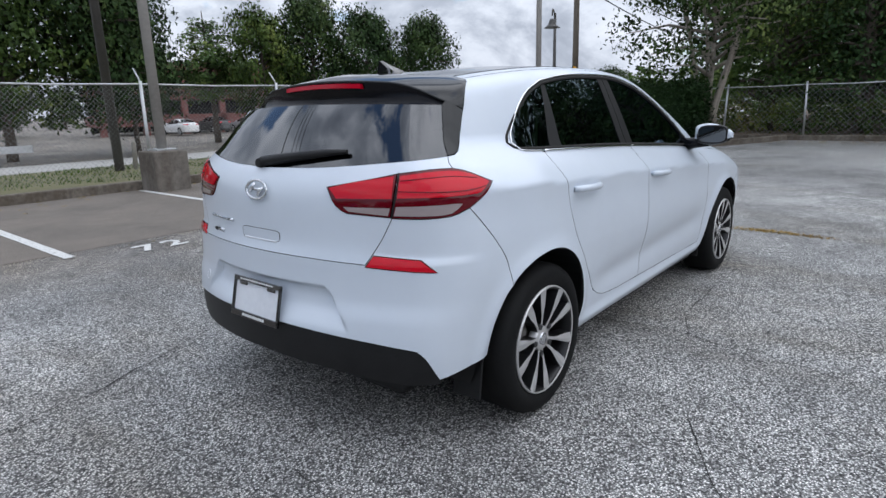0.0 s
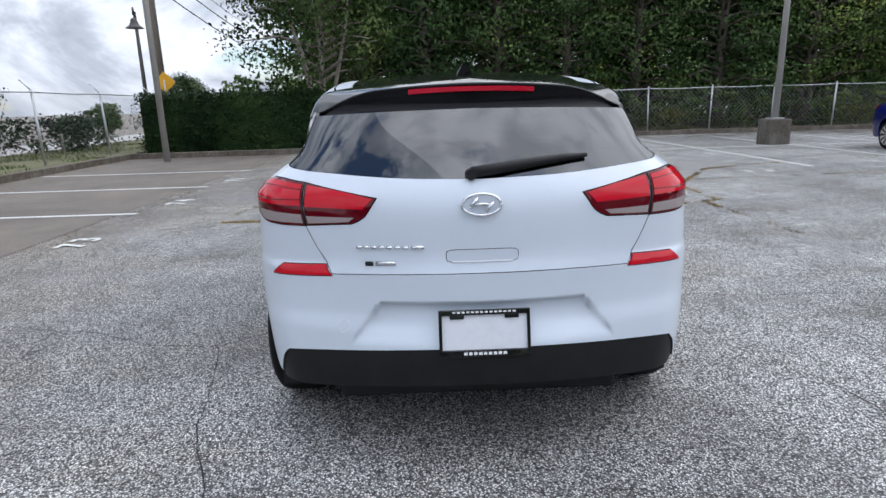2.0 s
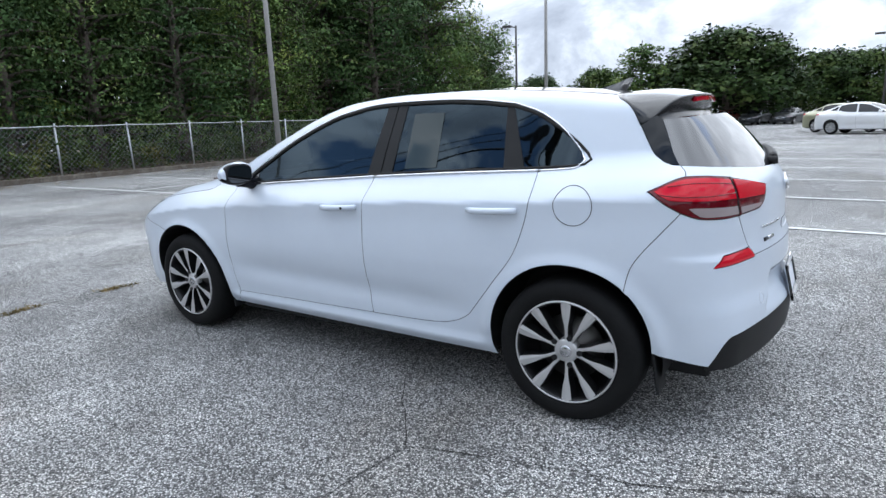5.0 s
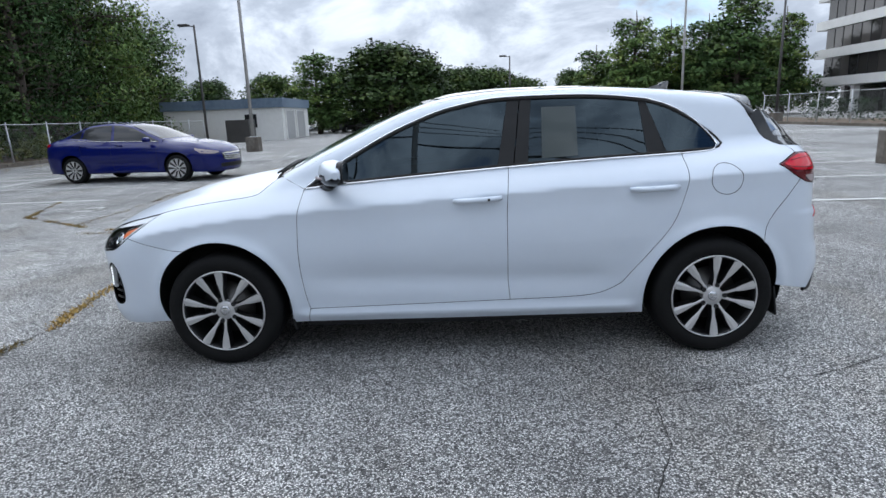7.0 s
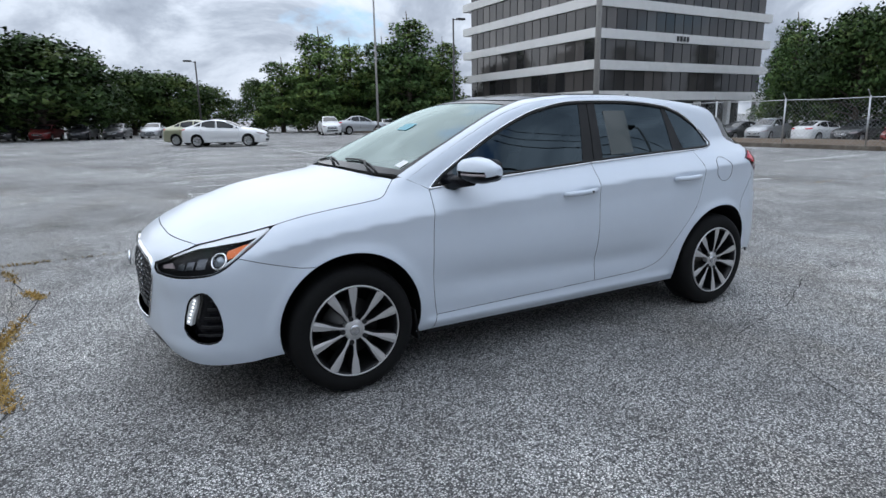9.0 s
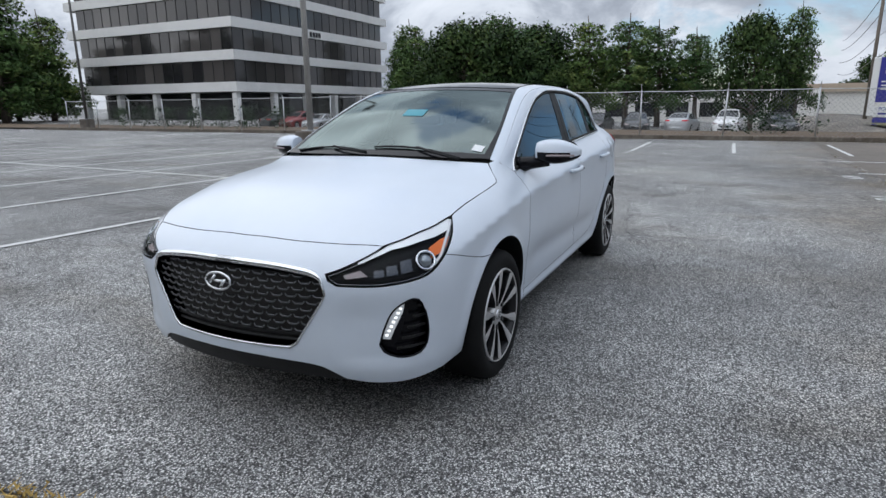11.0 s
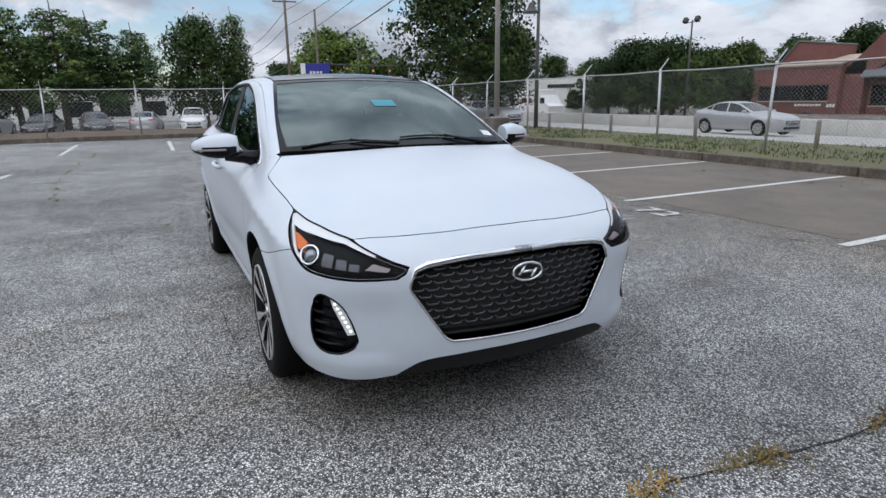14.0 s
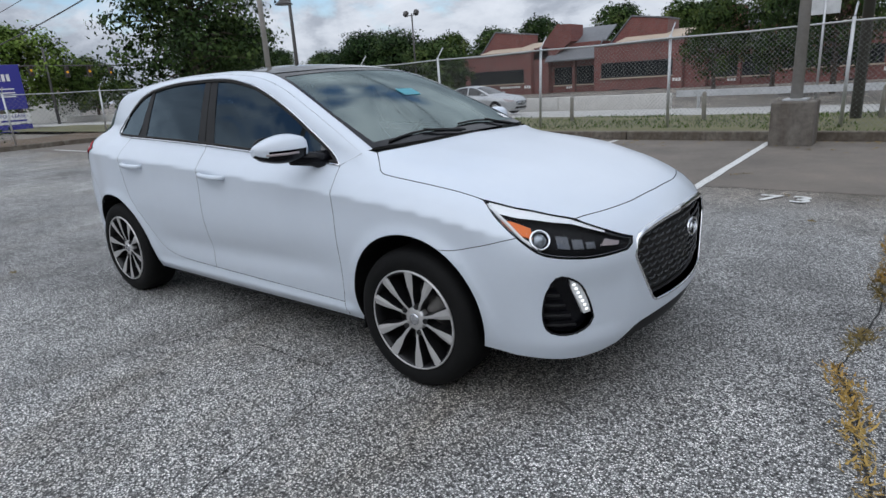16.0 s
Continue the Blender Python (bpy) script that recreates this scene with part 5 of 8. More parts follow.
class SideChart:
    """Unrolls the car's flanks and ends: along its length, and round a spine inside it."""
    end, rad = 1.2, 0.9

    def flat(self, p):
        x, y, z = p
        if abs(x) <= self.end:
            return (x, z)
        phi = math.atan2(abs(x) - self.end, y)
        return (math.copysign(self.end + self.rad * phi, x), z)

    def skin(self, uv):
        s, z = uv[:, 0], uv[:, 1]
        phi = np.maximum(0, np.abs(s) - self.end) / self.rad
        ox = np.clip(s, -self.end, self.end)
        dx, dy = np.sign(s) * np.sin(phi), np.cos(phi)
        lo, hi = np.full(len(s), 0.02), np.full(len(s), 1.7)
        for _ in range(34):
            m = (lo + hi) / 2
            inside = body(ox + m * dx, m * dy, z) < 0
            lo, hi = np.where(inside, m, lo), np.where(inside, hi, m)
        return np.stack([ox + lo * dx, lo * dy, z], 1)


class TopChart:
    """Looks straight down on the hood, the screen and the roof."""

    def flat(self, p):
        return (p[0], p[1])

    def skin(self, uv):
        x, y = uv[:, 0], uv[:, 1]
        lo, hi = np.full(len(x), 0.45), np.full(len(x), 1.7)
        for _ in range(34):
            m = (lo + hi) / 2
            inside = body(x, y, m) < 0
            lo, hi = np.where(inside, m, lo), np.where(inside, hi, m)
        return np.stack([x, y, lo], 1)


SIDE, TOP = SideChart(), TopChart()


def run(*pts, gap=0.022):
    """A smooth line through points, as a close row of points."""
    P = [np.array(p, float) for p in pts]
    if len(P) == 2:
        n = max(1, int(np.linalg.norm(P[1] - P[0]) / gap))
        return [P[0] + (P[1] - P[0]) * i / n for i in range(n + 1)]
    P = [2 * P[0] - P[1]] + P + [2 * P[-1] - P[-2]]
    out = []
    for i in range(1, len(P) - 2):
        a, b, c, d = P[i - 1:i + 3]
        n = max(1, int(np.linalg.norm(c - b) / gap))
        for k in range(n):
            t = k / n
            out.append(0.5 * (2 * b + (c - a) * t + (2 * a - 5 * b + 4 * c - d) * t * t + (3 * b - a - 3 * c + d) * t ** 3))
    out.append(P[-2])
    return out


def flip_y(line):
    return [np.array((p[0], -p[1], p[2])) for p in line]


def both_sides(line):
    """From a half outline, middle to middle, the whole outline."""
    return list(line) + flip_y(line)[::-1]


def tidy(uv):
    keep = [uv[0]]
    for q in uv[1:]:
        if np.hypot(*(q - keep[-1])) > 1.5e-3:
            keep.append(q)
    while np.hypot(*(keep[0] - keep[-1])) < 1.5e-3:
        keep.pop()
    return np.array(keep)


def area(uv):
    x, y = uv[:, 0], uv[:, 1]
    return 0.5 * np.sum(x * np.roll(y, -1) - y * np.roll(x, -1))


def inset(uv, d):
    """Moves a closed outline inwards (outwards below zero) by d."""
    if d == 0:
        return uv
    if area(uv) < 0:
        uv = uv[::-1]
    e1 = uv - np.roll(uv, 1, 0)
    e2 = np.roll(uv, -1, 0) - uv
    n1 = np.stack([-e1[:, 1], e1[:, 0]], 1) / np.linalg.norm(e1, axis=1, keepdims=True)
    n2 = np.stack([-e2[:, 1], e2[:, 0]], 1) / np.linalg.norm(e2, axis=1, keepdims=True)
    n = n1 + n2
    n /= np.maximum(0.5, np.linalg.norm(n, axis=1, keepdims=True) ** 2 / 2)
    return uv + n * d


def inside(poly, q):
    x, y = q[:, 0], q[:, 1]
    hit = np.zeros(len(q), bool)
    px, py = poly[:, 0], poly[:, 1]
    j = len(poly) - 1
    for i in range(len(poly)):
        cross = ((py[i] > y) != (py[j] > y)) & (x < (px[j] - px[i]) * (y - py[i]) / (py[j] - py[i] + 1e-12) + px[i])
        hit ^= cross
        j = i
    return hit


def skin_mesh(name, outline, chart, off=0.0, lip=0.014, holes=(), grid=0.03, gap=0.0015, mirror=False, soften=0, bend=None):
    """A sheet of the body's skin inside an outline, with its edges turned inwards."""
    from mathutils.geometry import delaunay_2d_cdt
    loops = [inset(tidy(np.array([chart.flat(p) for p in outline])), gap)]
    loops += [inset(tidy(np.array([chart.flat(p) for p in h])), -gap) for h in holes]
    lo, hi = loops[0].min(0), loops[0].max(0)
    gx, gy = np.meshgrid(np.arange(lo[0], hi[0], grid), np.arange(lo[1], hi[1], grid))
    gx = gx + 0.5 * grid * (np.arange(gx.shape[0]) % 2)[:, None]
    q = np.stack([gx.ravel(), gy.ravel()], 1)
    ok = inside(loops[0], q)
    for h in loops[1:]:
        ok &= ~inside(h, q)
    q = q[ok]
    rim = np.concatenate(loops)
    if len(q):
        dist = np.min(np.hypot(q[:, None, 0] - rim[None, :, 0], q[:, None, 1] - rim[None, :, 1]), 1)
        q = q[dist > 0.45 * grid]
    verts = [Vector(v) for v in np.concatenate([rim, q])]
    edges, start = [], 0
    for h in loops:
        edges += [(start + i, start + (i + 1) % len(h)) for i in range(len(h))]
        start += len(h)
    out = delaunay_2d_cdt(verts, edges, [], 0, 1e-7)
    uv = np.array([(v.x, v.y) for v in out[0]])
    tris = np.array([f for f in out[2] if len(f) == 3])
    mid = uv[tris].mean(1)
    ok = inside(loops[0], mid)
    for h in loops[1:]:
        ok &= ~inside(h, mid)
    tris = tris[ok]
    P = chart.skin(uv)
    N = body_normal(P)
    true = N.copy()
    if soften:
        ends = np.concatenate([tris[:, (0, 1)], tris[:, (1, 2)], tris[:, (2, 0)]])
        ends = np.concatenate([ends, ends[:, ::-1]])
        for _ in range(soften):
            total = N.copy()
            np.add.at(total, ends[:, 0], N[ends[:, 1]])
            N = total / np.linalg.norm(total, axis=1, keepdims=True)
    if bend:
        mid_x = P[:, 0].mean()
        N = N * np.array((1, bend[0], 1))
        N[:, 2] += bend[1] * (P[:, 0] - mid_x)
        N = N / np.linalg.norm(N, axis=1, keepdims=True)
    P = P + N * off
    a, b, c = P[tris[:, 0]], P[tris[:, 1]], P[tris[:, 2]]
    wrong = np.sum(np.cross(b - a, c - a) * true[tris[:, 0]], 1) < 0
    tris[wrong] = tris[wrong][:, ::-1]
    faces = [tuple(int(i) for i in t) for t in tris]
    V, M = P.tolist(), N.tolist()
    plain = len(faces)
    if lip:
        count = {}
        for t in faces:
            for i in range(3):
                k = (t[i], t[(i + 1) % 3])
                count[k] = 1
        for (i, j) in [k for k in count if (k[1], k[0]) not in count]:
            base = len(V)
            n2 = -np.cross(P[j] - P[i], N[i])
            n2 = n2 / max(1e-9, np.linalg.norm(n2)) * -1
            for k, w in ((i, 0), (j, 0), (j, lip), (i, lip)):
                V.append((P[k] - N[k] * w).tolist())
                M.append(n2.tolist())
            faces.append((base + 1, base, base + 3, base + 2))
    if mirror:
        V = [(x, -y, z) for x, y, z in V]
        M = [(x, -y, z) for x, y, z in M]
        faces = [f[::-1] for f in faces]
    me = bpy.data.meshes.new(name)
    me.from_pydata(V, [], faces)
    me.shade_smooth()
    me.normals_split_custom_set_from_vertices(M)
    for f in me.polygons[plain:]:
        f.material_index = 1
    return me


# ---- materials of vehicles ----
def make_paint(name, color, flake=0.0, coat=0.8, rough=0.22, spec=0.5):
    k = Mat(name, color, 0.4, Specular_IOR_Level=spec)
    k.b.inputs["Coat Weight"].default_value = coat
    k.b.inputs["Coat Roughness"].default_value = rough
    k.b.inputs["Metallic"].default_value = flake
    dust = k.ramp(k.noise(5, 7, 0.7), [(0.3, tuple(c * 0.965 for c in color)), (0.7, color)])
    k.color(dust)
    return k.m


def make_glass(name, tint, gloss_ior=1.5, gloss_rough=0.015, sheen=(0.95, 0.97, 1.0)):
    m = bpy.data.materials.new(name)
    m.use_nodes = True
    n, l = m.node_tree.nodes, m.node_tree.links
    n.clear()
    out, mix = n.new("ShaderNodeOutputMaterial"), n.new("ShaderNodeMixShader")
    clear, gloss, fr = n.new("ShaderNodeBsdfTransparent"), n.new("ShaderNodeBsdfGlossy"), n.new("ShaderNodeFresnel")
    clear.inputs["Color"].default_value = (*tint, 1)
    gloss.inputs["Roughness"].default_value = gloss_rough
    gloss.inputs["Color"].default_value = (*sheen, 1)
    fr.inputs["IOR"].default_value = gloss_ior
    l.new(fr.outputs["Fac"], mix.inputs["Fac"])
    l.new(clear.outputs["BSDF"], mix.inputs[1])
    l.new(gloss.outputs["BSDF"], mix.inputs[2])
    l.new(mix.outputs["Shader"], out.inputs["Surface"])
    return m


PAINT = make_paint("white_car_paint", (0.605, 0.66, 0.735))
SATIN_BLACK = Mat("satin_black_trim", (0.005, 0.005, 0.007), 0.2, Specular_IOR_Level=0.2).m
GLOSS_BLACK = Mat("gloss_black_trim", (0.008, 0.008, 0.009), 0.06, Coat_Weight=1.0).m
ROOF_GLASS = Mat("black_roof_glass", (0.006, 0.007, 0.008), 0.05, Specular_IOR_Level=0.4).m
TRIM = speckled("black_plastic_trim", (0.007, 0.007, 0.0075), (0.014, 0.014, 0.0145), 160, 0.5, 0.1, 0.002, 0.0, 0.25)
TINT = make_glass("privacy_glass", (0.035, 0.05, 0.065), 1.62, 0.012, (0.68, 0.87, 1.0))
SCREEN = make_glass("windscreen_glass", (0.15, 0.19, 0.19), 2.3, 0.06, (0.78, 0.92, 0.9))
REAR_GLASS = make_glass("rear_privacy_glass", (0.01, 0.011, 0.013), 1.85, 0.008)
CHROME = Mat("bright_chrome", (0.72, 0.73, 0.75), 0.09, 1.0).m
SATIN = Mat("satin_chrome", (0.62, 0.63, 0.65), 0.22, 1.0).m
RED_LENS = Mat("red_lamp_lens", (0.52, 0.003, 0.016), 0.07, Specular_IOR_Level=0.35).m
DEEP_RED = Mat("deep_red_lamp", (0.10, 0.001, 0.006), 0.08, Specular_IOR_Level=0.3, Coat_Weight=0.3).m
CLEAR_LENS = Mat("frosted_lamp_lens", (0.30, 0.25, 0.25), 0.12).m
LAMP_INNER = Mat("lamp_reflector", (0.26, 0.27, 0.29), 0.22, 0.8).m
AMBER = Mat("amber_reflector", (0.72, 0.15, 0.012), 0.3).m
FACET = Mat("dark_lamp_facet", (0.075, 0.08, 0.09), 0.18, 0.6).m
LAMP_COVER = make_glass("clear_lamp_cover", (0.93, 0.94, 0.95), 1.13)
LAMP_DARK = Mat("lamp_housing", (0.006, 0.006, 0.007), 0.5, Specular_IOR_Level=0.1).m
LIGHT_BAR = Mat("silver_light_bar", (0.80, 0.81, 0.82), 0.25, 0.1).m
RUBBER = speckled("tyre_rubber", (0.004, 0.004, 0.0045), (0.009, 0.009, 0.009), 60, 0.7, 0.15, 0.002, 0.0, 0.15)
ALLOY = Mat("machined_alloy", (0.56, 0.555, 0.55), 0.34, 0.6).m
POCKET = Mat("dark_wheel_paint", (0.010, 0.010, 0.011), 0.35, 0.2).m
DISC = Mat("brake_disc", (0.12, 0.115, 0.11), 0.45, 1.0).m
CABIN = speckled("cabin_dark_cloth", (0.02, 0.02, 0.021), (0.035, 0.035, 0.037), 50, 0.85, 0.1)
PLATE = speckled("blank_plate", (0.62, 0.64, 0.68), (0.72, 0.74, 0.78), 30, 0.6, 0.05)
LED = bpy.data.materials.new("lit_daytime_lamp")
LED.use_nodes = True
LED.node_tree.nodes["Principled BSDF"].inputs["Base Color"].default_value = (0.9, 0.9, 0.9, 1)
LED.node_tree.nodes["Principled BSDF"].inputs["Emission Color"].default_value = (1, 1, 0.97, 1)
LED.node_tree.nodes["Principled BSDF"].inputs["Emission Strength"].default_value = 0.45
PAPER = Mat("paper_notice", (0.72, 0.74, 0.74), 0.7).m
CYAN = Mat("cyan_sticker", (0.03, 0.27, 0.34), 0.4).m

car = thing("hatchback_car", "clean white five-door hatchback with tinted windows and black roof", "car")


def sheet(name, outline, chart, material, parent=None, label="", pair=False, **kw):
    obs = []
    for mirror in ((False, True) if pair else (False,)):
        me = skin_mesh(name, outline, chart, mirror=mirror, **kw)
        me.materials.append(material)
        me.materials.append(CRACK if material is PAINT else material)
        obs.append(part(name, me, None, parent or car, label))
    return obs if pair else obs[0]


# key lines of the body, left half
hood_front = run((2.062, 0, .79), (2.05, .28, .787), (2.02, .44, .782), (1.968, .612, .77))
lamp_top = run((1.968, .612, .77), (1.90, .665, .79), (1.833, .70, .811), (1.76, .732, .826), (1.648, .757, .85))
hood_side = run((1.648, .757, .85), (1.4, .768, .895), (1.2, .767, .918), (1.115, .757, .93), (1.07, .72, .965), (1.018, .672, 1.0))
cowl = run((1.018, .672, 1.0), (1.062, .45, 1.02), (1.087, .2, 1.03), (1.092, 0, 1.035))
screen_base = run((.985, .672, 1.02), (1.035, .45, 1.05), (1.062, .2, 1.06), (1.068, 0, 1.06))
screen_side = run((.985, .672, 1.02), (.72, .632, 1.17), (.45, .582, 1.30), (.2, .532, 1.38), (.12, .515, 1.40))
screen_top = run((.12, .515, 1.4), (.165, .3, 1.42), (.18, 0, 1.42))
roof_side = run((.12, .515, 1.4), (-.3, .512, 1.44), (-.9, .505, 1.42), (-1.3, .492, 1.38), (-1.43, .48, 1.37))
rail = run((.955, .712, 1.0), (.72, .676, 1.11), (.45, .632, 1.24), (.2, .598, 1.34), (-.1, .588, 1.40), (-.5, .588, 1.41), (-.9, .583, 1.39), (-1.25, .568, 1.37), (-1.43, .545, 1.36))
lamp_low = run((1.825, .813, .73), (1.77, .81, .768), (1.718, .794, .802), (1.68, .775, .83), (1.648, .757, .85))
lamp_under = run((2.138, .458, .685), (2.142, .472, .662), (2.135, .505, .643)) + run((2.135, .505, .643), (2.06, .645, .640), (1.985, .735, .650), (1.925, .785, .665), (1.875, .803, .692), (1.825, .813, .73))[1:]
lamp_inner = run((1.968, .612, .77), (2.03, .56, .737), (2.10, .50, .702), (2.138, .458, .685))



def arch_at(deg, hx):
    a = radians(deg)
    return (hx + (0.366 + 0.0 * abs(math.sin(a))) * math.cos(a), .86, HUB_Z + 0.386 * math.sin(a))


def arch(a0, a1, hx):
    n = max(2, int(abs(a1 - a0) / 3.2))
    return [np.array(arch_at(a0 + (a1 - a0) * i / n, hx)) for i in range(n + 1)]


seam_front = run((1.825, .813, .73), (1.774, .839, .717), (1.68, .86, .69), (1.58, .875, .665), arch_at(63, HUB_X))
door_front = run((.850, .757, .957), (.868, .82, .88), (.880, .86, .793), (.888, .87, .62), (.885, .86, .5), (.872, .84, .38), (.857, .83, .304))
door_sill = run((.857, .83, .304), (.3, .83, .314), (-.243, .83, .324))
door_mid = run((-.243, .83, .324), (-.233, .85, .45), (-.231, .87, .692), (-.234, .86, .87), (-.25, .77, 1.034))
rear_sill = run((-.243, .83, .324), (-.5, .83, .329), (-.64, .83, .336), (-.722, .83, .349), (-.79, .83, .374), (-.841, .83, .406))
rear_edge = run((-.841, .83, .406), (-.905, .85, .485), (-.976, .86, .574), (-1.087, .87, .72), (-1.145, .87, .87), (-1.165, .84, .98), (-1.158, .77, 1.068))
belt_front = run((.850, .757, .957), (.607, .76, .977), (.2, .76, 1.005), (-.25, .77, 1.034))
belt_rear = run((-.25, .77, 1.034), (-.7, .77, 1.056), (-1.158, .77, 1.073))
dlo_back = run((-1.158, .77, 1.073), (-1.27, .75, 1.080), (-1.325, .73, 1.088), (-1.352, .72, 1.115), (-1.335, .72, 1.15), (-1.29, .7, 1.20), (-1.22, .676, 1.262), (-1.12, .66, 1.322), (-1.0, .64, 1.363))
dlo_top = run((-1.0, .64, 1.363), (-.8, .62, 1.388), (-.57, .61, 1.40), (-.21, .61, 1.397), (0.0, .62, 1.367), (.16, .63, 1.325), (.40, .66, 1.226), (.655, .70, 1.089), (.78, .73, 1.012), (.850, .757, .957))
tip_up = run((-1.702, .675, 1.094), (-1.735, .71, 1.075), (-1.755, .75, 1.056)) + run((-1.755, .75, 1.056), (-1.73, .772, 1.049), (-1.70, .79, 1.037))[1:]
tail_top_front = run((-1.70, .79, 1.037), (-1.632, .826, 1.004))
tail_under = run((-1.632, .826, 1.004), (-1.70, .838, .959), (-1.758, .825, .925))
tail_bottom = run((-1.758, .825, .925), (-1.814, .789, .902), (-1.88, .718, .895), (-1.927, .617, .895))
tail_split = run((-1.927, .617, .895), (-1.905, .618, .97), (-1.884, .618, 1.044))
tail_top_in = run((-1.884, .618, 1.044), (-1.82, .70, 1.055), (-1.755, .75, 1.056))
tail_top_back = tail_top_in + run((-1.755, .75, 1.056), (-1.73, .772, 1.049), (-1.70, .79, 1.037))[1:]
seam_rear = run((-1.758, .825, .925), (-1.70, .855, .85), (-1.631, .871, .766), (-1.59, .875, .70), (-1.567, .88, .609))
fin_top = run((-1.43, .545, 1.36), (-1.475, .595, 1.345), (-1.52, .63, 1.31), (-1.558, .652, 1.252))
fin_low = run((-1.558, .652, 1.252), (-1.60, .675, 1.18), (-1.628, .685, 1.132), (-1.652, .687, 1.108), (-1.675, .685, 1.097), (-1.702, .675, 1.094))
fin_front = fin_top + fin_low[1:]
glass_side = run((-1.702, .675, 1.094), (-1.690, .662, 1.148), (-1.662, .637, 1.22), (-1.625, .598, 1.272))
glass_low = run((-1.987, 0, 1.052), (-1.95, .30, 1.060), (-1.85, .56, 1.080), (-1.702, .675, 1.094))
glass_high = run((-1.625, .598, 1.272), (-1.72, .3, 1.283), (-1.765, 0, 1.288))
gate_upper = run((-1.702, .675, 1.094), (-1.735, .71, 1.075), (-1.755, .75, 1.056)) + tail_top_in[::-1][1:]
gate_side = run((-1.927, .617, .895), (-1.945, .58, .82), (-1.965, .553, .77), (-1.982, .528, .73))
gate_low = run((-1.982, .528, .73), (-2.04, .28, .735), (-2.066, 0, .737))
valance_top = run((-1.872, .762, .316), (-1.90, .75, .368), (-1.92, .737, .408), (-1.938, .715, .434), (-1.995, .60, .45), (-2.055, .394, .463), (-2.086, .2, .471), (-2.10, 0, .474))

# lines that two views share are laid exactly on the skin
def settle(line):
    return [np.array(p) for p in TOP.skin(np.array([TOP.flat(q) for q in line]))]


hood_front, lamp_top, hood_side, cowl = settle(hood_front), settle(lamp_top), settle(hood_side), settle(cowl)
screen_side, screen_base, rail = settle(screen_side), settle(screen_base), settle(rail)
fin_front[0] = rail[-1]

# skin panels
hood = sheet("hood", both_sides(hood_front + lamp_top[1:] + hood_side[1:] + cowl[1:]), TOP, PAINT, grid=0.035, soften=6)
arch_meet = arch(195, 63, HUB_X)
fender_line = (door_front + run((.857, .83, .304), (.875, .81, .22))[1:] + arch_meet + seam_front[::-1][1:] + lamp_low[1:] + hood_side[1:]
               + settle(run((1.018, .672, 1.0), (.985, .685, 1.018), (.955, .712, 1.0)))[1:] + run(rail[0], (.90, .732, .985), (.850, .757, .957))[1:-1])
sheet("front_fender", fender_line, SIDE, PAINT, pair=True, grid=0.017)
doors = {}
doors["front"] = sheet("front_door", door_front + door_sill[1:] + door_mid[1:] + belt_front[::-1][1:-1], SIDE, PAINT, pair=True, grid=0.018)
doors["rear"] = sheet("rear_door", door_mid[::-1] + rear_sill[1:] + rear_edge[1:] + belt_rear[::-1][:-1], SIDE, PAINT, pair=True, grid=0.018)
side_line = (rail + fin_front[1:] + tip_up[1:] + tail_top_front[1:] + tail_under[1:] + seam_rear[1:] 
             + arch(131, -15, -HUB_X)[1:] + run((-.96, .81, .22), (-.2, .81, .218), (.875, .81, .22))[1:] + run((.875, .81, .22), (.857, .83, .304))[1:]
             + door_sill[1:] + rear_sill[1:] + rear_edge[1:] + dlo_back[1:] + dlo_top[1:])
sheet("side_frame", side_line, SIDE, PAINT, pair=True, gap=0.0015, grid=0.02)
sheet("roof_rail", rail + run((-1.43, .545, 1.36), (-1.43, .48, 1.37))[1:] + roof_side[::-1][1:] + screen_side[::-1][1:], TOP, PAINT, pair=True, gap=-0.001, lip=0)
sheet("roof_panel", both_sides(run((.165, 0, 1.4), (.15, .3, 1.4), (.105, .508, 1.4)) + run((.105, .508, 1.4), (-.2, .505, 1.44), (-.46, .505, 1.44))[1:] + run((-.46, .505, 1.44), (-.46, 0, 1.44))[1:]),
      TOP, ROOF_GLASS, label="black glass panoramic roof", off=0.002, grid=0.05, soften=8)
sheet("roof_panel", both_sides(run((-.467, 0, 1.44), (-.467, .505, 1.44)) + run((-.467, .505, 1.44), (-.9, .50, 1.42), (-1.3, .487, 1.38), (-1.40, .478, 1.37))[1:] + run((-1.40, .478, 1.37), (-1.42, 0, 1.39))[1:]),
      TOP, ROOF_GLASS, label="black glass panoramic roof", off=0.002, grid=0.05, soften=8)
windscreen = sheet("windscreen", both_sides(screen_base[::-1] + screen_side[1:] + screen_top[1:]), TOP, SCREEN, off=-0.002, lip=0, grid=0.05, gap=0.001, soften=60, bend=(0.7, 0.0))
windscreen.visible_shadow = False
sheet("screen_border", both_sides(screen_base[::-1] + screen_side[1:] + screen_top[1:]), TOP, SATIN_BLACK, off=0.0005, lip=0, grid=0.05, gap=0.002, soften=30,
      holes=[both_sides(run((1.015, 0, 1.06), (1.01, .2, 1.06), (.985, .42, 1.05), (.95, .625, 1.03)) + run((.95, .625, 1.03), (.70, .605, 1.17), (.45, .558, 1.3), (.20, .505, 1.37))[1:] + run((.20, .505, 1.37), (.235, .2, 1.39), (.245, 0, 1.39))[1:])])
sheet("cowl_panel", both_sides(cowl[::-1] + run((1.018, .672, 1.0), (.985, .672, 1.02))[1:] + screen_base[1:]), TOP, TRIM, off=-0.022, lip=0, gap=-0.012)

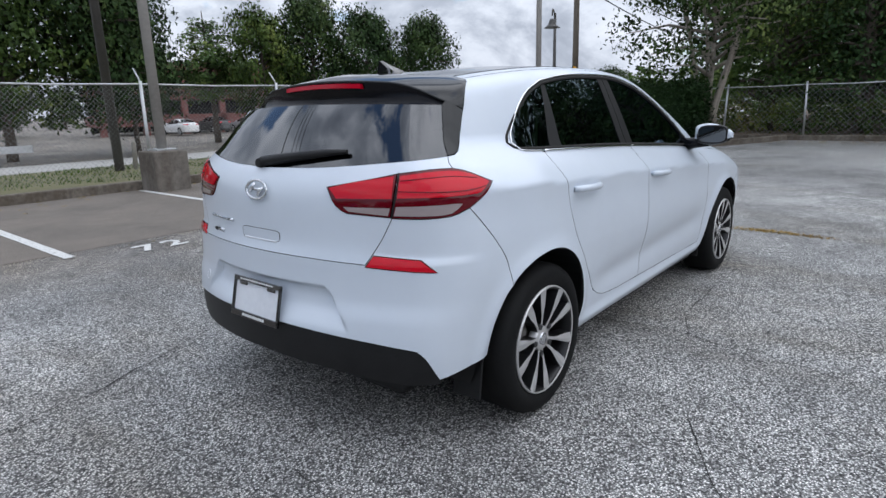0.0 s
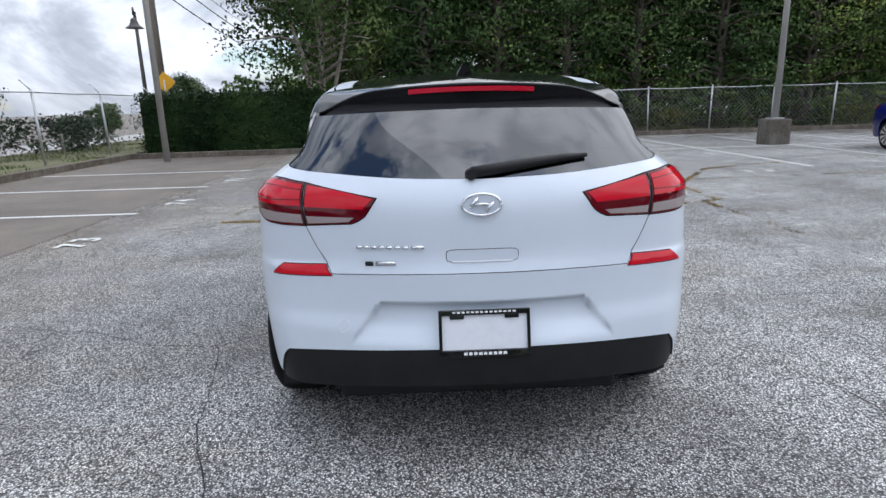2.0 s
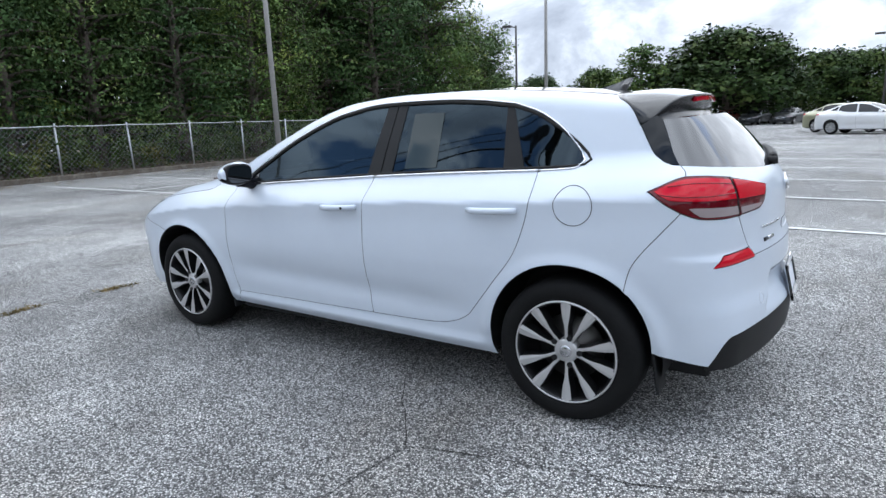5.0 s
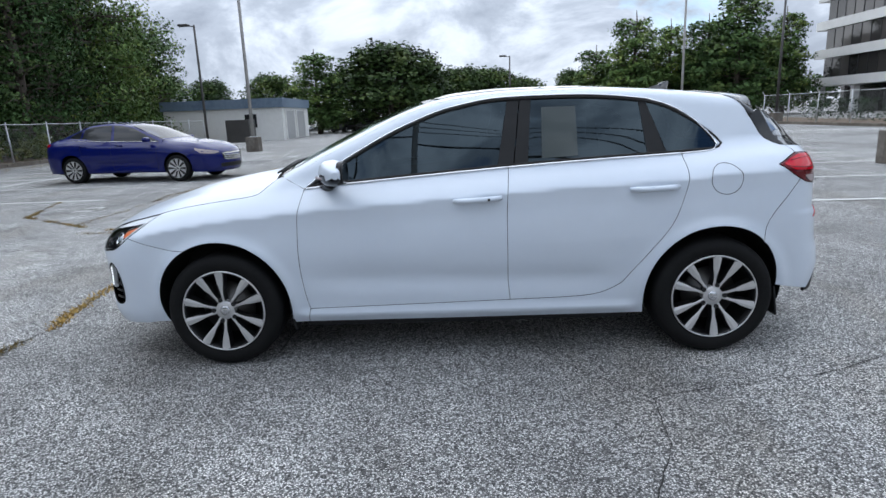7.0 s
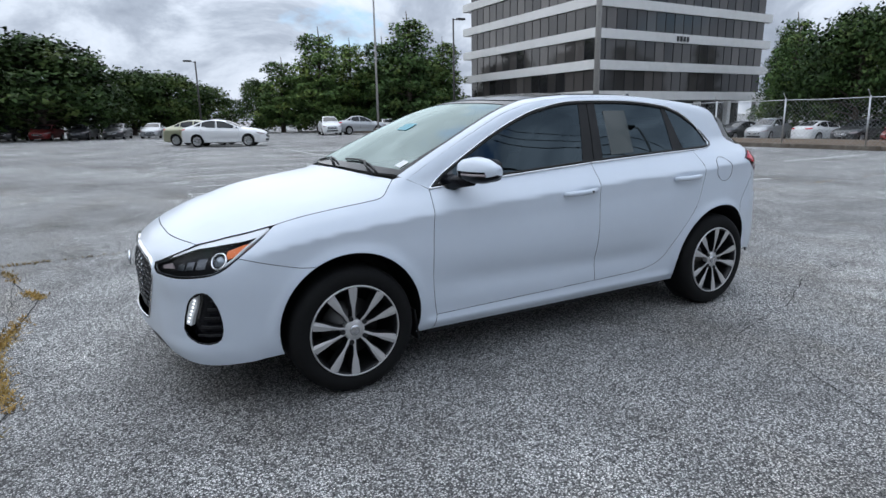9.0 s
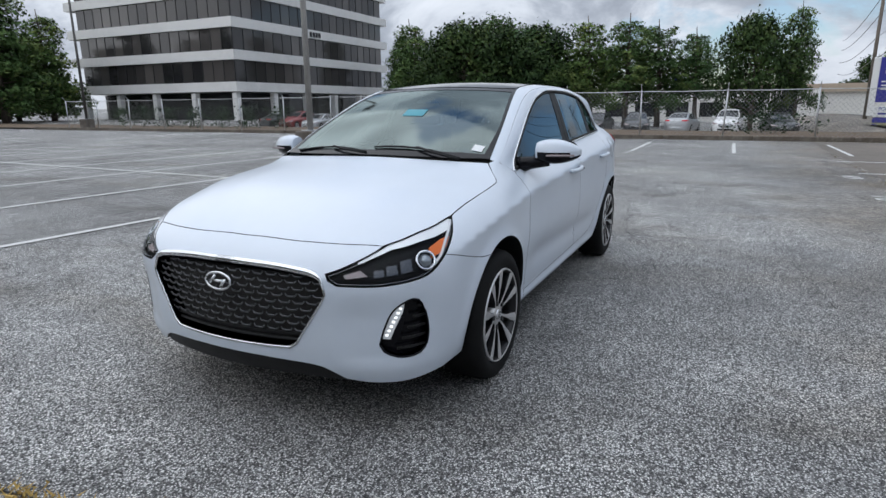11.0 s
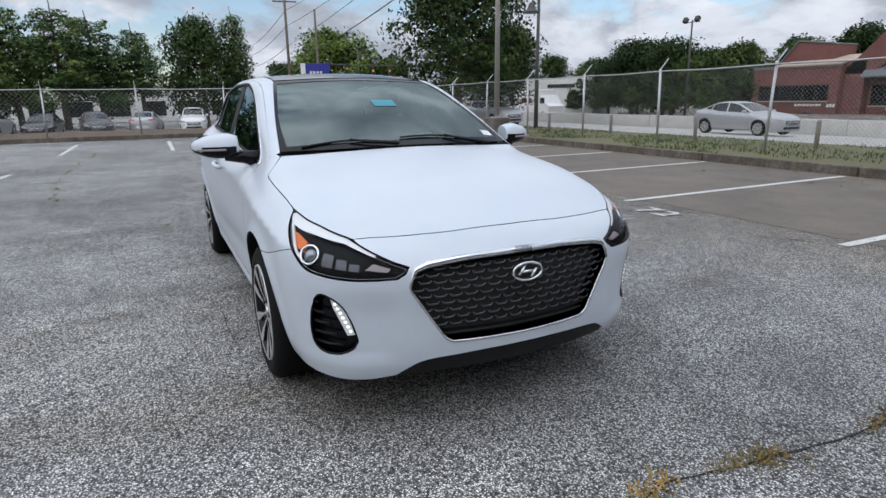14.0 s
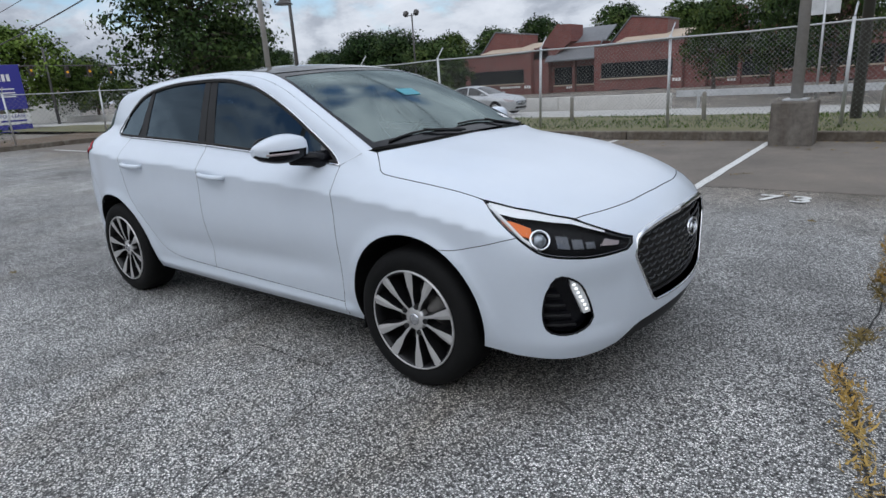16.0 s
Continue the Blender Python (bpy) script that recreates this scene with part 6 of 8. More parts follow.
# front end
grille_line = run((2.172, 0, .706), (2.165, .23, .702), (2.15, .395, .687), (2.14, .434, .668)) + run((2.14, .434, .668), (2.145, .458, .61), (2.16, .422, .54), (2.178, .332, .40))[1:] + run((2.178, .332, .40), (2.185, .305, .383), (2.2, 0, .378))[1:]
fog_line = run((2.063, .645, .40), (2.055, .66, .46), (2.035, .69, .535), (2.0, .735, .575), (1.965, .765, .575), (1.935, .783, .52), (1.92, .788, .43), (1.93, .775, .365), (1.965, .745, .342), (2.02, .70, .345), (2.055, .66, .37), (2.063, .645, .40))[:-1]
lip_edge = run((1.81, .80, .238), (1.95, .705, .226), (2.05, .60, .232), (2.112, .515, .250)) + run((2.112, .515, .250), (2.135, .47, .282), (2.158, .40, .312), (2.195, .2, .327), (2.21, 0, .331))[1:]
front_arch = arch(-10, 63, HUB_X)
half = hood_front + lamp_inner[1:] + lamp_under[1:] + seam_front[1:] + front_arch[::-1][1:] + run(arch_at(-10, HUB_X), (1.75, .82, .245), (1.81, .80, .236))[1:] + lip_edge[1:]
bumper = sheet("front_bumper", both_sides(half), SIDE, PAINT, holes=[both_sides(grille_line), fog_line, flip_y(fog_line)], grid=0.028)
lip_mid = run((2.112, .515, .250), (2.135, .47, .282), (2.158, .40, .312), (2.195, .2, .327), (2.21, 0, .331))
low = run((2.112, .515, .236), (2.13, .45, .240), (2.16, .28, .250), (2.188, 0, .255))
sheet("front_lip", both_sides(lip_mid[::-1] + low), SIDE, TRIM, off=-0.012, gap=-0.006, label="black lower lip of the bumper")

# rear end
rear_arch = arch(131, 174, -HUB_X)
refl = run((-1.978, .524, .722), (-1.961, .55, .762)) + run((-1.961, .55, .762), (-1.897, .716, .755))[1:] + run((-1.897, .716, .755), (-1.872, .768, .712))[1:] + run((-1.872, .768, .712), (-1.978, .524, .722))[1:-1]
half = gate_low[::-1] + gate_side[::-1][1:] + tail_bottom[::-1][1:] + seam_rear[1:] + rear_arch[1:] + run(arch_at(174, -HUB_X), (-1.76, .82, .34), (-1.872, .762, .316))[1:] + valance_top[1:]
sheet("rear_bumper", both_sides(half), SIDE, PAINT, holes=[refl, flip_y(refl)], grid=0.0125)
low = run((-2.10, 0, .338), (-2.07, .3, .328), (-2.02, .52, .313), (-1.95, .68, .302), (-1.872, .762, .296))
sheet("rear_valance", both_sides(valance_top[::-1] + low[::-1]), SIDE, TRIM, off=-0.006, gap=-0.003, label="black plastic lower rear bumper")
lens_in = run((-1.884, .611, 1.043), (-1.925, .49, 1.02), (-1.985, .356, .994)) + run((-1.985, .356, .994), (-1.987, .40, .93), (-1.985, .45, .906))[1:] + run((-1.985, .45, .906), (-1.927, .611, .897))[1:] + run((-1.927, .611, .897), (-1.884, .611, 1.043))[1:-1]
half = glass_low + gate_upper[1:] + tail_split[::-1][1:] + gate_side[1:] + gate_low[1:]
tailgate = sheet("tailgate", both_sides(half), SIDE, PAINT, holes=[lens_in, flip_y(lens_in)], grid=0.028, soften=2)
glass_back = sheet("rear_window", both_sides(glass_low + glass_side[1:] + glass_high[1:]), SIDE, REAR_GLASS, off=-0.003, lip=0, gap=0.001, soften=24, bend=(0.8, 0.3))
glass_back.visible_shadow = False
fin_line = fin_low + glass_side[1:] + run((-1.625, .598, 1.272), (-1.605, .605, 1.288), (-1.558, .652, 1.252))[1:-1]
sheet("side_fin", fin_line, SIDE, ROOF_GLASS, pair=True, label="gloss black trim beside the rear window", soften=12, gap=0.002)

def on_skin(line, chart, off, mirror=False):
    uv = np.array([chart.flat(p) for p in line])
    P = chart.skin(uv)
    P = P + body_normal(P) * off
    return [Vector((p[0], -p[1] if mirror else p[1], p[2])) for p in P]


# tail lamps
outer = tail_top_front + tail_under[1:] + tail_bottom[1:] + tail_split[1:] + tail_top_back[1:]
strip_o = run((-1.78, .812, .943), (-1.80, .797, .945), (-1.912, .625, .937)) + run((-1.912, .625, .937), (-1.923, .622, .903))[1:] + run((-1.923, .622, .903), (-1.87, .725, .904), (-1.815, .787, .91), (-1.78, .812, .943))[1:-1]
strip_i = run((-1.91, .60, .932), (-1.982, .435, .93)) + run((-1.982, .435, .93), (-1.985, .46, .912))[1:] + run((-1.985, .46, .912), (-1.924, .60, .903))[1:] + run((-1.924, .60, .903), (-1.91, .60, .932))[1:-1]
glow_o = run((-1.652, .822, 1.003), (-1.70, .80, 1.027), (-1.752, .76, 1.045), (-1.82, .705, 1.046), (-1.886, .625, 1.035)) + run((-1.886, .625, 1.035), (-1.905, .625, .962))[1:] + run((-1.905, .625, .962), (-1.80, .795, .967), (-1.71, .832, .974), (-1.652, .822, 1.003))[1:-1]
glow_i = run((-1.89, .603, 1.034), (-1.945, .47, 1.014), (-1.98, .366, .992)) + run((-1.98, .366, .992), (-1.985, .405, .955))[1:] + run((-1.985, .405, .955), (-1.905, .603, .96))[1:] + run((-1.905, .603, .96), (-1.89, .603, 1.034))[1:-1]
for mirror in (False, True):
    lamp = outer_lamp = part("tail_lamp", skin_mesh("tail_lamp", outer, SIDE, off=0.004, mirror=mirror, gap=0.0025), DEEP_RED, car, "red and clear tail lamp")
    part("red_lens", skin_mesh("red_lens", glow_o, SIDE, off=0.007, mirror=mirror, lip=0.003), RED_LENS, lamp)
    part("clear_strip", skin_mesh("clear_strip", strip_o, SIDE, off=0.007, mirror=mirror, lip=0.003), CLEAR_LENS, lamp, "frosted reversing lens")
    lamp = part("tail_lamp", skin_mesh("tail_lamp", lens_in, SIDE, off=0.004, mirror=mirror, gap=0.0025), DEEP_RED, tailgate, "red and clear tail lamp on the tailgate")
    part("red_lens", skin_mesh("red_lens", glow_i, SIDE, off=0.007, mirror=mirror, lip=0.003), RED_LENS, lamp)
    part("clear_strip", skin_mesh("clear_strip", strip_i, SIDE, off=0.007, mirror=mirror, lip=0.003), CLEAR_LENS, lamp, "frosted reversing lens")
    for line in (((-1.665, .818, .992), (-1.73, .806, .984), (-1.81, .785, .982), (-1.90, .628, .985)), ((-1.70, .806, 1.018), (-1.77, .752, 1.028), (-1.83, .70, 1.026), (-1.89, .628, 1.018))):
        part("light_guide", tube(on_skin(run(*line), SIDE, 0.0068, mirror), 0.0018, 5), DEEP_RED, outer_lamp, "thin dark light guide")
    part("lens_seal", tube(on_skin(tail_split, SIDE, 0.003, mirror), 0.004, 6), TRIM, outer_lamp, "dark gap between the lamp halves")
    part("bumper_reflector", skin_mesh("bumper_reflector", refl, SIDE, off=0.003, mirror=mirror, gap=0.0025), RED_LENS, car, "red bumper reflector")


# ---- side windows ----
def cut(line, a, b, keep_front):
    """Keeps the part of a closed outline ahead of (or behind) the slanting line a-b, in x and z."""
    def sd(p):
        v = (b[0] - a[0]) * (p[2] - a[1]) - (b[1] - a[1]) * (p[0] - a[0])
        return -v if keep_front else v
    out = []
    for i, p in enumerate(line):
        q = line[(i + 1) % len(line)]
        u, v = sd(p), sd(q)
        if u >= 0:
            out.append(p)
        if u * v < 0:
            out.append(p + (q - p) * (u / (u - v)))
    # points along the cut, so that the edge follows the skin
    full = []
    for i, p in enumerate(out):
        q = out[(i + 1) % len(out)]
        n = max(1, int(np.linalg.norm(q - p) / 0.04))
        full += [p + (q - p) * k / n for k in range(n)]
    return full


def shrink(line, d):
    uv = inset(tidy(np.array([SIDE.flat(p) for p in line])), d)
    return [np.array((u, 0.7, v)) for u, v in uv]


dlo = shrink(belt_front + belt_rear[1:] + dlo_back[1:] + dlo_top[1:-1], 0.006)
B1, B2 = ((-.19, 1.03), (-.262, 1.40)), ((-.352, 1.03), (-.388, 1.40))
C1, C2 = ((-.985, 1.06), (-.955, 1.38)), ((-1.09, 1.07), (-.985, 1.375))
A1 = ((.69, .97), (.69, 1.09))


def between(front, back):
    line = dlo
    if front:
        line = cut(line, front[0], front[1], False)
    if back:
        line = cut(line, back[0], back[1], True)
    return line


for mirror, side in ((False, 0), (True, 1)):
    fd, rd = doors["front"][side], doors["rear"][side]
    for name, parent, a, b, mat in (("window_glass", fd, A1, B1, TINT), ("window_glass", rd, B2, C1, TINT), ("quarter_window", car, C2, None, TINT),
                                    ("pillar_trim", fd, B1, ((-.275, 1.03), (-.325, 1.40)), TRIM), ("pillar_trim", rd, ((-.279, 1.03), (-.329, 1.40)), B2, TRIM), ("pillar_trim", rd, C1, C2, TRIM), ("mirror_sail", fd, None, A1, GLOSS_BLACK)):
        line = between(a, b)
        ob = part(name, skin_mesh(name, line, SIDE, off=-0.006 if "w" in name and "glass" in name else -0.003, lip=0.0 if mat is TINT else 0.01, gap=0.0008, mirror=mirror, soften=20), mat, parent)
        if mat is TINT:
            ob.visible_shadow = False


for mirror, side in ((False, 0), (True, 1)):
    part("belt_moulding", tube(on_skin(belt_front, SIDE, 0.002, mirror), 0.0065, 6), CHROME, doors["front"][side], "chrome window moulding")
    part("belt_moulding", tube(on_skin(belt_rear, SIDE, 0.002, mirror), 0.0065, 6), CHROME, doors["rear"][side], "chrome window moulding")
    part("window_moulding", tube(on_skin(dlo_back + dlo_top[1:], SIDE, 0.001, mirror), 0.005, 6), CHROME, car, "chrome window moulding")
    seal = shrink(belt_front + belt_rear[1:] + dlo_back[1:] + dlo_top[1:-1], 0.012)
    part("window_seal", tube(on_skin(seal + seal[:1], SIDE, -0.001, mirror), 0.007, 6), CRACK, car, "black rubber window seal")

# ---- cabin and hidden structure ----
under = bmesh.new()
add_box(under, (0.0, 0, 0.21), (3.7, 1.1, 0.07), 0.02)
add_box(under, (0.0, 0, 0.21), (1.8, 1.56, 0.06), 0.02)
add_box(under, (1.42, 0, 0.48), (0.85, 0.98, 0.50), 0.05)
add_box(under, (-1.5, 0, 0.50), (0.8, 0.98, 0.52), 0.05)
add_box(under, (-1.80, 0, 0.52), (0.26, 1.0, 0.42), 0.05)
add_box(under, (1.9, 0, 0.48), (0.30, 1.15, 0.46), 0.05)
part("underbody", under, TRIM, car)
def flank(x, z):
    """Half the body's width at a place on its flank."""
    y = np.linspace(0.4, 0.95, 112)
    return float(y[body(np.full(112, x), y, np.full(112, z)) < 0].max())


for hx in (HUB_X, -HUB_X):
    for sy in (1, -1):
        bm = bmesh.new()
        rings = []
        for y in (0.50, None):
            spots = [(hx + 0.385 * math.cos(a), HUB_Z + 0.40 * math.sin(a)) for a in (radians(-12 + 204 * i / 24) for i in range(25))]
            rings.append([bm.verts.new((px, sy * (y or flank(px, pz) - 0.014), pz)) for px, pz in spots])
        for i in range(24):
            bm.faces.new((rings[0][i], rings[0][i + 1], rings[1][i + 1], rings[1][i]))
        bm.faces.new(rings[0])
        part("wheel_well", bm, TRIM, car)
part("headliner", skin_mesh("headliner", both_sides(run((.1, 0, 1.4), (.08, .45, 1.4)) + run((.08, .45, 1.4), (-1.4, .43, 1.37))[1:] + run((-1.4, .43, 1.37), (-1.4, 0, 1.37))[1:]), TOP, off=-0.05, lip=0, grid=0.1), CABIN, car)
for mirror in (False, True):
    for line in (door_front + door_sill[1:] + door_mid[1:] + belt_front[::-1][1:-1], door_mid[::-1] + rear_sill[1:] + rear_edge[1:] + belt_rear[::-1][:-1]):
        part("door_lining", skin_mesh("door_lining", line, SIDE, off=-0.07, lip=0, grid=0.08, gap=0.004, mirror=mirror), CABIN, car)


def cushion(c, s, bevel, rot=0.0):
    return box(c, s, bevel, Euler((0, radians(rot), 0)).to_quaternion())


def seat(x, y):
    s = part("seat", cushion((x, y, 0.55), (0.50, 0.5, 0.18), 0.06), CABIN, car)
    part("backrest", cushion((x - 0.30, y, 0.86), (0.15, 0.48, 0.62), 0.06, -16), CABIN, s)
    part("headrest", cushion((x - 0.42, y, 1.24), (0.09, 0.26, 0.17), 0.04, -12), CABIN, s)


# white paper coloured dark and glossy, as if seen through tinted glass
NOTICE = Mat("shaded_paper", (0.035, 0.046, 0.044), 0.06, Specular_IOR_Level=0.6).m
seat(0.12, 0.37)
seat(0.12, -0.37)
bench = part("rear_bench", cushion((-0.72, 0, 0.55), (0.5, 1.25, 0.2), 0.06), CABIN, car)
part("backrest", cushion((-1.05, 0, 0.86), (0.16, 1.25, 0.6), 0.06, -18), CABIN, bench)
for y in (0.37, 0, -0.37):
    part("headrest", cushion((-1.14, y, 1.17), (0.08, 0.24, 0.15), 0.035, -12), CABIN, bench)
dash = part("dashboard", cushion((0.78, 0, 0.84), (0.46, 1.36, 0.28), 0.09), CABIN, car)
bm = bmesh.new()
add_tube(bm, [(0.44 + 0.06 * math.sin(a), 0.37 + 0.18 * math.cos(a), 0.92 + 0.17 * math.sin(a)) for a in (2 * math.pi * i / 24 for i in range(25))], 0.016, 8, False)
add_tube(bm, [(0.44, 0.20, 0.92), (0.47, 0.37, 0.90), (0.44, 0.54, 0.92)], 0.02, 6)
part("steering_wheel", bm, CABIN, dash)
part("cabin_mirror", cushion((0.24, 0, 1.27), (0.04, 0.24, 0.065), 0.015), CABIN, car)
# lies just outside the glass; its dark colour stands in for the tint
part("window_notice", skin_mesh("window_notice", [np.array(p) for p in ((-.43, .7, 1.075), (-.62, .7, 1.082), (-.62, .7, 1.34), (-.44, .7, 1.34))], SIDE, off=-0.003, lip=0, gap=0, grid=0.1), NOTICE, doors["rear"][0], "white paper notice set over the glass, darkened as through tint")
part("screen_sticker", skin_mesh("screen_sticker", [np.array(p) for p in ((.575, .105, 1.3), (.575, -.035, 1.3), (.655, -.035, 1.3), (.655, .105, 1.3))], TOP, off=0.001, lip=0, gap=0, grid=0.05), CYAN, windscreen, "cyan sticker")
part("screen_sticker", skin_mesh("screen_sticker", [np.array(p) for p in ((.885, .545, 1.1), (.885, .605, 1.1), (.94, .605, 1.1), (.94, .545, 1.1))], TOP, off=0.001, lip=0, gap=0, grid=0.05), PAPER, windscreen, "small pale inspection sticker")

# ---- head lamps ----
lamp_line = lamp_inner + lamp_under[1:] + lamp_low[1:] + lamp_top[::-1][1:-1]


def shrink_any(line, d):
    """An outline drawn in by d on the skin, closed."""
    uv = inset(tidy(np.array([SIDE.flat(p) for p in line])), d)
    P = SIDE.skin(uv)
    return [p for p in P] + [P[0]]


for mirror in (False, True):
    sy = -1 if mirror else 1
    hl = part("head_lamp", skin_mesh("head_lamp", lamp_line, SIDE, off=-0.02, lip=-0.02, mirror=mirror, gap=0.002), LAMP_DARK, car, "clear head lamp with dark housing and amber side reflector")
    cover = part("lamp_cover", skin_mesh("lamp_cover", lamp_line, SIDE, off=-0.001, lip=0, mirror=mirror, gap=0.0015), LAMP_COVER, hl)
    cover.visible_shadow = False
    edge = lamp_inner[::-1][5:] + lamp_top[1:-1]
    bm = bmesh.new()
    prev = None
    for i, p in enumerate(edge):
        f = i / (len(edge) - 1)
        w = 0.008 + 0.020 * min(1.0, 1.4 * f) * min(1.0, 7.0 * (1 - f) + 0.4)
        rim, inn = on_skin([p + np.array((0, 0.001, -0.002)), p + np.array((0.0, 0.5 * w, -w))], SIDE, -0.004, mirror)
        cur = bm.verts.new(rim), bm.verts.new(inn)
        if prev:
            bm.faces.new((prev[0], prev[1], cur[1], cur[0]))
        prev = cur
    part("light_bar", bm, LIGHT_BAR, hl, "bright silver light bar", smooth=True)
    part("bezel", tube(on_skin(run((1.90, .79, .690), (1.85, .803, .725), (1.79, .80, .773), (1.735, .787, .806), (1.695, .77, .828), (1.668, .762, .841)), SIDE, -0.008, mirror), 0.0065, 6), LIGHT_BAR, hl, "bright silver bezel round the outer end")
    part("lamp_rim", tube(on_skin(shrink_any(lamp_line, 0.007), SIDE, -0.007, mirror), 0.002, 5), LAMP_INNER, hl)
    amber = run((1.735, .785, .793), (1.78, .77, .788), (1.840, .74, .764)) + run((1.840, .74, .764), (1.858, .76, .728))[1:] + run((1.858, .76, .728), (1.81, .80, .750), (1.77, .80, .770), (1.735, .785, .793))[1:-1]
    part("side_reflector", skin_mesh("side_reflector", amber, SIDE, off=-0.011, lip=0.008, mirror=mirror, gap=0), AMBER, hl, "amber side reflector")
    cells = run((2.065, .60, .682), (2.11, .53, .672)) + run((2.11, .53, .672), (2.115, .52, .685))[1:] + run((2.115, .52, .685), (2.07, .57, .703))[1:] + run((2.07, .57, .703), (2.065, .60, .682))[1:-1]
    part("reflector_cell", skin_mesh("reflector_cell", cells, SIDE, off=-0.012, lip=0.008, mirror=mirror, gap=0), CLEAR_LENS, hl)
    for (ax, ay, az_), (bx, by, bz), h in (((1.925, .708, .690), (1.962, .680, .684), 0.046), ((1.972, .672, .683), (2.006, .645, .679), 0.036), ((2.014, .639, .678), (2.045, .614, .675), 0.026)):
        facet = run((ax, ay, az_), (bx, by, bz)) + run((bx, by, bz), (bx, by, bz + h))[1:] + run((bx, by, bz + h), (ax, ay, az_ + h))[1:] + run((ax, ay, az_ + h), (ax, ay, az_))[1:-1]
        part("reflector_cell", skin_mesh("reflector_cell", facet, SIDE, off=-0.015, lip=0.006, mirror=mirror, gap=0), FACET, hl)
    for (px, py, pz), r in (((1.872, .742, .726), 0.031),):
        c = on_skin([np.array((px, py, pz))], SIDE, -0.034, mirror)[0]
        sk = SIDE.skin(np.array([SIDE.flat((px, py, pz))]))
        d = Vector(body_normal(sk)[0])
        d = Vector((d.x + 0.25, d.y * sy, d.z)).normalized()
        bm = bmesh.new()
        bmesh.ops.create_uvsphere(bm, u_segments=20, v_segments=12, radius=r, matrix=Matrix.Translation(c))
        ball = part("projector", bm, Mat("projector_lens", (0.30, 0.33, 0.36), 0.04, 0.6).m, hl, "projector lens", smooth=True)
        bm = bmesh.new()
        q = d.to_track_quat("Z", "Y").to_matrix().to_4x4()
        add_tube(bm, [Matrix.Translation(c + d * 0.02) @ q @ Vector((1.18 * r * math.cos(a), 1.18 * r * math.sin(a), 0)) for a in (2 * math.pi * i / 20 for i in range(21))], 0.2 * r, 6, False)
        part("bezel", bm, CHROME, ball)

# ---- grille ----
MESHMAT = Mat("gloss_dark_mesh", (0.085, 0.088, 0.094), 0.22, 0.8).m
grille = part("grille", skin_mesh("grille", both_sides(grille_line), SIDE, off=-0.055, lip=-0.05, gap=0.001), CRACK, car, "black honeycomb grille in a chrome frame")
frame_pts = on_skin(grille_line, SIDE, 0.0)
loop = frame_pts + [Vector((p.x, -p.y, p.z)) for p in frame_pts[::-1]][1:]
loop = loop[-3:-1] + loop + loop[1:3]
rad = [0.0055 + 0.0095 * max(0.0, min(1.0, (p.z - 0.655) / 0.03)) for p in loop]
part("grille_frame", tube(loop, rad, 8), CHROME, grille, "chrome grille frame")
gl = np.array([(p[1], p[2]) for p in grille_line])
gpoly = np.concatenate([gl, gl[::-1] * np.array((-1, 1))])
cell_bm = bmesh.new()
add_tube(cell_bm, [(0, -0.0195, 0.005), (0, -0.017, 0.0), (0, -0.0115, -0.0045), (0, 0.0115, -0.0045), (0, 0.017, 0.0), (0, 0.0195, 0.005)], [0.0016, 0.0028, 0.0036, 0.0036, 0.0028, 0.0016], 6)
cell_me = mesh_of("grille_cell", cell_bm)
cell_me.materials.append(MESHMAT)
row = 0
z = 0.452
while z < 0.69:
    y = -0.551 + (0.029 if row % 2 else 0.0)
    while y < 0.54:
        if inside(gpoly * np.array((0.955, 1)), np.array([(y, z)]))[0] and inside(gpoly, np.array([(y, z + 0.012)]))[0]:
            c = on_skin([np.array((2.1, y, z))], SIDE, -0.018)[0]
            ob = new("grille_cell", cell_me)
            ob.parent = grille
            ob.matrix_world = Matrix.Translation(c) @ Matrix.Rotation(-0.68 * y * 0.9 * -1, 4, "Z") @ Matrix.Diagonal((1, 1.3, 1.35, 1))
        y += 0.058
    row += 1
    z += 0.0285
for zz in (0.405, 0.43):
    w = 0.335 if zz < 0.42 else 0.36
    part("lower_bar", tube(on_skin([np.array((2.1, w * (i / 10 - 1), zz)) for i in range(21)], SIDE, -0.03), 0.007, 6), TRIM, grille)

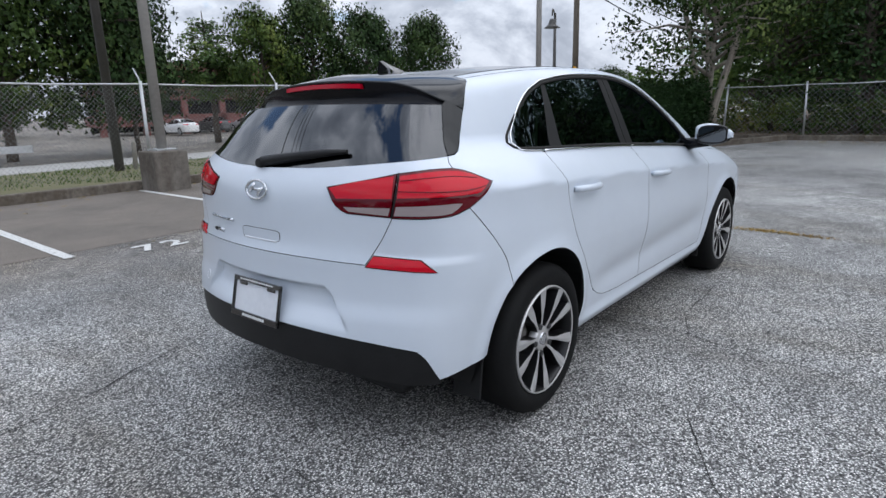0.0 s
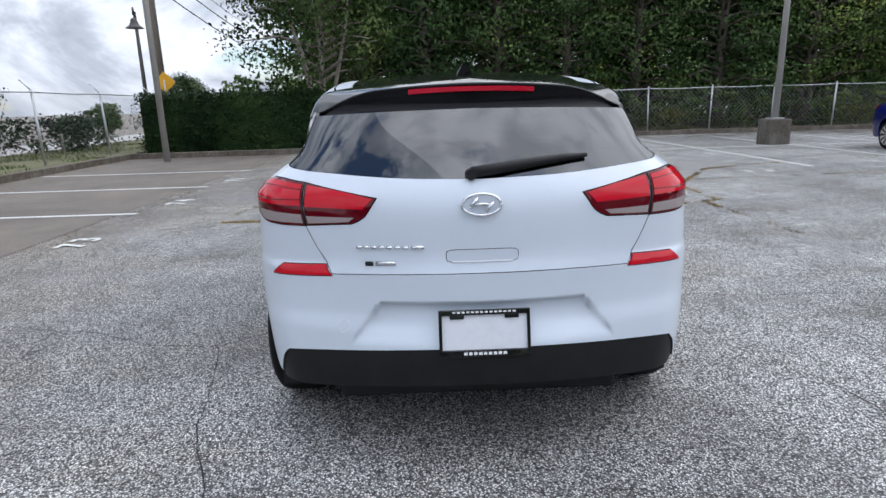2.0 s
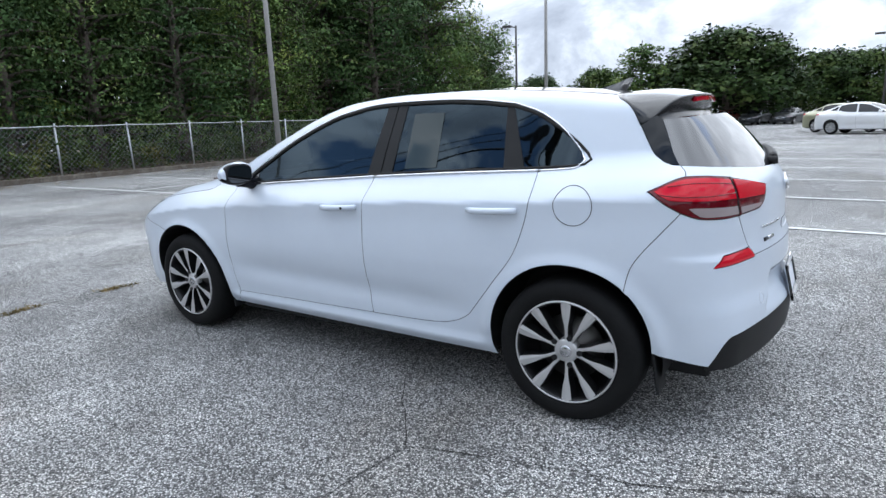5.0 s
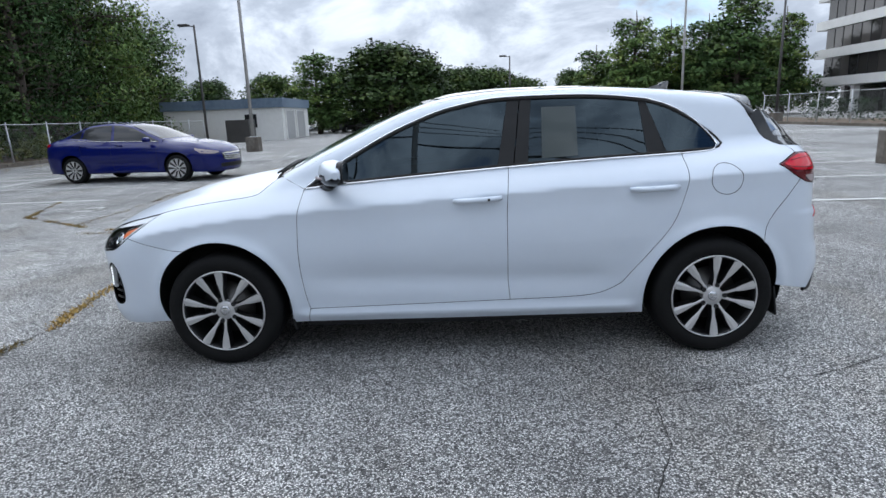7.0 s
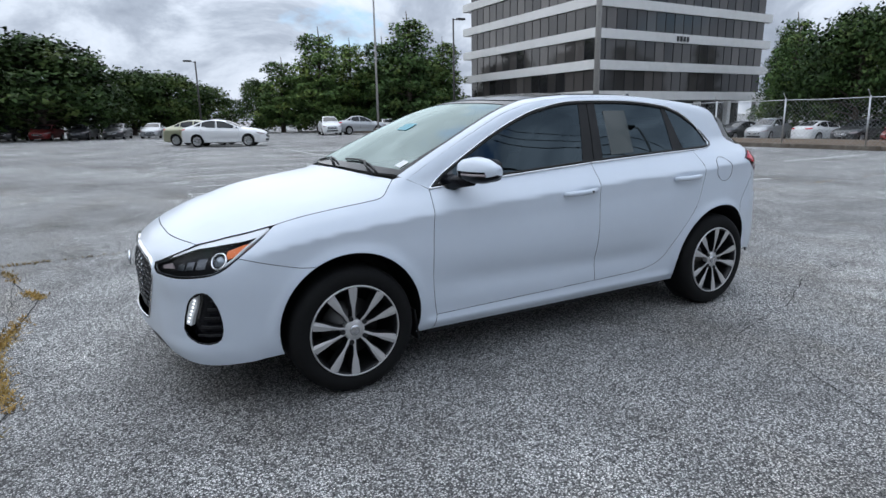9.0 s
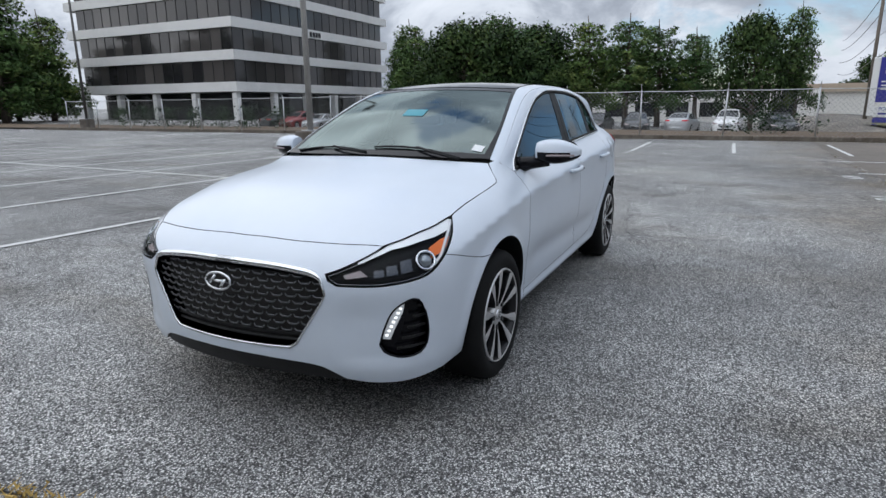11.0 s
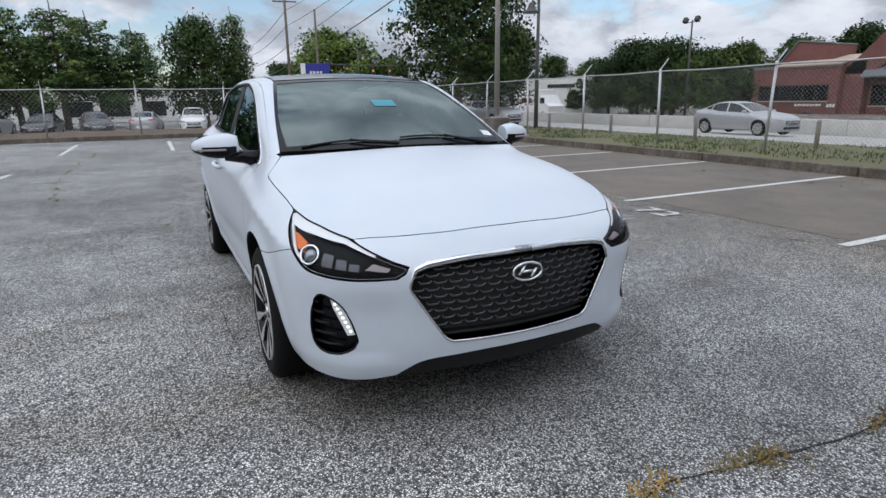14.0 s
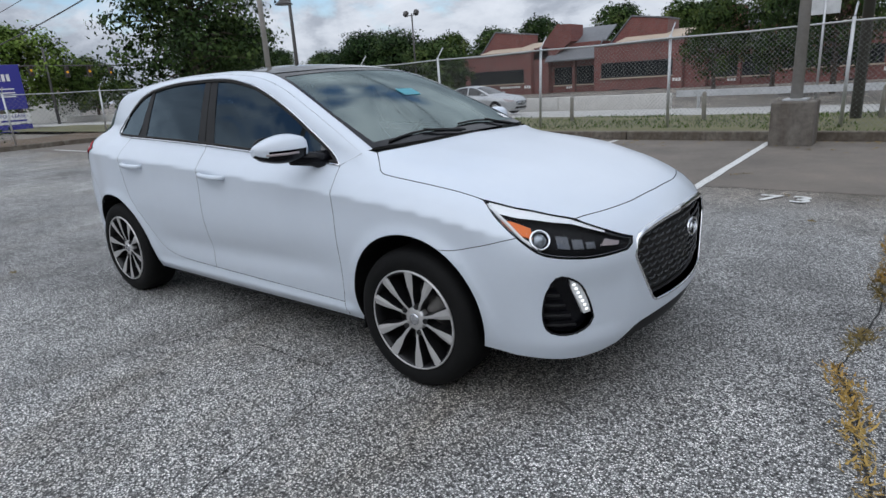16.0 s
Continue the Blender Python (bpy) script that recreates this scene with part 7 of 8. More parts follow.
# ---- fog lamp pockets ----
for mirror in (False, True):
    sy = -1 if mirror else 1
    pocket = part("fog_pocket", skin_mesh("fog_pocket", fog_line, SIDE, off=-0.035, lip=-0.034, mirror=mirror, gap=0.001), SATIN_BLACK, car, "black lower vent with a lit daytime lamp strip")
    rimline = on_skin(fog_line + fog_line[:1], SIDE, -0.002, mirror)
    part("bezel", tube(rimline, 0.0045, 6), SATIN_BLACK, pocket)
    for k in range(5):
        zz = 0.375 + 0.042 * k
        a, b = (2.02 - 0.02 * k, .70 + 0.012 * k, zz), (1.925 + 0.002 * k, .783, zz + 0.004)
        part("slat", tube(on_skin([np.array(a), np.array(((a[0] + b[0]) / 2, (a[1] + b[1]) / 2, zz)), np.array(b)], SIDE, -0.012, mirror), 0.0055, 6), TRIM, pocket)
    band = run((2.056, .655, .425), (2.05, .67, .48), (2.028, .70, .545), (2.005, .728, .562)) + run((2.005, .728, .562), (2.01, .724, .53), (2.03, .695, .46), (2.04, .68, .42))[1:] + run((2.04, .68, .42), (2.056, .655, .425))[1:-1]
    strip_ob = part("daytime_lamp", skin_mesh("daytime_lamp", band, SIDE, off=-0.004, lip=0.02, mirror=mirror, gap=0), LIGHT_BAR, pocket, "white daytime lamp strip, lit")
    for k in range(7):
        f = k / 6
        c = on_skin([np.array((2.047 - 0.033 * f, .668 + 0.045 * f, .438 + .105 * f))], SIDE, -0.005, mirror)[0]
        part("led", box(c, (0.010, 0.013, 0.010), 0.003), LED, strip_ob)

# ---- spoiler, rear wiper, aerial ----
BRAKE_RED = Mat("unlit_brake_lens", (0.42, 0.004, 0.02), 0.12, Specular_IOR_Level=0.3).m


def spoiler_edge(y):
    """Trailing edge of the spoiler: its place along the car and its height."""
    a = max(0.0, abs(y) - 0.35)
    return -1.70 + 0.31 * y * y, 1.376 - 0.12 * y * y - 1.0 * a * a


def along(points, f):
    """The place at a share f of a line of points, by its length."""
    q = np.array(points, float)
    d = np.concatenate([[0], np.cumsum(np.linalg.norm(np.diff(q, axis=0), axis=1))])
    return np.array([np.interp(f * d[-1], d, q[:, k]) for k in range(3)])


roof_z = [float(TOP.skin(np.array([(-1.40, y)]))[0][2]) for y in (0, 0.12, 0.24, 0.36, 0.47)]
shell_front = [(-1.40, y, z + 0.003) for y, z in zip((0, 0.12, 0.24, 0.36, 0.47), roof_z)] + [np.array(p) for p in on_skin(fin_top, SIDE, 0.003)]
shell_back = [(spoiler_edge(y)[0], y, spoiler_edge(y)[1]) for y in np.linspace(0, 0.56, 16)] + [np.array(p) for p in on_skin([np.array((-1.580, .625, 1.268)), fin_top[-1]], SIDE, 0.003)]
shell_foot = [np.array(p) for p in on_skin(glass_high[::-1], SIDE, -0.002)]
top, under = bmesh.new(), bmesh.new()
top_rows, under_rows = [], []
for i in range(-26, 27):
    f, sgn = abs(i) / 26, (-1 if i < 0 else 1)
    a, b = along(shell_front, f), along(shell_back, f)
    swell = 0.016 * (1 - f) + 0.003
    line = [a + np.array((0, 0, -0.02))] + [a + (b - a) * k + np.array((0, 0.5 * f, 1 - 0.5 * f)) * swell * 4 * k * (1 - k) * (1 if f < 1 else 0) for k in (0, 0.15, 0.3, 0.45, 0.6, 0.75, 0.88, 0.96, 1)]
    line.append(b + np.array((0.003, 0, -0.006)))
    top_rows.append([top.verts.new((p[0], p[1] * sgn, p[2])) for p in line])
    g = along(shell_foot, min(1, f * 1.12))
    b2 = b + np.array((0.003, 0, -0.005))
    q = g + np.array((0.09 - 0.04 * f, 0, -0.012))
    low = [b2, b2 + (q - b2) * 0.2 + np.array((0.006, 0, 0)), b2 + (q - b2) * 0.6 + np.array((0.008, 0, 0)), q, g + np.array((0.006, 0, -0.004))]
    under_rows.append([under.verts.new((p[0], p[1] * sgn, p[2])) for p in low])
for b, grid in ((top, top_rows), (under, under_rows)):
    for p, q in zip(grid, grid[1:]):
        for k in range(len(p) - 1):
            fc = b.faces.new((p[k], p[k + 1], q[k + 1], q[k]))
            fc.smooth = True
    bmesh.ops.remove_doubles(b, verts=b.verts, dist=0.0004)
    bmesh.ops.recalc_face_normals(b, faces=b.faces)
spoiler = part("spoiler", top, ROOF_GLASS, tailgate, "gloss black roof spoiler")
part("spoiler_underside", under, SATIN_BLACK, spoiler, "satin black underside")
bm = bmesh.new()
cols = []
for i in range(17):
    y = -0.24 + 0.48 * i / 16
    xe, ze = spoiler_edge(y)
    cols.append([bm.verts.new(p) for p in ((xe + 0.012, y, ze - 0.008), (xe - 0.003, y, ze - 0.011), (xe - 0.004, y, ze - 0.028), (xe + 0.014, y, ze - 0.031))])
for a, b in zip(cols, cols[1:]):
    for k in range(3):
        bm.faces.new((a[k], a[k + 1], b[k + 1], b[k]))
bm.faces.new(cols[0])
bm.faces.new(cols[-1][::-1])
bmesh.ops.recalc_face_normals(bm, faces=bm.faces)
part("brake_lamp", bm, BRAKE_RED, spoiler, "red high-level brake lamp")
arm = on_skin([np.array(p) for p in ((-2.0, 0.03, 1.066), (-2.0, -0.06, 1.076), (-1.97, -0.2, 1.092), (-1.95, -0.30, 1.102), (-1.925, -0.40, 1.108))], SIDE, 0.01)
wiper = part("rear_wiper", tube(arm, [0.02, 0.02, 0.017, 0.014, 0.008], 8), TRIM, tailgate, "black rear wiper")
part("wiper_cap", tube([(-1.965, 0.03, 1.064), (-2.005, 0.03, 1.068)], [0.022, 0.018], 14), TRIM, wiper)
bm = bmesh.new()
zr = float(TOP.skin(np.array([(-1.27, 0.0)]))[0][2])
aerial_rings = []
for x, h, hw in ((-1.16, 0.0, 0.010), (-1.18, 0.012, 0.012), (-1.23, 0.026, 0.014), (-1.275, 0.038, 0.013), (-1.305, 0.051, 0.008), (-1.322, 0.056, 0.006), (-1.338, 0.056, 0.004)):
    back = min(-1.30, x + 0.02) if h > 0.05 else x
    wide = 0.014 + 0.022 * min(1.0, (-1.16 - x) / 0.1)
    aerial_rings.append([bm.verts.new(p) for p in ((x, wide, zr - 0.004), (x, wide * 0.8, zr + 0.3 * h), (x, hw, zr + h), (x, -hw, zr + h), (x, -wide * 0.8, zr + 0.3 * h), (x, -wide, zr - 0.004))] if h < 0.05 else
                        [bm.verts.new(p) for p in ((back, wide, zr - 0.004), (back, wide * 0.8, zr + 0.024), (x, hw, zr + h), (x, -hw, zr + h), (back, -wide * 0.8, zr + 0.024), (back, -wide, zr - 0.004))])
for a, b in zip(aerial_rings, aerial_rings[1:]):
    for k in range(5):
        bm.faces.new((a[k], a[k + 1], b[k + 1], b[k]))
bm.faces.new(aerial_rings[0])
bm.faces.new(aerial_rings[-1][::-1])
bmesh.ops.recalc_face_normals(bm, faces=bm.faces)
part("aerial_fin", bm, GLOSS_BLACK, car, "black shark-fin aerial")
for k, (x0, y0, x1, y1) in enumerate(((1.03, .52, 1.0, -.02), (1.045, -.05, .99, -.56))):
    pts = [np.array((x0 + (x1 - x0) * i / 6 - 0.025 * math.sin(math.pi * i / 6), y0 + (y1 - y0) * i / 6, 1.0)) for i in range(7)]
    w = part("wiper", tube(on_skin(pts, TOP, 0.006), 0.006, 6), TRIM, car, "black windscreen wiper")
    part("wiper_arm", tube(on_skin([pts[0] + np.array((0.02, 0, 0)), pts[2] + np.array((0.02, 0, 0)), pts[3]], TOP, 0.014), 0.006, 6), TRIM, w)

# ---- door mirrors, handles ----
def oval_block(x0, x1, y, half_y, z, half_z, taper_to):
    """A flat block with a rounded outline in y and z."""
    bm = bmesh.new()
    rings = []
    for x, k in ((x0, 1.0), (x1, taper_to)):
        ring = []
        for i in range(28):
            a = 2 * math.pi * i / 28
            ca, sa = math.cos(a), math.sin(a)
            ring.append(bm.verts.new((x, y + k * half_y * math.copysign(abs(ca) ** 0.6, ca), z + k * half_z * math.copysign(abs(sa) ** 0.6, sa))))
        rings.append(ring)
    for i in range(28):
        bm.faces.new((rings[0][i], rings[0][(i + 1) % 28], rings[1][(i + 1) % 28], rings[1][i])).smooth = True
    bm.faces.new(rings[0])
    bm.faces.new(rings[1])
    bmesh.ops.recalc_face_normals(bm, faces=bm.faces)
    return bm


MIRROR = Mat("dark_mirror_glass", (0.10, 0.105, 0.11), 0.04, 1.0).m
for mirror, side in ((False, 0), (True, 1)):
    sy = -1 if mirror else 1
    bm = bmesh.new()
    nu, nv = 20, 12
    grid_pts = []
    for i in range(nu + 1):
        u = i / nu
        yy = 0.835 + 0.225 * u
        half_x = 0.088 * (1 - 0.35 * u ** 2.2) * math.sin(math.pi * min(1, 0.16 + 0.82 * u)) ** 0.4
        half_z = 0.070 * (1 - 0.25 * u ** 2) * math.sin(math.pi * min(1, 0.16 + 0.82 * u)) ** 0.4
        ring = []
        for j in range(nv):
            a = 2 * math.pi * j / nv
            ca, sa = math.cos(a), math.sin(a)
            px = 0.665 - 0.05 * u + half_x * math.copysign(abs(ca) ** 0.75, ca) * (1.0 if ca > 0 else 0.62)
            ring.append(bm.verts.new((px, sy * yy, 1.052 - 0.004 * u + half_z * math.copysign(abs(sa) ** 0.8, sa))))
        grid_pts.append(ring)
    for a, b in zip(grid_pts, grid_pts[1:]):
        for j in range(nv):
            bm.faces.new((a[j], a[(j + 1) % nv], b[(j + 1) % nv], b[j])).smooth = True
    bm.faces.new(grid_pts[0])
    bm.faces.new(grid_pts[-1])
    bmesh.ops.recalc_face_normals(bm, faces=bm.faces)
    bowl = bm.copy()
    bmesh.ops.delete(bm, geom=[f for f in bm.faces if f.calc_center_median().z < 1.036], context="FACES")
    bmesh.ops.delete(bowl, geom=[f for f in bowl.faces if f.calc_center_median().z >= 1.036], context="FACES")
    mir = part("door_mirror", bm, PAINT, doors["front"][side], "white door mirror on a black foot")
    part("mirror_bowl", bowl, SATIN_BLACK, mir, "black lower mirror shell")
    part("mirror_foot", tube([(0.73, sy * 0.73, 0.975), (0.70, sy * 0.80, 0.99), (0.675, sy * 0.90, 1.002)], [0.052, 0.036, 0.03], 10), SATIN_BLACK, mir)
    back = part("mirror_back", oval_block(0.615, 0.588, sy * 0.947, 0.092, 1.052, 0.058, 0.94), TRIM, mir)
    part("mirror_glass", oval_block(0.590, 0.5855, sy * 0.947, 0.08, 1.052, 0.048, 1.0), MIRROR, back)
    part("turn_signal", tube([(0.742, sy * 0.90, 1.035), (0.728, sy * 0.98, 1.035), (0.69, sy * 1.04, 1.035)], 0.006, 6), CLEAR_LENS, mir)
    for x0, x1, z0, z1, parent in ((0.045, -0.2, .878, .888, doors["front"][side]), (-0.865, -1.11, .906, .914, doors["rear"][side])):
        pts = [np.array((x0 + (x1 - x0) * i / 8, .86, z0 + (z1 - z0) * i / 8)) for i in range(9)]
        offs = [0.004, 0.022, 0.03, 0.032, 0.033, 0.032, 0.03, 0.022, 0.004]
        P = [on_skin([p], SIDE, o, mirror)[0] for p, o in zip(pts, offs)]
        h = part("door_handle", tube(P, [0.012, 0.015, 0.015, 0.015, 0.015, 0.015, 0.015, 0.015, 0.012], 8), PAINT, parent, smooth=True)
        c = on_skin([np.array(((x0 + x1) / 2, .86, (z0 + z1) / 2))], SIDE, 0.001, mirror)[0]
        if parent is doors["front"][side] and not mirror:
            kp = on_skin([np.array((-0.135, .86, .886))], SIDE, 0.048, mirror)[0]
            part("key_button", tube([kp - Vector((0, 0.004, 0)), kp], 0.007, 10), TRIM, h)

# ---- fuel flap, badges, plate ----
ring = [np.array((-1.352 + 0.079 * math.cos(a), .86, .944 + 0.079 * math.sin(a))) for a in (2 * math.pi * i / 40 for i in range(41))]
part("fuel_flap", tube(on_skin(ring, SIDE, 0.0003), 0.0016, 5), CRACK, car, "thin round gap of the fuel flap")


def emblem(c, normal, w, h, parent, name):
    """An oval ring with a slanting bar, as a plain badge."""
    bm = bmesh.new()
    m = Matrix.Translation(c) @ normal.to_track_quat("Z", "Y").to_matrix().to_4x4()
    pts = [m @ Vector((w * math.cos(a), h * math.sin(a), 0.006)) for a in (2 * math.pi * i / 32 for i in range(33))]
    add_tube(bm, pts, 0.0055, 6, False)
    for pa in ((-0.62, -0.28, -0.2, 0.66), (0.62, 0.28, 0.2, -0.66), (-0.4, 0.0, 0.4, 0.05)):
        add_tube(bm, [m @ Vector((pa[0] * w, pa[1] * h, 0.006)), m @ Vector(((pa[0] + pa[2]) / 2 * w, (pa[1] + pa[3]) / 2 * h, 0.009)), m @ Vector((pa[2] * w, pa[3] * h, 0.006))], 0.0065, 6)
    return part(name, bm, CHROME, parent, "oval chrome badge", smooth=True)


p = on_skin([np.array((-2.03, 0.0, .968))], SIDE, 0.004)[0]
emblem(p, Vector((-1, 0, 0.22)), 0.066, 0.036, tailgate, "badge")
p = on_skin([np.array((2.2, 0.0, .628))], SIDE, 0.006)[0]
emblem(p, Vector((1, 0, 0.1)), 0.066, 0.034, grille, "badge")
for k in range(7):
    y0 = 0.44 - 0.029 * k
    pts = on_skin([np.array((-2, y0, .826)), np.array((-2, y0 - 0.021, .826))], SIDE, 0.003)
    part("letter_bar", tube(pts, 0.0055, 6), CHROME, tailgate)
part("badge_bar", tube(on_skin([np.array((-2, .235, .827)), np.array((-2, .19, .827))], SIDE, 0.003), 0.0065, 6), CHROME, tailgate)
for y0, y1, zz, m in ((.405, .375, .768, TRIM), (.365, .29, .770, SATIN)):
    part("dealer_badge", tube(on_skin([np.array((-2, y0, zz)), np.array((-2, y1, zz))], SIDE, 0.001), 0.009, 6), m, tailgate)
slot = [np.array((-2, 0.118 * math.copysign(abs(math.cos(a)) ** 0.25, math.cos(a)), .795 + 0.022 * math.copysign(abs(math.sin(a)) ** 0.4, math.sin(a)))) for a in (2 * math.pi * i / 48 for i in range(48))]
release = part("release_panel", skin_mesh("release_panel", slot, SIDE, off=0.0015, lip=0.004, gap=0, grid=0.02), PAINT, tailgate, "raised tailgate release panel")
part("release_gap", tube(on_skin(slot + slot[:1], SIDE, 0.0005), 0.0016, 5), TRIM, release)
# added grey strip, coloured as the shadow along the panel's lower edge
part("release_shade", tube(on_skin([np.array((-2, y, .774)) for y in (0.10, 0.05, 0, -0.05, -0.10)], SIDE, 0.001), 0.004, 6), PLATE, release)
sensor = [np.array((-1.98, .47 + 0.022 * math.cos(a), .545 + 0.022 * math.sin(a))) for a in (2 * math.pi * i / 24 for i in range(25))]
part("tow_cover", tube(on_skin(sensor, SIDE, 0.0003), 0.0012, 5), PLATE, car, "round tow-eye cover in the rear bumper")
plate = part("number_plate", box((-2.090, 0, .531), (0.006, 0.30, 0.145), 0.002, Euler((0, radians(13), 0)).to_quaternion()), PLATE, car, "blank pale plate in a black dealer frame")
rot = Euler((0, radians(13), 0)).to_matrix()
for dy, dz, sy2, sz2 in ((0, .071, .318, .02), (0, -.071, .318, .026), (.153, 0, .012, .15), (-.153, 0, .012, .15)):
    c = Vector((-2.090, 0, .531)) + rot @ Vector((-0.006, dy, dz))
    part("plate_frame", box(c, (0.012, sy2, sz2), 0.003, rot.to_quaternion()), GLOSS_BLACK, plate)
for k in range(9):
    c = Vector((-2.090, 0, .531)) + rot @ Vector((-0.0125, 0.068 - 0.017 * k, -.071))
    part("text_bar", box(c, (0.002, 0.012, 0.010), 0, rot.to_quaternion()), SIGN_WHITE, plate)
for k in range(14):
    c = Vector((-2.090, 0, .531)) + rot @ Vector((-0.0125, 0.105 - 0.016 * k, .072))
    part("text_bar", box(c, (0.002, 0.010, 0.006), 0, rot.to_quaternion()), SIGN_WHITE, plate)
for sx in (1, -1):
    c = Vector((-2.090, 0, .531)) + rot @ Vector((-0.006, 0.095 * sx, .055))
    part("plate_tab", box(c, (0.006, 0.05, 0.014), 0.002, rot.to_quaternion()), GLOSS_BLACK, plate)
for hx, sy in ((HUB_X, 1), (HUB_X, -1), (-HUB_X, 1), (-HUB_X, -1)):
    part("mud_flap", box((hx - 0.36, sy * 0.745, 0.26), (0.012, 0.13, 0.17), 0.004, Euler((0, radians(8), 0)).to_quaternion()), TRIM, car)


# ---- wheels ----
def lathe(profile, sides=48):
    bm = bmesh.new()
    rings = [[bm.verts.new((r * math.cos(a), y, r * math.sin(a))) for a in (2 * math.pi * k / sides for k in range(sides))] for r, y in profile]
    for a, b in zip(rings, rings[1:]):
        for k in range(sides):
            bm.faces.new((a[k], a[(k + 1) % sides], b[(k + 1) % sides], b[k])).smooth = True
    bmesh.ops.recalc_face_normals(bm, faces=bm.faces)
    return bm


def wheel_meshes(tr, rr, spokes, twin, sides=56):
    """Meshes of one wheel whose outer face looks along +y; y = 0 is its outer face."""
    M = {}
    w = 0.215
    M["tyre"] = (lathe([(rr - 0.004, -0.012), (rr + 0.012, 0.0), (rr + 0.035, 0.004), (tr - 0.035, 0.002), (tr - 0.012, -0.012), (tr - 0.003, -0.03), (tr, -0.05), (tr, -w + 0.03), (tr - 0.012, -w + 0.008), (rr + 0.03, -w), (rr - 0.004, -w + 0.01)], sides), RUBBER)
    M["rim"] = (lathe([(rr + 0.002, -0.004), (rr - 0.008, 0.0), (rr - 0.014, -0.006), (rr - 0.018, -0.05), (rr - 0.03, -0.16), (0.05, -0.17)], sides), POCKET)
    M["rim_edge"] = (lathe([(rr + 0.002, -0.006), (rr, 0.002), (rr - 0.005, 0.003), (rr - 0.009, -0.006)], sides), ALLOY)
    M["brake_disc"] = (lathe([(0.145, -0.10), (0.145, -0.085), (0.075, -0.085), (0.07, -0.07), (0.0, -0.07)], sides // 2), DISC)
    M["hub_plate"] = (lathe([(0.055, -0.055), (0.053, -0.024), (0.047, -0.0195), (0.0, -0.019)], 20), ALLOY)
    M["hub_cap"] = (lathe([(0.027, -0.022), (0.026, -0.016), (0.022, -0.0135), (0.0, -0.0125)], 20), SATIN)
    sp, side = bmesh.new(), bmesh.new()
    for k in range(spokes):
        for s in ((-1, 1) if twin else (0,)):
            a = radians(90 + 360 / spokes * k + s * twin)
            u, v = Vector((math.cos(a), 0, math.sin(a))), Vector((-math.sin(a), 0, math.cos(a)))
            r0, r1 = 0.046, rr - 0.004
            secs = []
            for f, dep, hw in ((0, -0.0225, 0.0085), (0.25, -0.015, 0.0065), (0.42, -0.011, 0.009), (0.62, -0.007, 0.0165), (1, -0.002, 0.0235)):
                r = r0 + (r1 - r0) * f
                c = u * r + v * (s * -0.003)
                secs.append((c, hw, dep))
            top = [[sp.verts.new(c + v * hw * e + Vector((0, dep, 0))) for e in (-1, 0.25, 1)] for c, hw, dep in secs]
            for p, q in zip(top, top[1:]):
                sp.faces.new((p[0], p[1], q[1], q[0]))
                sp.faces.new((p[1], p[2], q[2], q[1]))
            for row, (c, hw, dep) in zip(top, secs):
                row[1].co.y += 0.22 * hw
            for e in (-1, 1):
                line = [(side.verts.new(c + v * hw * e + Vector((0, dep - 0.0005, 0))), side.verts.new(c + v * hw * e * 1.25 + Vector((0, dep - 0.05, 0)))) for c, hw, dep in secs]
                for p, q in zip(line, line[1:]):
                    side.faces.new((p[0], p[1], q[1], q[0]))
    for b in (sp, side):
        bmesh.ops.recalc_face_normals(b, faces=b.faces)
    M["spoke_face"] = (sp, ALLOY)
    M["spoke_body"] = (side, POCKET)
    M["wheel_nut"] = (add_tube(bmesh.new(), [(0.062, -0.035, 0), (0.062, -0.013, 0)], 0.0125, 10), POCKET)
    out = {}
    for k, (b, mat) in M.items():
        me = mesh_of(k, b)
        me.materials.append(mat)
        out[k] = me
    return out


def mount_wheel(meshes, parent, m, nuts=False):
    tyre = part("wheel", meshes["tyre"], None, parent, "black tyre on a machined alloy wheel")
    tyre.matrix_local = m
    for k, me in meshes.items():
        if k == "wheel_nut":
            for i in range(5 if nuts else 0):
                part(k, me, None, tyre).matrix_local = Matrix.Rotation(radians(54 + 72 * i), 4, "Y")
        elif k != "tyre":
            part(k, me, None, tyre)
    return tyre


WHEEL = wheel_meshes(TYRE_R, 0.226, 5, 16.5)
for hx in (HUB_X, -HUB_X):
    for sy, turn in ((1, 0), (-1, 180)):
        mount_wheel(WHEEL, car, pose(hx, sy * (0.873 if hx > 0 else 0.882), HUB_Z, 0, 13 * hx + 40 * (sy < 0), turn), True)


# ---- other vehicles: a four-door saloon of the same make of surface ----
HUB_X, HUB_Z = 1.425, 0.325
top_line = smooth_curve((2.7, 0.5), (2.45, 0.70), (2.3, 0.82), (2.0, 0.905), (1.5, 0.985), (1.15, 1.03), (0.98, 1.085), (0.3, 1.355), (-0.05, 1.435), (-0.5, 1.472), (-1.0, 1.44), (-1.5, 1.305), (-1.95, 1.14), (-2.15, 1.085), (-2.42, 1.05), (-2.6, 0.9))
belt = smooth_curve((2.4, 0.77), (1.5, 0.90), (0.9, 0.95), (-0.5, 1.0), (-1.6, 1.035), (-2.4, 1.03))
upper = smooth_curve((-0.4, 0.925), (-0.2, 0.915), (-0.13, 0.895), (-0.07, 0.855), (-0.03, 0.815), (0.0, 0.79), (0.1, 0.745), (0.2, 0.70), (0.3, 0.65), (0.37, 0.615), (0.45, 0.57), (0.6, 0.46))
lower = smooth_curve((0.05, 0.74), (0.2, 0.82), (0.30, 0.86), (0.46, 0.885), (0.66, 0.915), (0.8, 0.92), (1.5, 0.93))
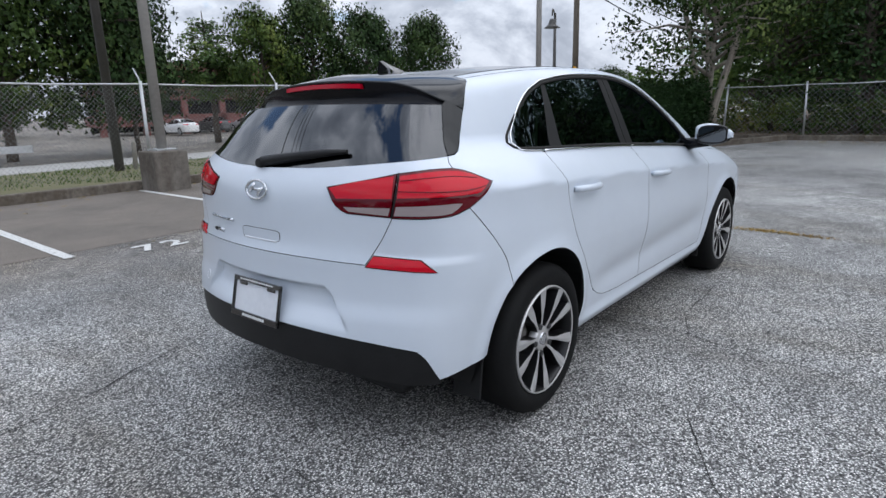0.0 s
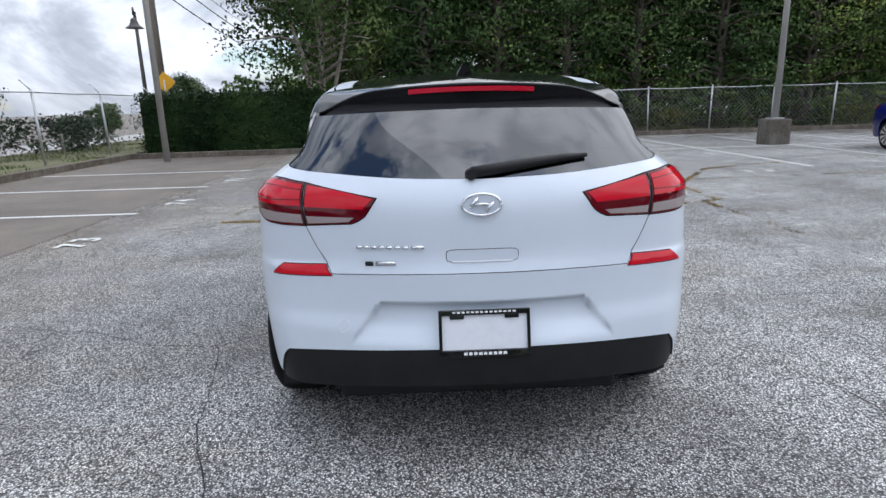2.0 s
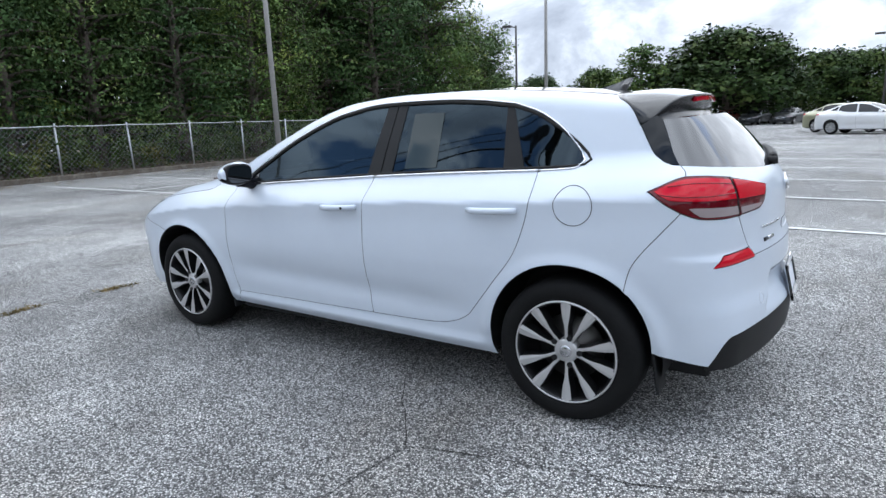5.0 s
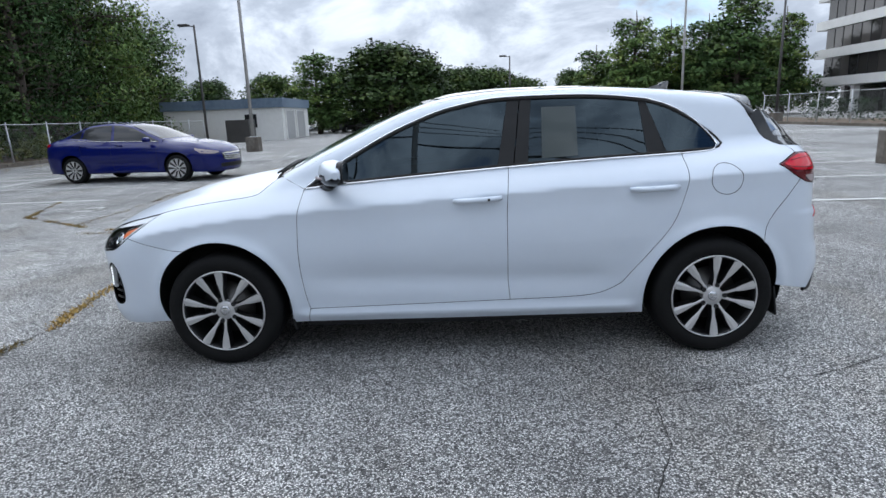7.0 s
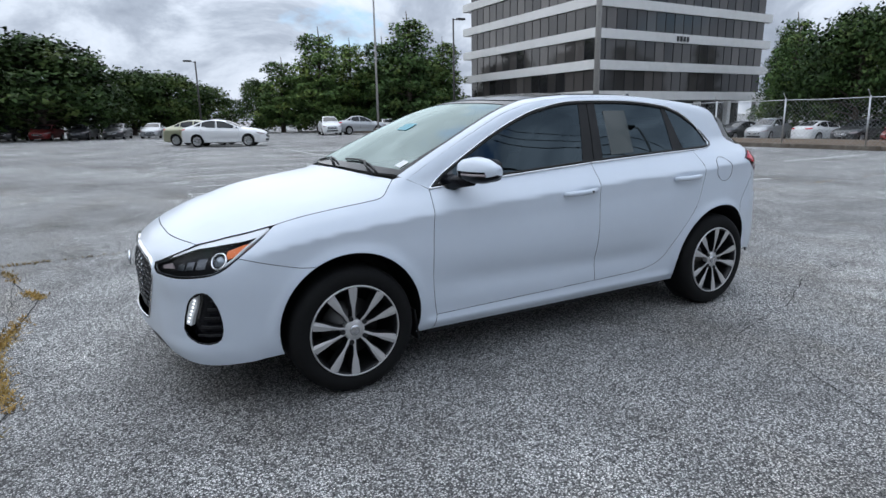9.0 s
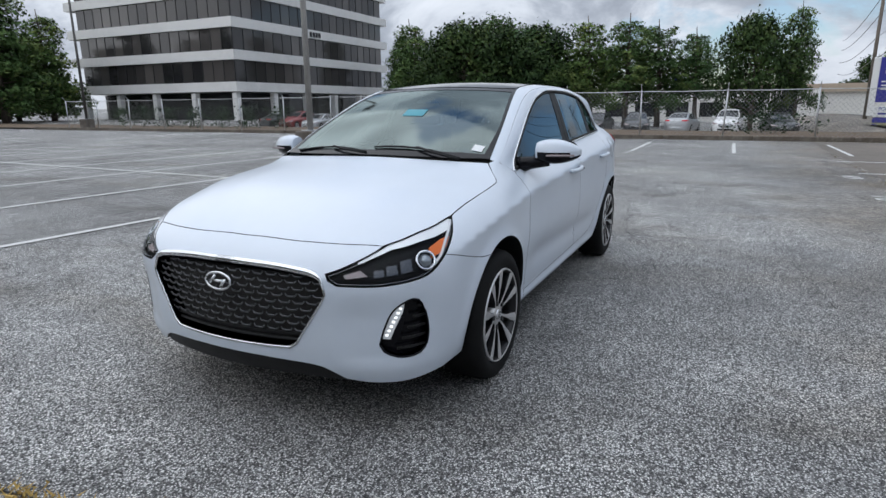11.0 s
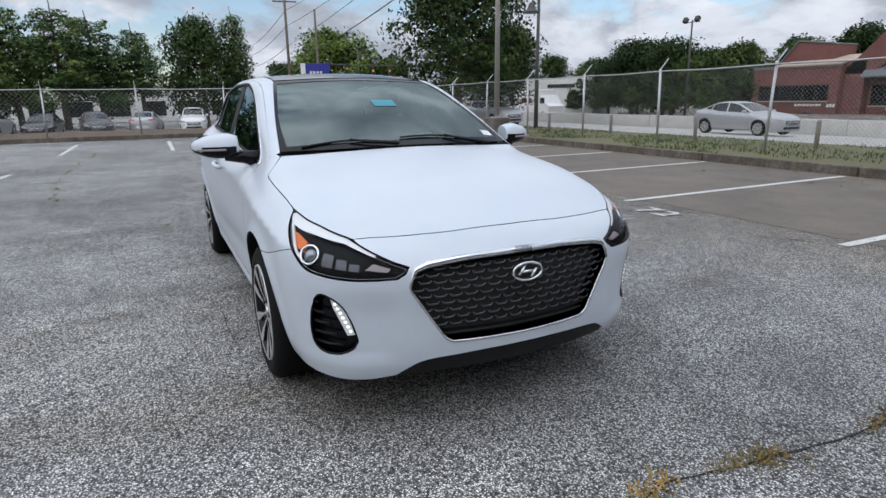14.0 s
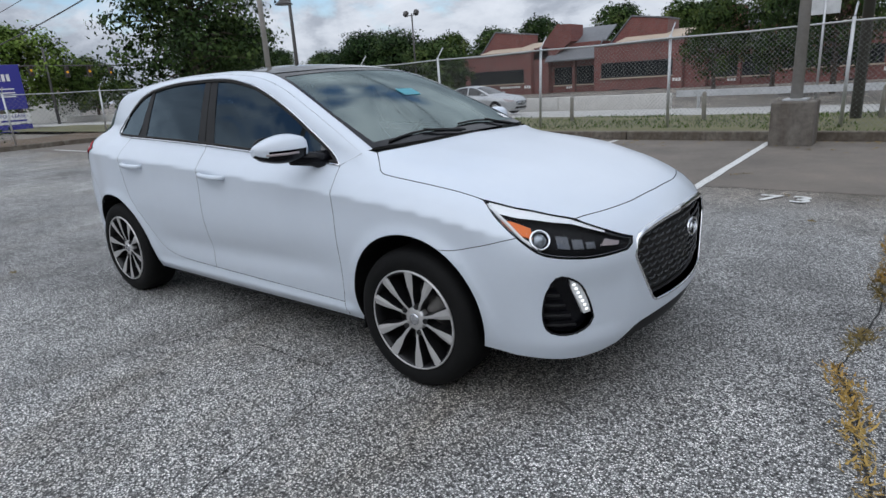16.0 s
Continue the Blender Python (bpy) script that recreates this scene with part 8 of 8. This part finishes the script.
plan = smooth_curve((2.6, 0.88), (2.0, 0.955), (1.5, 0.99), (0.5, 0.99), (-1.4, 1.0), (-1.9, 0.965), (-2.5, 0.88))
taper = smooth_curve((1.3, 0.95), (0.84, 0.98), (0.3, 1.0), (-1.0, 0.98), (-1.6, 0.93), (-2.1, 0.9))
nose = smooth_curve((0.05, 2.2), (0.14, 2.32), (0.22, 2.40), (0.35, 2.45), (0.5, 2.46), (0.62, 2.45), (0.72, 2.40), (0.79, 2.31), (0.86, 2.18), (1.5, 1.2))
tail = smooth_curve((0.05, -2.2), (0.14, -2.30), (0.25, -2.40), (0.4, -2.44), (0.6, -2.445), (0.85, -2.42), (1.0, -2.38), (1.06, -2.30), (1.12, -2.0), (1.5, -1.0))


def saloon_meshes():
    M = []
    ar = lambda a0, a1, hx: arch(a0, a1, hx)
    shoulder = settle(run((2.37, 0, .74), (2.32, .35, .74), (2.2, .60, .76), (1.95, .76, .83), (1.5, .80, .89), (1.02, .775, .95))) + run((1.02, .775, .95), (.5, .78, .972), (-.5, .79, 1.002), (-1.6, .77, 1.037))[1:] + settle(run((-1.6, .76, 1.03), (-1.95, .74, 1.03), (-2.2, .66, 1.03), (-2.33, .40, 1.03), (-2.36, 0, 1.03)))[1:]
    low_line = run((-2.36, 0, .25), (-2.3, .45, .25), (-2.05, .76, .25), (-1.80, .82, .25)) + ar(190, -10, -HUB_X) + run((-1.06, .83, .24), (1.05, .83, .24))[1:] + ar(190, -10, HUB_X) + run((1.80, .82, .22), (2.1, .76, .21), (2.33, .45, .2), (2.40, 0, .2))[1:]
    M.append(("body_side", [skin_mesh("body_side", shoulder + low_line, SIDE, grid=0.1, mirror=m) for m in (False, True)], "paint"))
    rail2 = settle(run((1.0, .72, 1.0), (.6, .685, 1.15), (.2, .635, 1.3), (-.2, .60, 1.40), (-.7, .59, 1.41), (-1.1, .60, 1.35), (-1.6, .66, 1.18), (-2.0, .70, 1.06)))
    hood_l = [p for p in shoulder if p[0] > 1.0] + settle(run((1.02, .72, 1.0), (1.1, .4, 1.0), (1.12, 0, 1.0)))
    M.append(("hood", [skin_mesh("hood", both_sides(hood_l), TOP, grid=0.1)], "paint"))
    M.append(("roof", [skin_mesh("roof", both_sides(run((1.12, 0, 1), (1.1, .4, 1), (1.0, .72, 1)) + rail2[1:] + run((-2.0, .70, 1.06), (-2.03, 0, 1.06))[1:]), TOP, grid=0.1, lip=0.0)], "paint"))
    trunk_l = run((-2.03, 0, 1.06), (-2.0, .70, 1.06)) + [p for p in shoulder if p[0] < -1.96]
    M.append(("boot_lid", [skin_mesh("boot_lid", both_sides(trunk_l), TOP, grid=0.1)], "paint"))
    side_belt = [p for p in shoulder if -2.0 < p[0] < 1.03]
    M.append(("cabin_side", [skin_mesh("cabin_side", side_belt + rail2[::-1], SIDE, grid=0.1, mirror=m, gap=-0.002, lip=0) for m in (False, True)], "paint"))
    win = run((.92, .74, .985), (.4, .7, 1.22), (.1, .65, 1.335), (-.3, .62, 1.39), (-.8, .62, 1.385), (-1.15, .64, 1.31), (-1.45, .68, 1.19), (-1.62, .72, 1.09)) + run((-1.62, .72, 1.09), (-1.5, .75, 1.062), (-.5, .76, 1.02), (.92, .74, .978))[1:-1]
    for a, b in ((None, ((-.28, 1.0), (-.33, 1.4))), (((-.36, 1.0), (-.40, 1.4)), ((-1.2, 1.03), (-1.12, 1.36))), (((-1.26, 1.03), (-1.17, 1.36)), None)):
        line = win
        if a:
            line = cut(line, a[0], a[1], False)
        if b:
            line = cut(line, b[0], b[1], True)
        M.append(("window_glass", [skin_mesh("window_glass", line, SIDE, grid=0.08, off=0.004, lip=0.004, mirror=m) for m in (False, True)], DARK_GLASS))
    M.append(("windscreen", [skin_mesh("windscreen", both_sides(run((1.06, 0, 1), (1.04, .4, 1), (.95, .66, 1)) + run((.95, .66, 1), (.5, .60, 1.2), (.12, .53, 1.35))[1:] + run((.12, .53, 1.35), (.17, 0, 1.4))[1:]), TOP, grid=0.08, off=0.004, lip=0.004)], DARK_GLASS))
    M.append(("rear_window", [skin_mesh("rear_window", both_sides(run((-1.12, 0, 1), (-1.08, .5, 1)) + run((-1.08, .5, 1), (-1.5, .56, 1.2), (-1.85, .60, 1.1))[1:] + run((-1.85, .60, 1.1), (-1.95, 0, 1.1))[1:]), TOP, grid=0.08, off=0.004, lip=0.004)], DARK_GLASS))
    hl = run((2.36, .50, .66), (2.25, .68, .64), (2.05, .83, .66)) + run((2.05, .83, .66), (1.92, .84, .74), (1.86, .80, .79))[1:] + run((1.86, .80, .79), (2.1, .72, .745), (2.34, .50, .69))[1:-1]
    M.append(("head_lamp", [skin_mesh("head_lamp", hl, SIDE, grid=0.1, off=0.003, lip=0.004, mirror=m) for m in (False, True)], CLEAR_LENS))
    tl = run((-2.40, .42, .90), (-2.25, .70, .90), (-2.05, .82, .93)) + run((-2.05, .82, .93), (-2.08, .80, .985))[1:] + run((-2.08, .80, .985), (-2.25, .66, .99), (-2.37, .42, .985))[1:] + run((-2.37, .42, .985), (-2.40, .42, .90))[1:-1]
    M.append(("tail_lamp", [skin_mesh("tail_lamp", tl, SIDE, grid=0.1, off=0.003, lip=0.004, mirror=m) for m in (False, True)], RED_LENS))
    gr = both_sides(run((2.42, 0, .665), (2.40, .35, .66), (2.38, .45, .63)) + run((2.38, .45, .63), (2.40, .38, .48), (2.43, 0, .46))[1:])
    M.append(("grille", [skin_mesh("grille", gr, SIDE, grid=0.1, off=0.003, lip=0.004)], GLOSS_BLACK))
    for k in range(4):
        z = 0.49 + 0.045 * k
        M.append(("grille_bar", [mesh_of("grille_bar", tube(on_skin([np.array((2.4, (0.38 + 0.02 * k) * (i / 6 - 1), z)) for i in range(13)], SIDE, 0.006), 0.009, 5))], SATIN))
    lowg = both_sides(run((2.40, 0, .40), (2.37, .5, .40)) + run((2.37, .5, .40), (2.36, .5, .30))[1:] + run((2.36, .5, .30), (2.39, 0, .30))[1:])
    M.append(("lower_grille", [skin_mesh("lower_grille", lowg, SIDE, grid=0.1, off=0.003, lip=0.004)], TRIM))
    for x0, x1 in ((0.0, -0.2), (-1.0, -1.2)):
        for m in (False, True):
            M.append(("door_handle", [mesh_of("door_handle", tube(on_skin([np.array((x0, .9, .90)), np.array(((x0 + x1) / 2, .9, .905)), np.array((x1, .9, .91))], SIDE, 0.018, m), 0.013, 6))], "paint"))
    for m in (False, True):
        M.append(("belt_moulding", [mesh_of("belt_moulding", tube(on_skin(run((.9, .74, .975), (-.5, .76, 1.017), (-1.55, .75, 1.06)), SIDE, 0.004, m)[::3], 0.007, 5))], CHROME))
        for gx in ((.93, .9), (-.32, -.32), (-1.2, -1.02)):
            pts = [np.array((gx[0] + (gx[1] - gx[0]) * i / 8, .86, .98 - .66 * i / 8)) for i in range(9)]
            M.append(("door_gap", [mesh_of("door_gap", tube(on_skin(pts, SIDE, 0.0, m), 0.003, 4))], CRACK))
        sy = -1 if m else 1
        M.append(("door_mirror", [mesh_of("door_mirror", box((0.72, sy * 0.93, 1.03), (0.13, 0.2, 0.12), 0.045))], "paint"))
    bm = bmesh.new()
    add_box(bm, (0, 0, 0.26), (4.3, 1.2, 0.1), 0.02)
    add_box(bm, (0, 0, 0.5), (4.2, 1.1, 0.5), 0.05)
    M.append(("underbody", [mesh_of("underbody", bm)], TRIM))
    return M


SALOON = saloon_meshes()
WHEEL_B = wheel_meshes(0.325, 0.232, 10, 5.0, 26)


def saloon(paint, x, y, turn, label, z=0.0, stretch=(1, 1, 1), group="parked cars"):
    ob = thing("saloon_car", label, "car", group)
    for name, meshes, mat in SALOON:
        for me in meshes:
            p = new(name, me)
            p.parent = ob
            if not me.materials:
                me.materials.append(None if mat == "paint" else mat)
            if mat == "paint":
                p.material_slots[0].link = "OBJECT"
                p.material_slots[0].material = paint
    for hx in (HUB_X, -HUB_X):
        for sy, t in ((1, 0), (-1, 180)):
            mount_wheel(WHEEL_B, ob, pose(hx, sy * 0.90, HUB_Z, 0, 0, t))
    ob.matrix_world = pose(x, y, z, 0, 0, turn) @ Matrix.Diagonal((*stretch, 1))
    return ob


BLUE = make_paint("deep_blue_paint", (0.002, 0.006, 0.095), 0.0, 0.8, 0.04, 0.05)
SILVER = make_paint("silver_paint", (0.42, 0.43, 0.44), 0.6)
WHITE2 = make_paint("plain_white_paint", (0.74, 0.74, 0.74))
DARKP = make_paint("charcoal_paint", (0.035, 0.037, 0.04), 0.4)
REDP = make_paint("dark_red_paint", (0.22, 0.02, 0.02), 0.3)
TANP = make_paint("pale_gold_paint", (0.36, 0.36, 0.24), 0.5)
saloon(BLUE, 8.09, -11.37, 171.7, "deep blue four-door saloon with bright alloy wheels", group="parked cars near the white car")
saloon(WHITE2, -3.6, -31.4, 157, "white four-door saloon parked in the open lot", stretch=(0.94, 0.95, 1))
saloon(TANP, -2.9, -34.6, 150, "pale gold saloon parked behind a white one", stretch=(0.94, 0.95, 1))
far = [(DARKP, "dark grey"), (SILVER, "silver"), (DARKP, "dark grey"), (WHITE2, "white"), (REDP, "dark red"), (DARKP, "charcoal"), (SILVER, "light silver")]
for i, (x, y, turn) in enumerate(((12.2, -61.5, 75), (9.4, -60.6, 75), (6.7, -59.5, 75), (3.9, -58.5, 75), (1.2, -57.6, 75), (-1.7, -57.2, 75), (-4.5, -57, 75), (15.2, -63, 70), (-24.5, -56, 75))):
    paint, word = far[(0, 5, 4, 2, 0, 1, 5, 1, 3)[i]]
    saloon(paint, x, y, turn, word + " car parked in a far row of the lot", stretch=(0.88, 0.94, 0.94))
for i, (x, y) in enumerate(((-16.0, -50.2), (-18.8, -49.2))):
    saloon((WHITE2, SILVER)[i % 2 if i < 3 else 0], x, y, 78 if i < 1 else 170, ("white", "silver")[i % 2 if i < 3 else 0] + " tall car parked by the far trees", stretch=(0.95, 1, 1.16))
for i in range(15):
    paint, word = far[(i * 3) % 7]
    saloon(paint, -40.5 - 0.8 * (i % 3), 4.5 - 2.95 * i - (1.2 if i > 5 else 0), (8, -4, 172)[i % 3], word + " car parked behind the rear fence", z=-0.75, stretch=(0.92, 0.96, (1.0, 1.15, 1.0, 1.05)[i % 4]))
saloon(SILVER, -14.6, 23.3, -2, "silver saloon on the street beyond the fence", -0.48, group="cars on the street")
saloon(SILVER, -27.5, 17.5, 2, "silver saloon on the street beyond the fence", -0.3, group="cars on the street")
saloon(WHITE2, -36.5, 18.5, 4, "white tall car on the street near the crossing", -0.3, (0.95, 1, 1.2), "cars on the street")
saloon(WHITE2, 25.0, 54, 95, "white car parked across the street under the trees", -0.55, (0.92, 0.96, 1), "cars across the street")
saloon(DARKP, 29, 55, 95, "dark car parked across the street under the trees", -0.55, (0.92, 0.96, 1.1), "cars across the street")
saloon(SILVER, 33, 55, 95, "silver car parked across the street under the trees", -0.55, (0.92, 0.96, 1), "cars across the street")
van = thing("delivery_van", "white box van on the street with a coloured side panel", "van", at=pose(-43.5, 32.2, -0.62, 0, 0, 4))
part("box_body", box((-0.6, 0, 1.55), (3.6, 1.95, 2.1), 0.08), WHITE2, van)
part("cab", prism([(1.2, 0.45), (2.5, 0.45), (2.6, 1.1), (2.1, 1.35), (1.6, 2.1), (1.2, 2.1)], 1.85), WHITE2, van).location = (0, -0.925, 0)
part("side_panel", box((-0.6, -0.985, 1.6), (1.6, 0.02, 0.45)), REDP, van)
part("cab_window", box((1.65, -0.94, 1.6), (0.6, 0.02, 0.5)), DARK_GLASS, van)
for hx in (1.7, -1.6):
    for sy, t in ((1, 0), (-1, 180)):
        mount_wheel(WHEEL_B, van, pose(hx, sy * 0.95, HUB_Z, 0, 0, t))
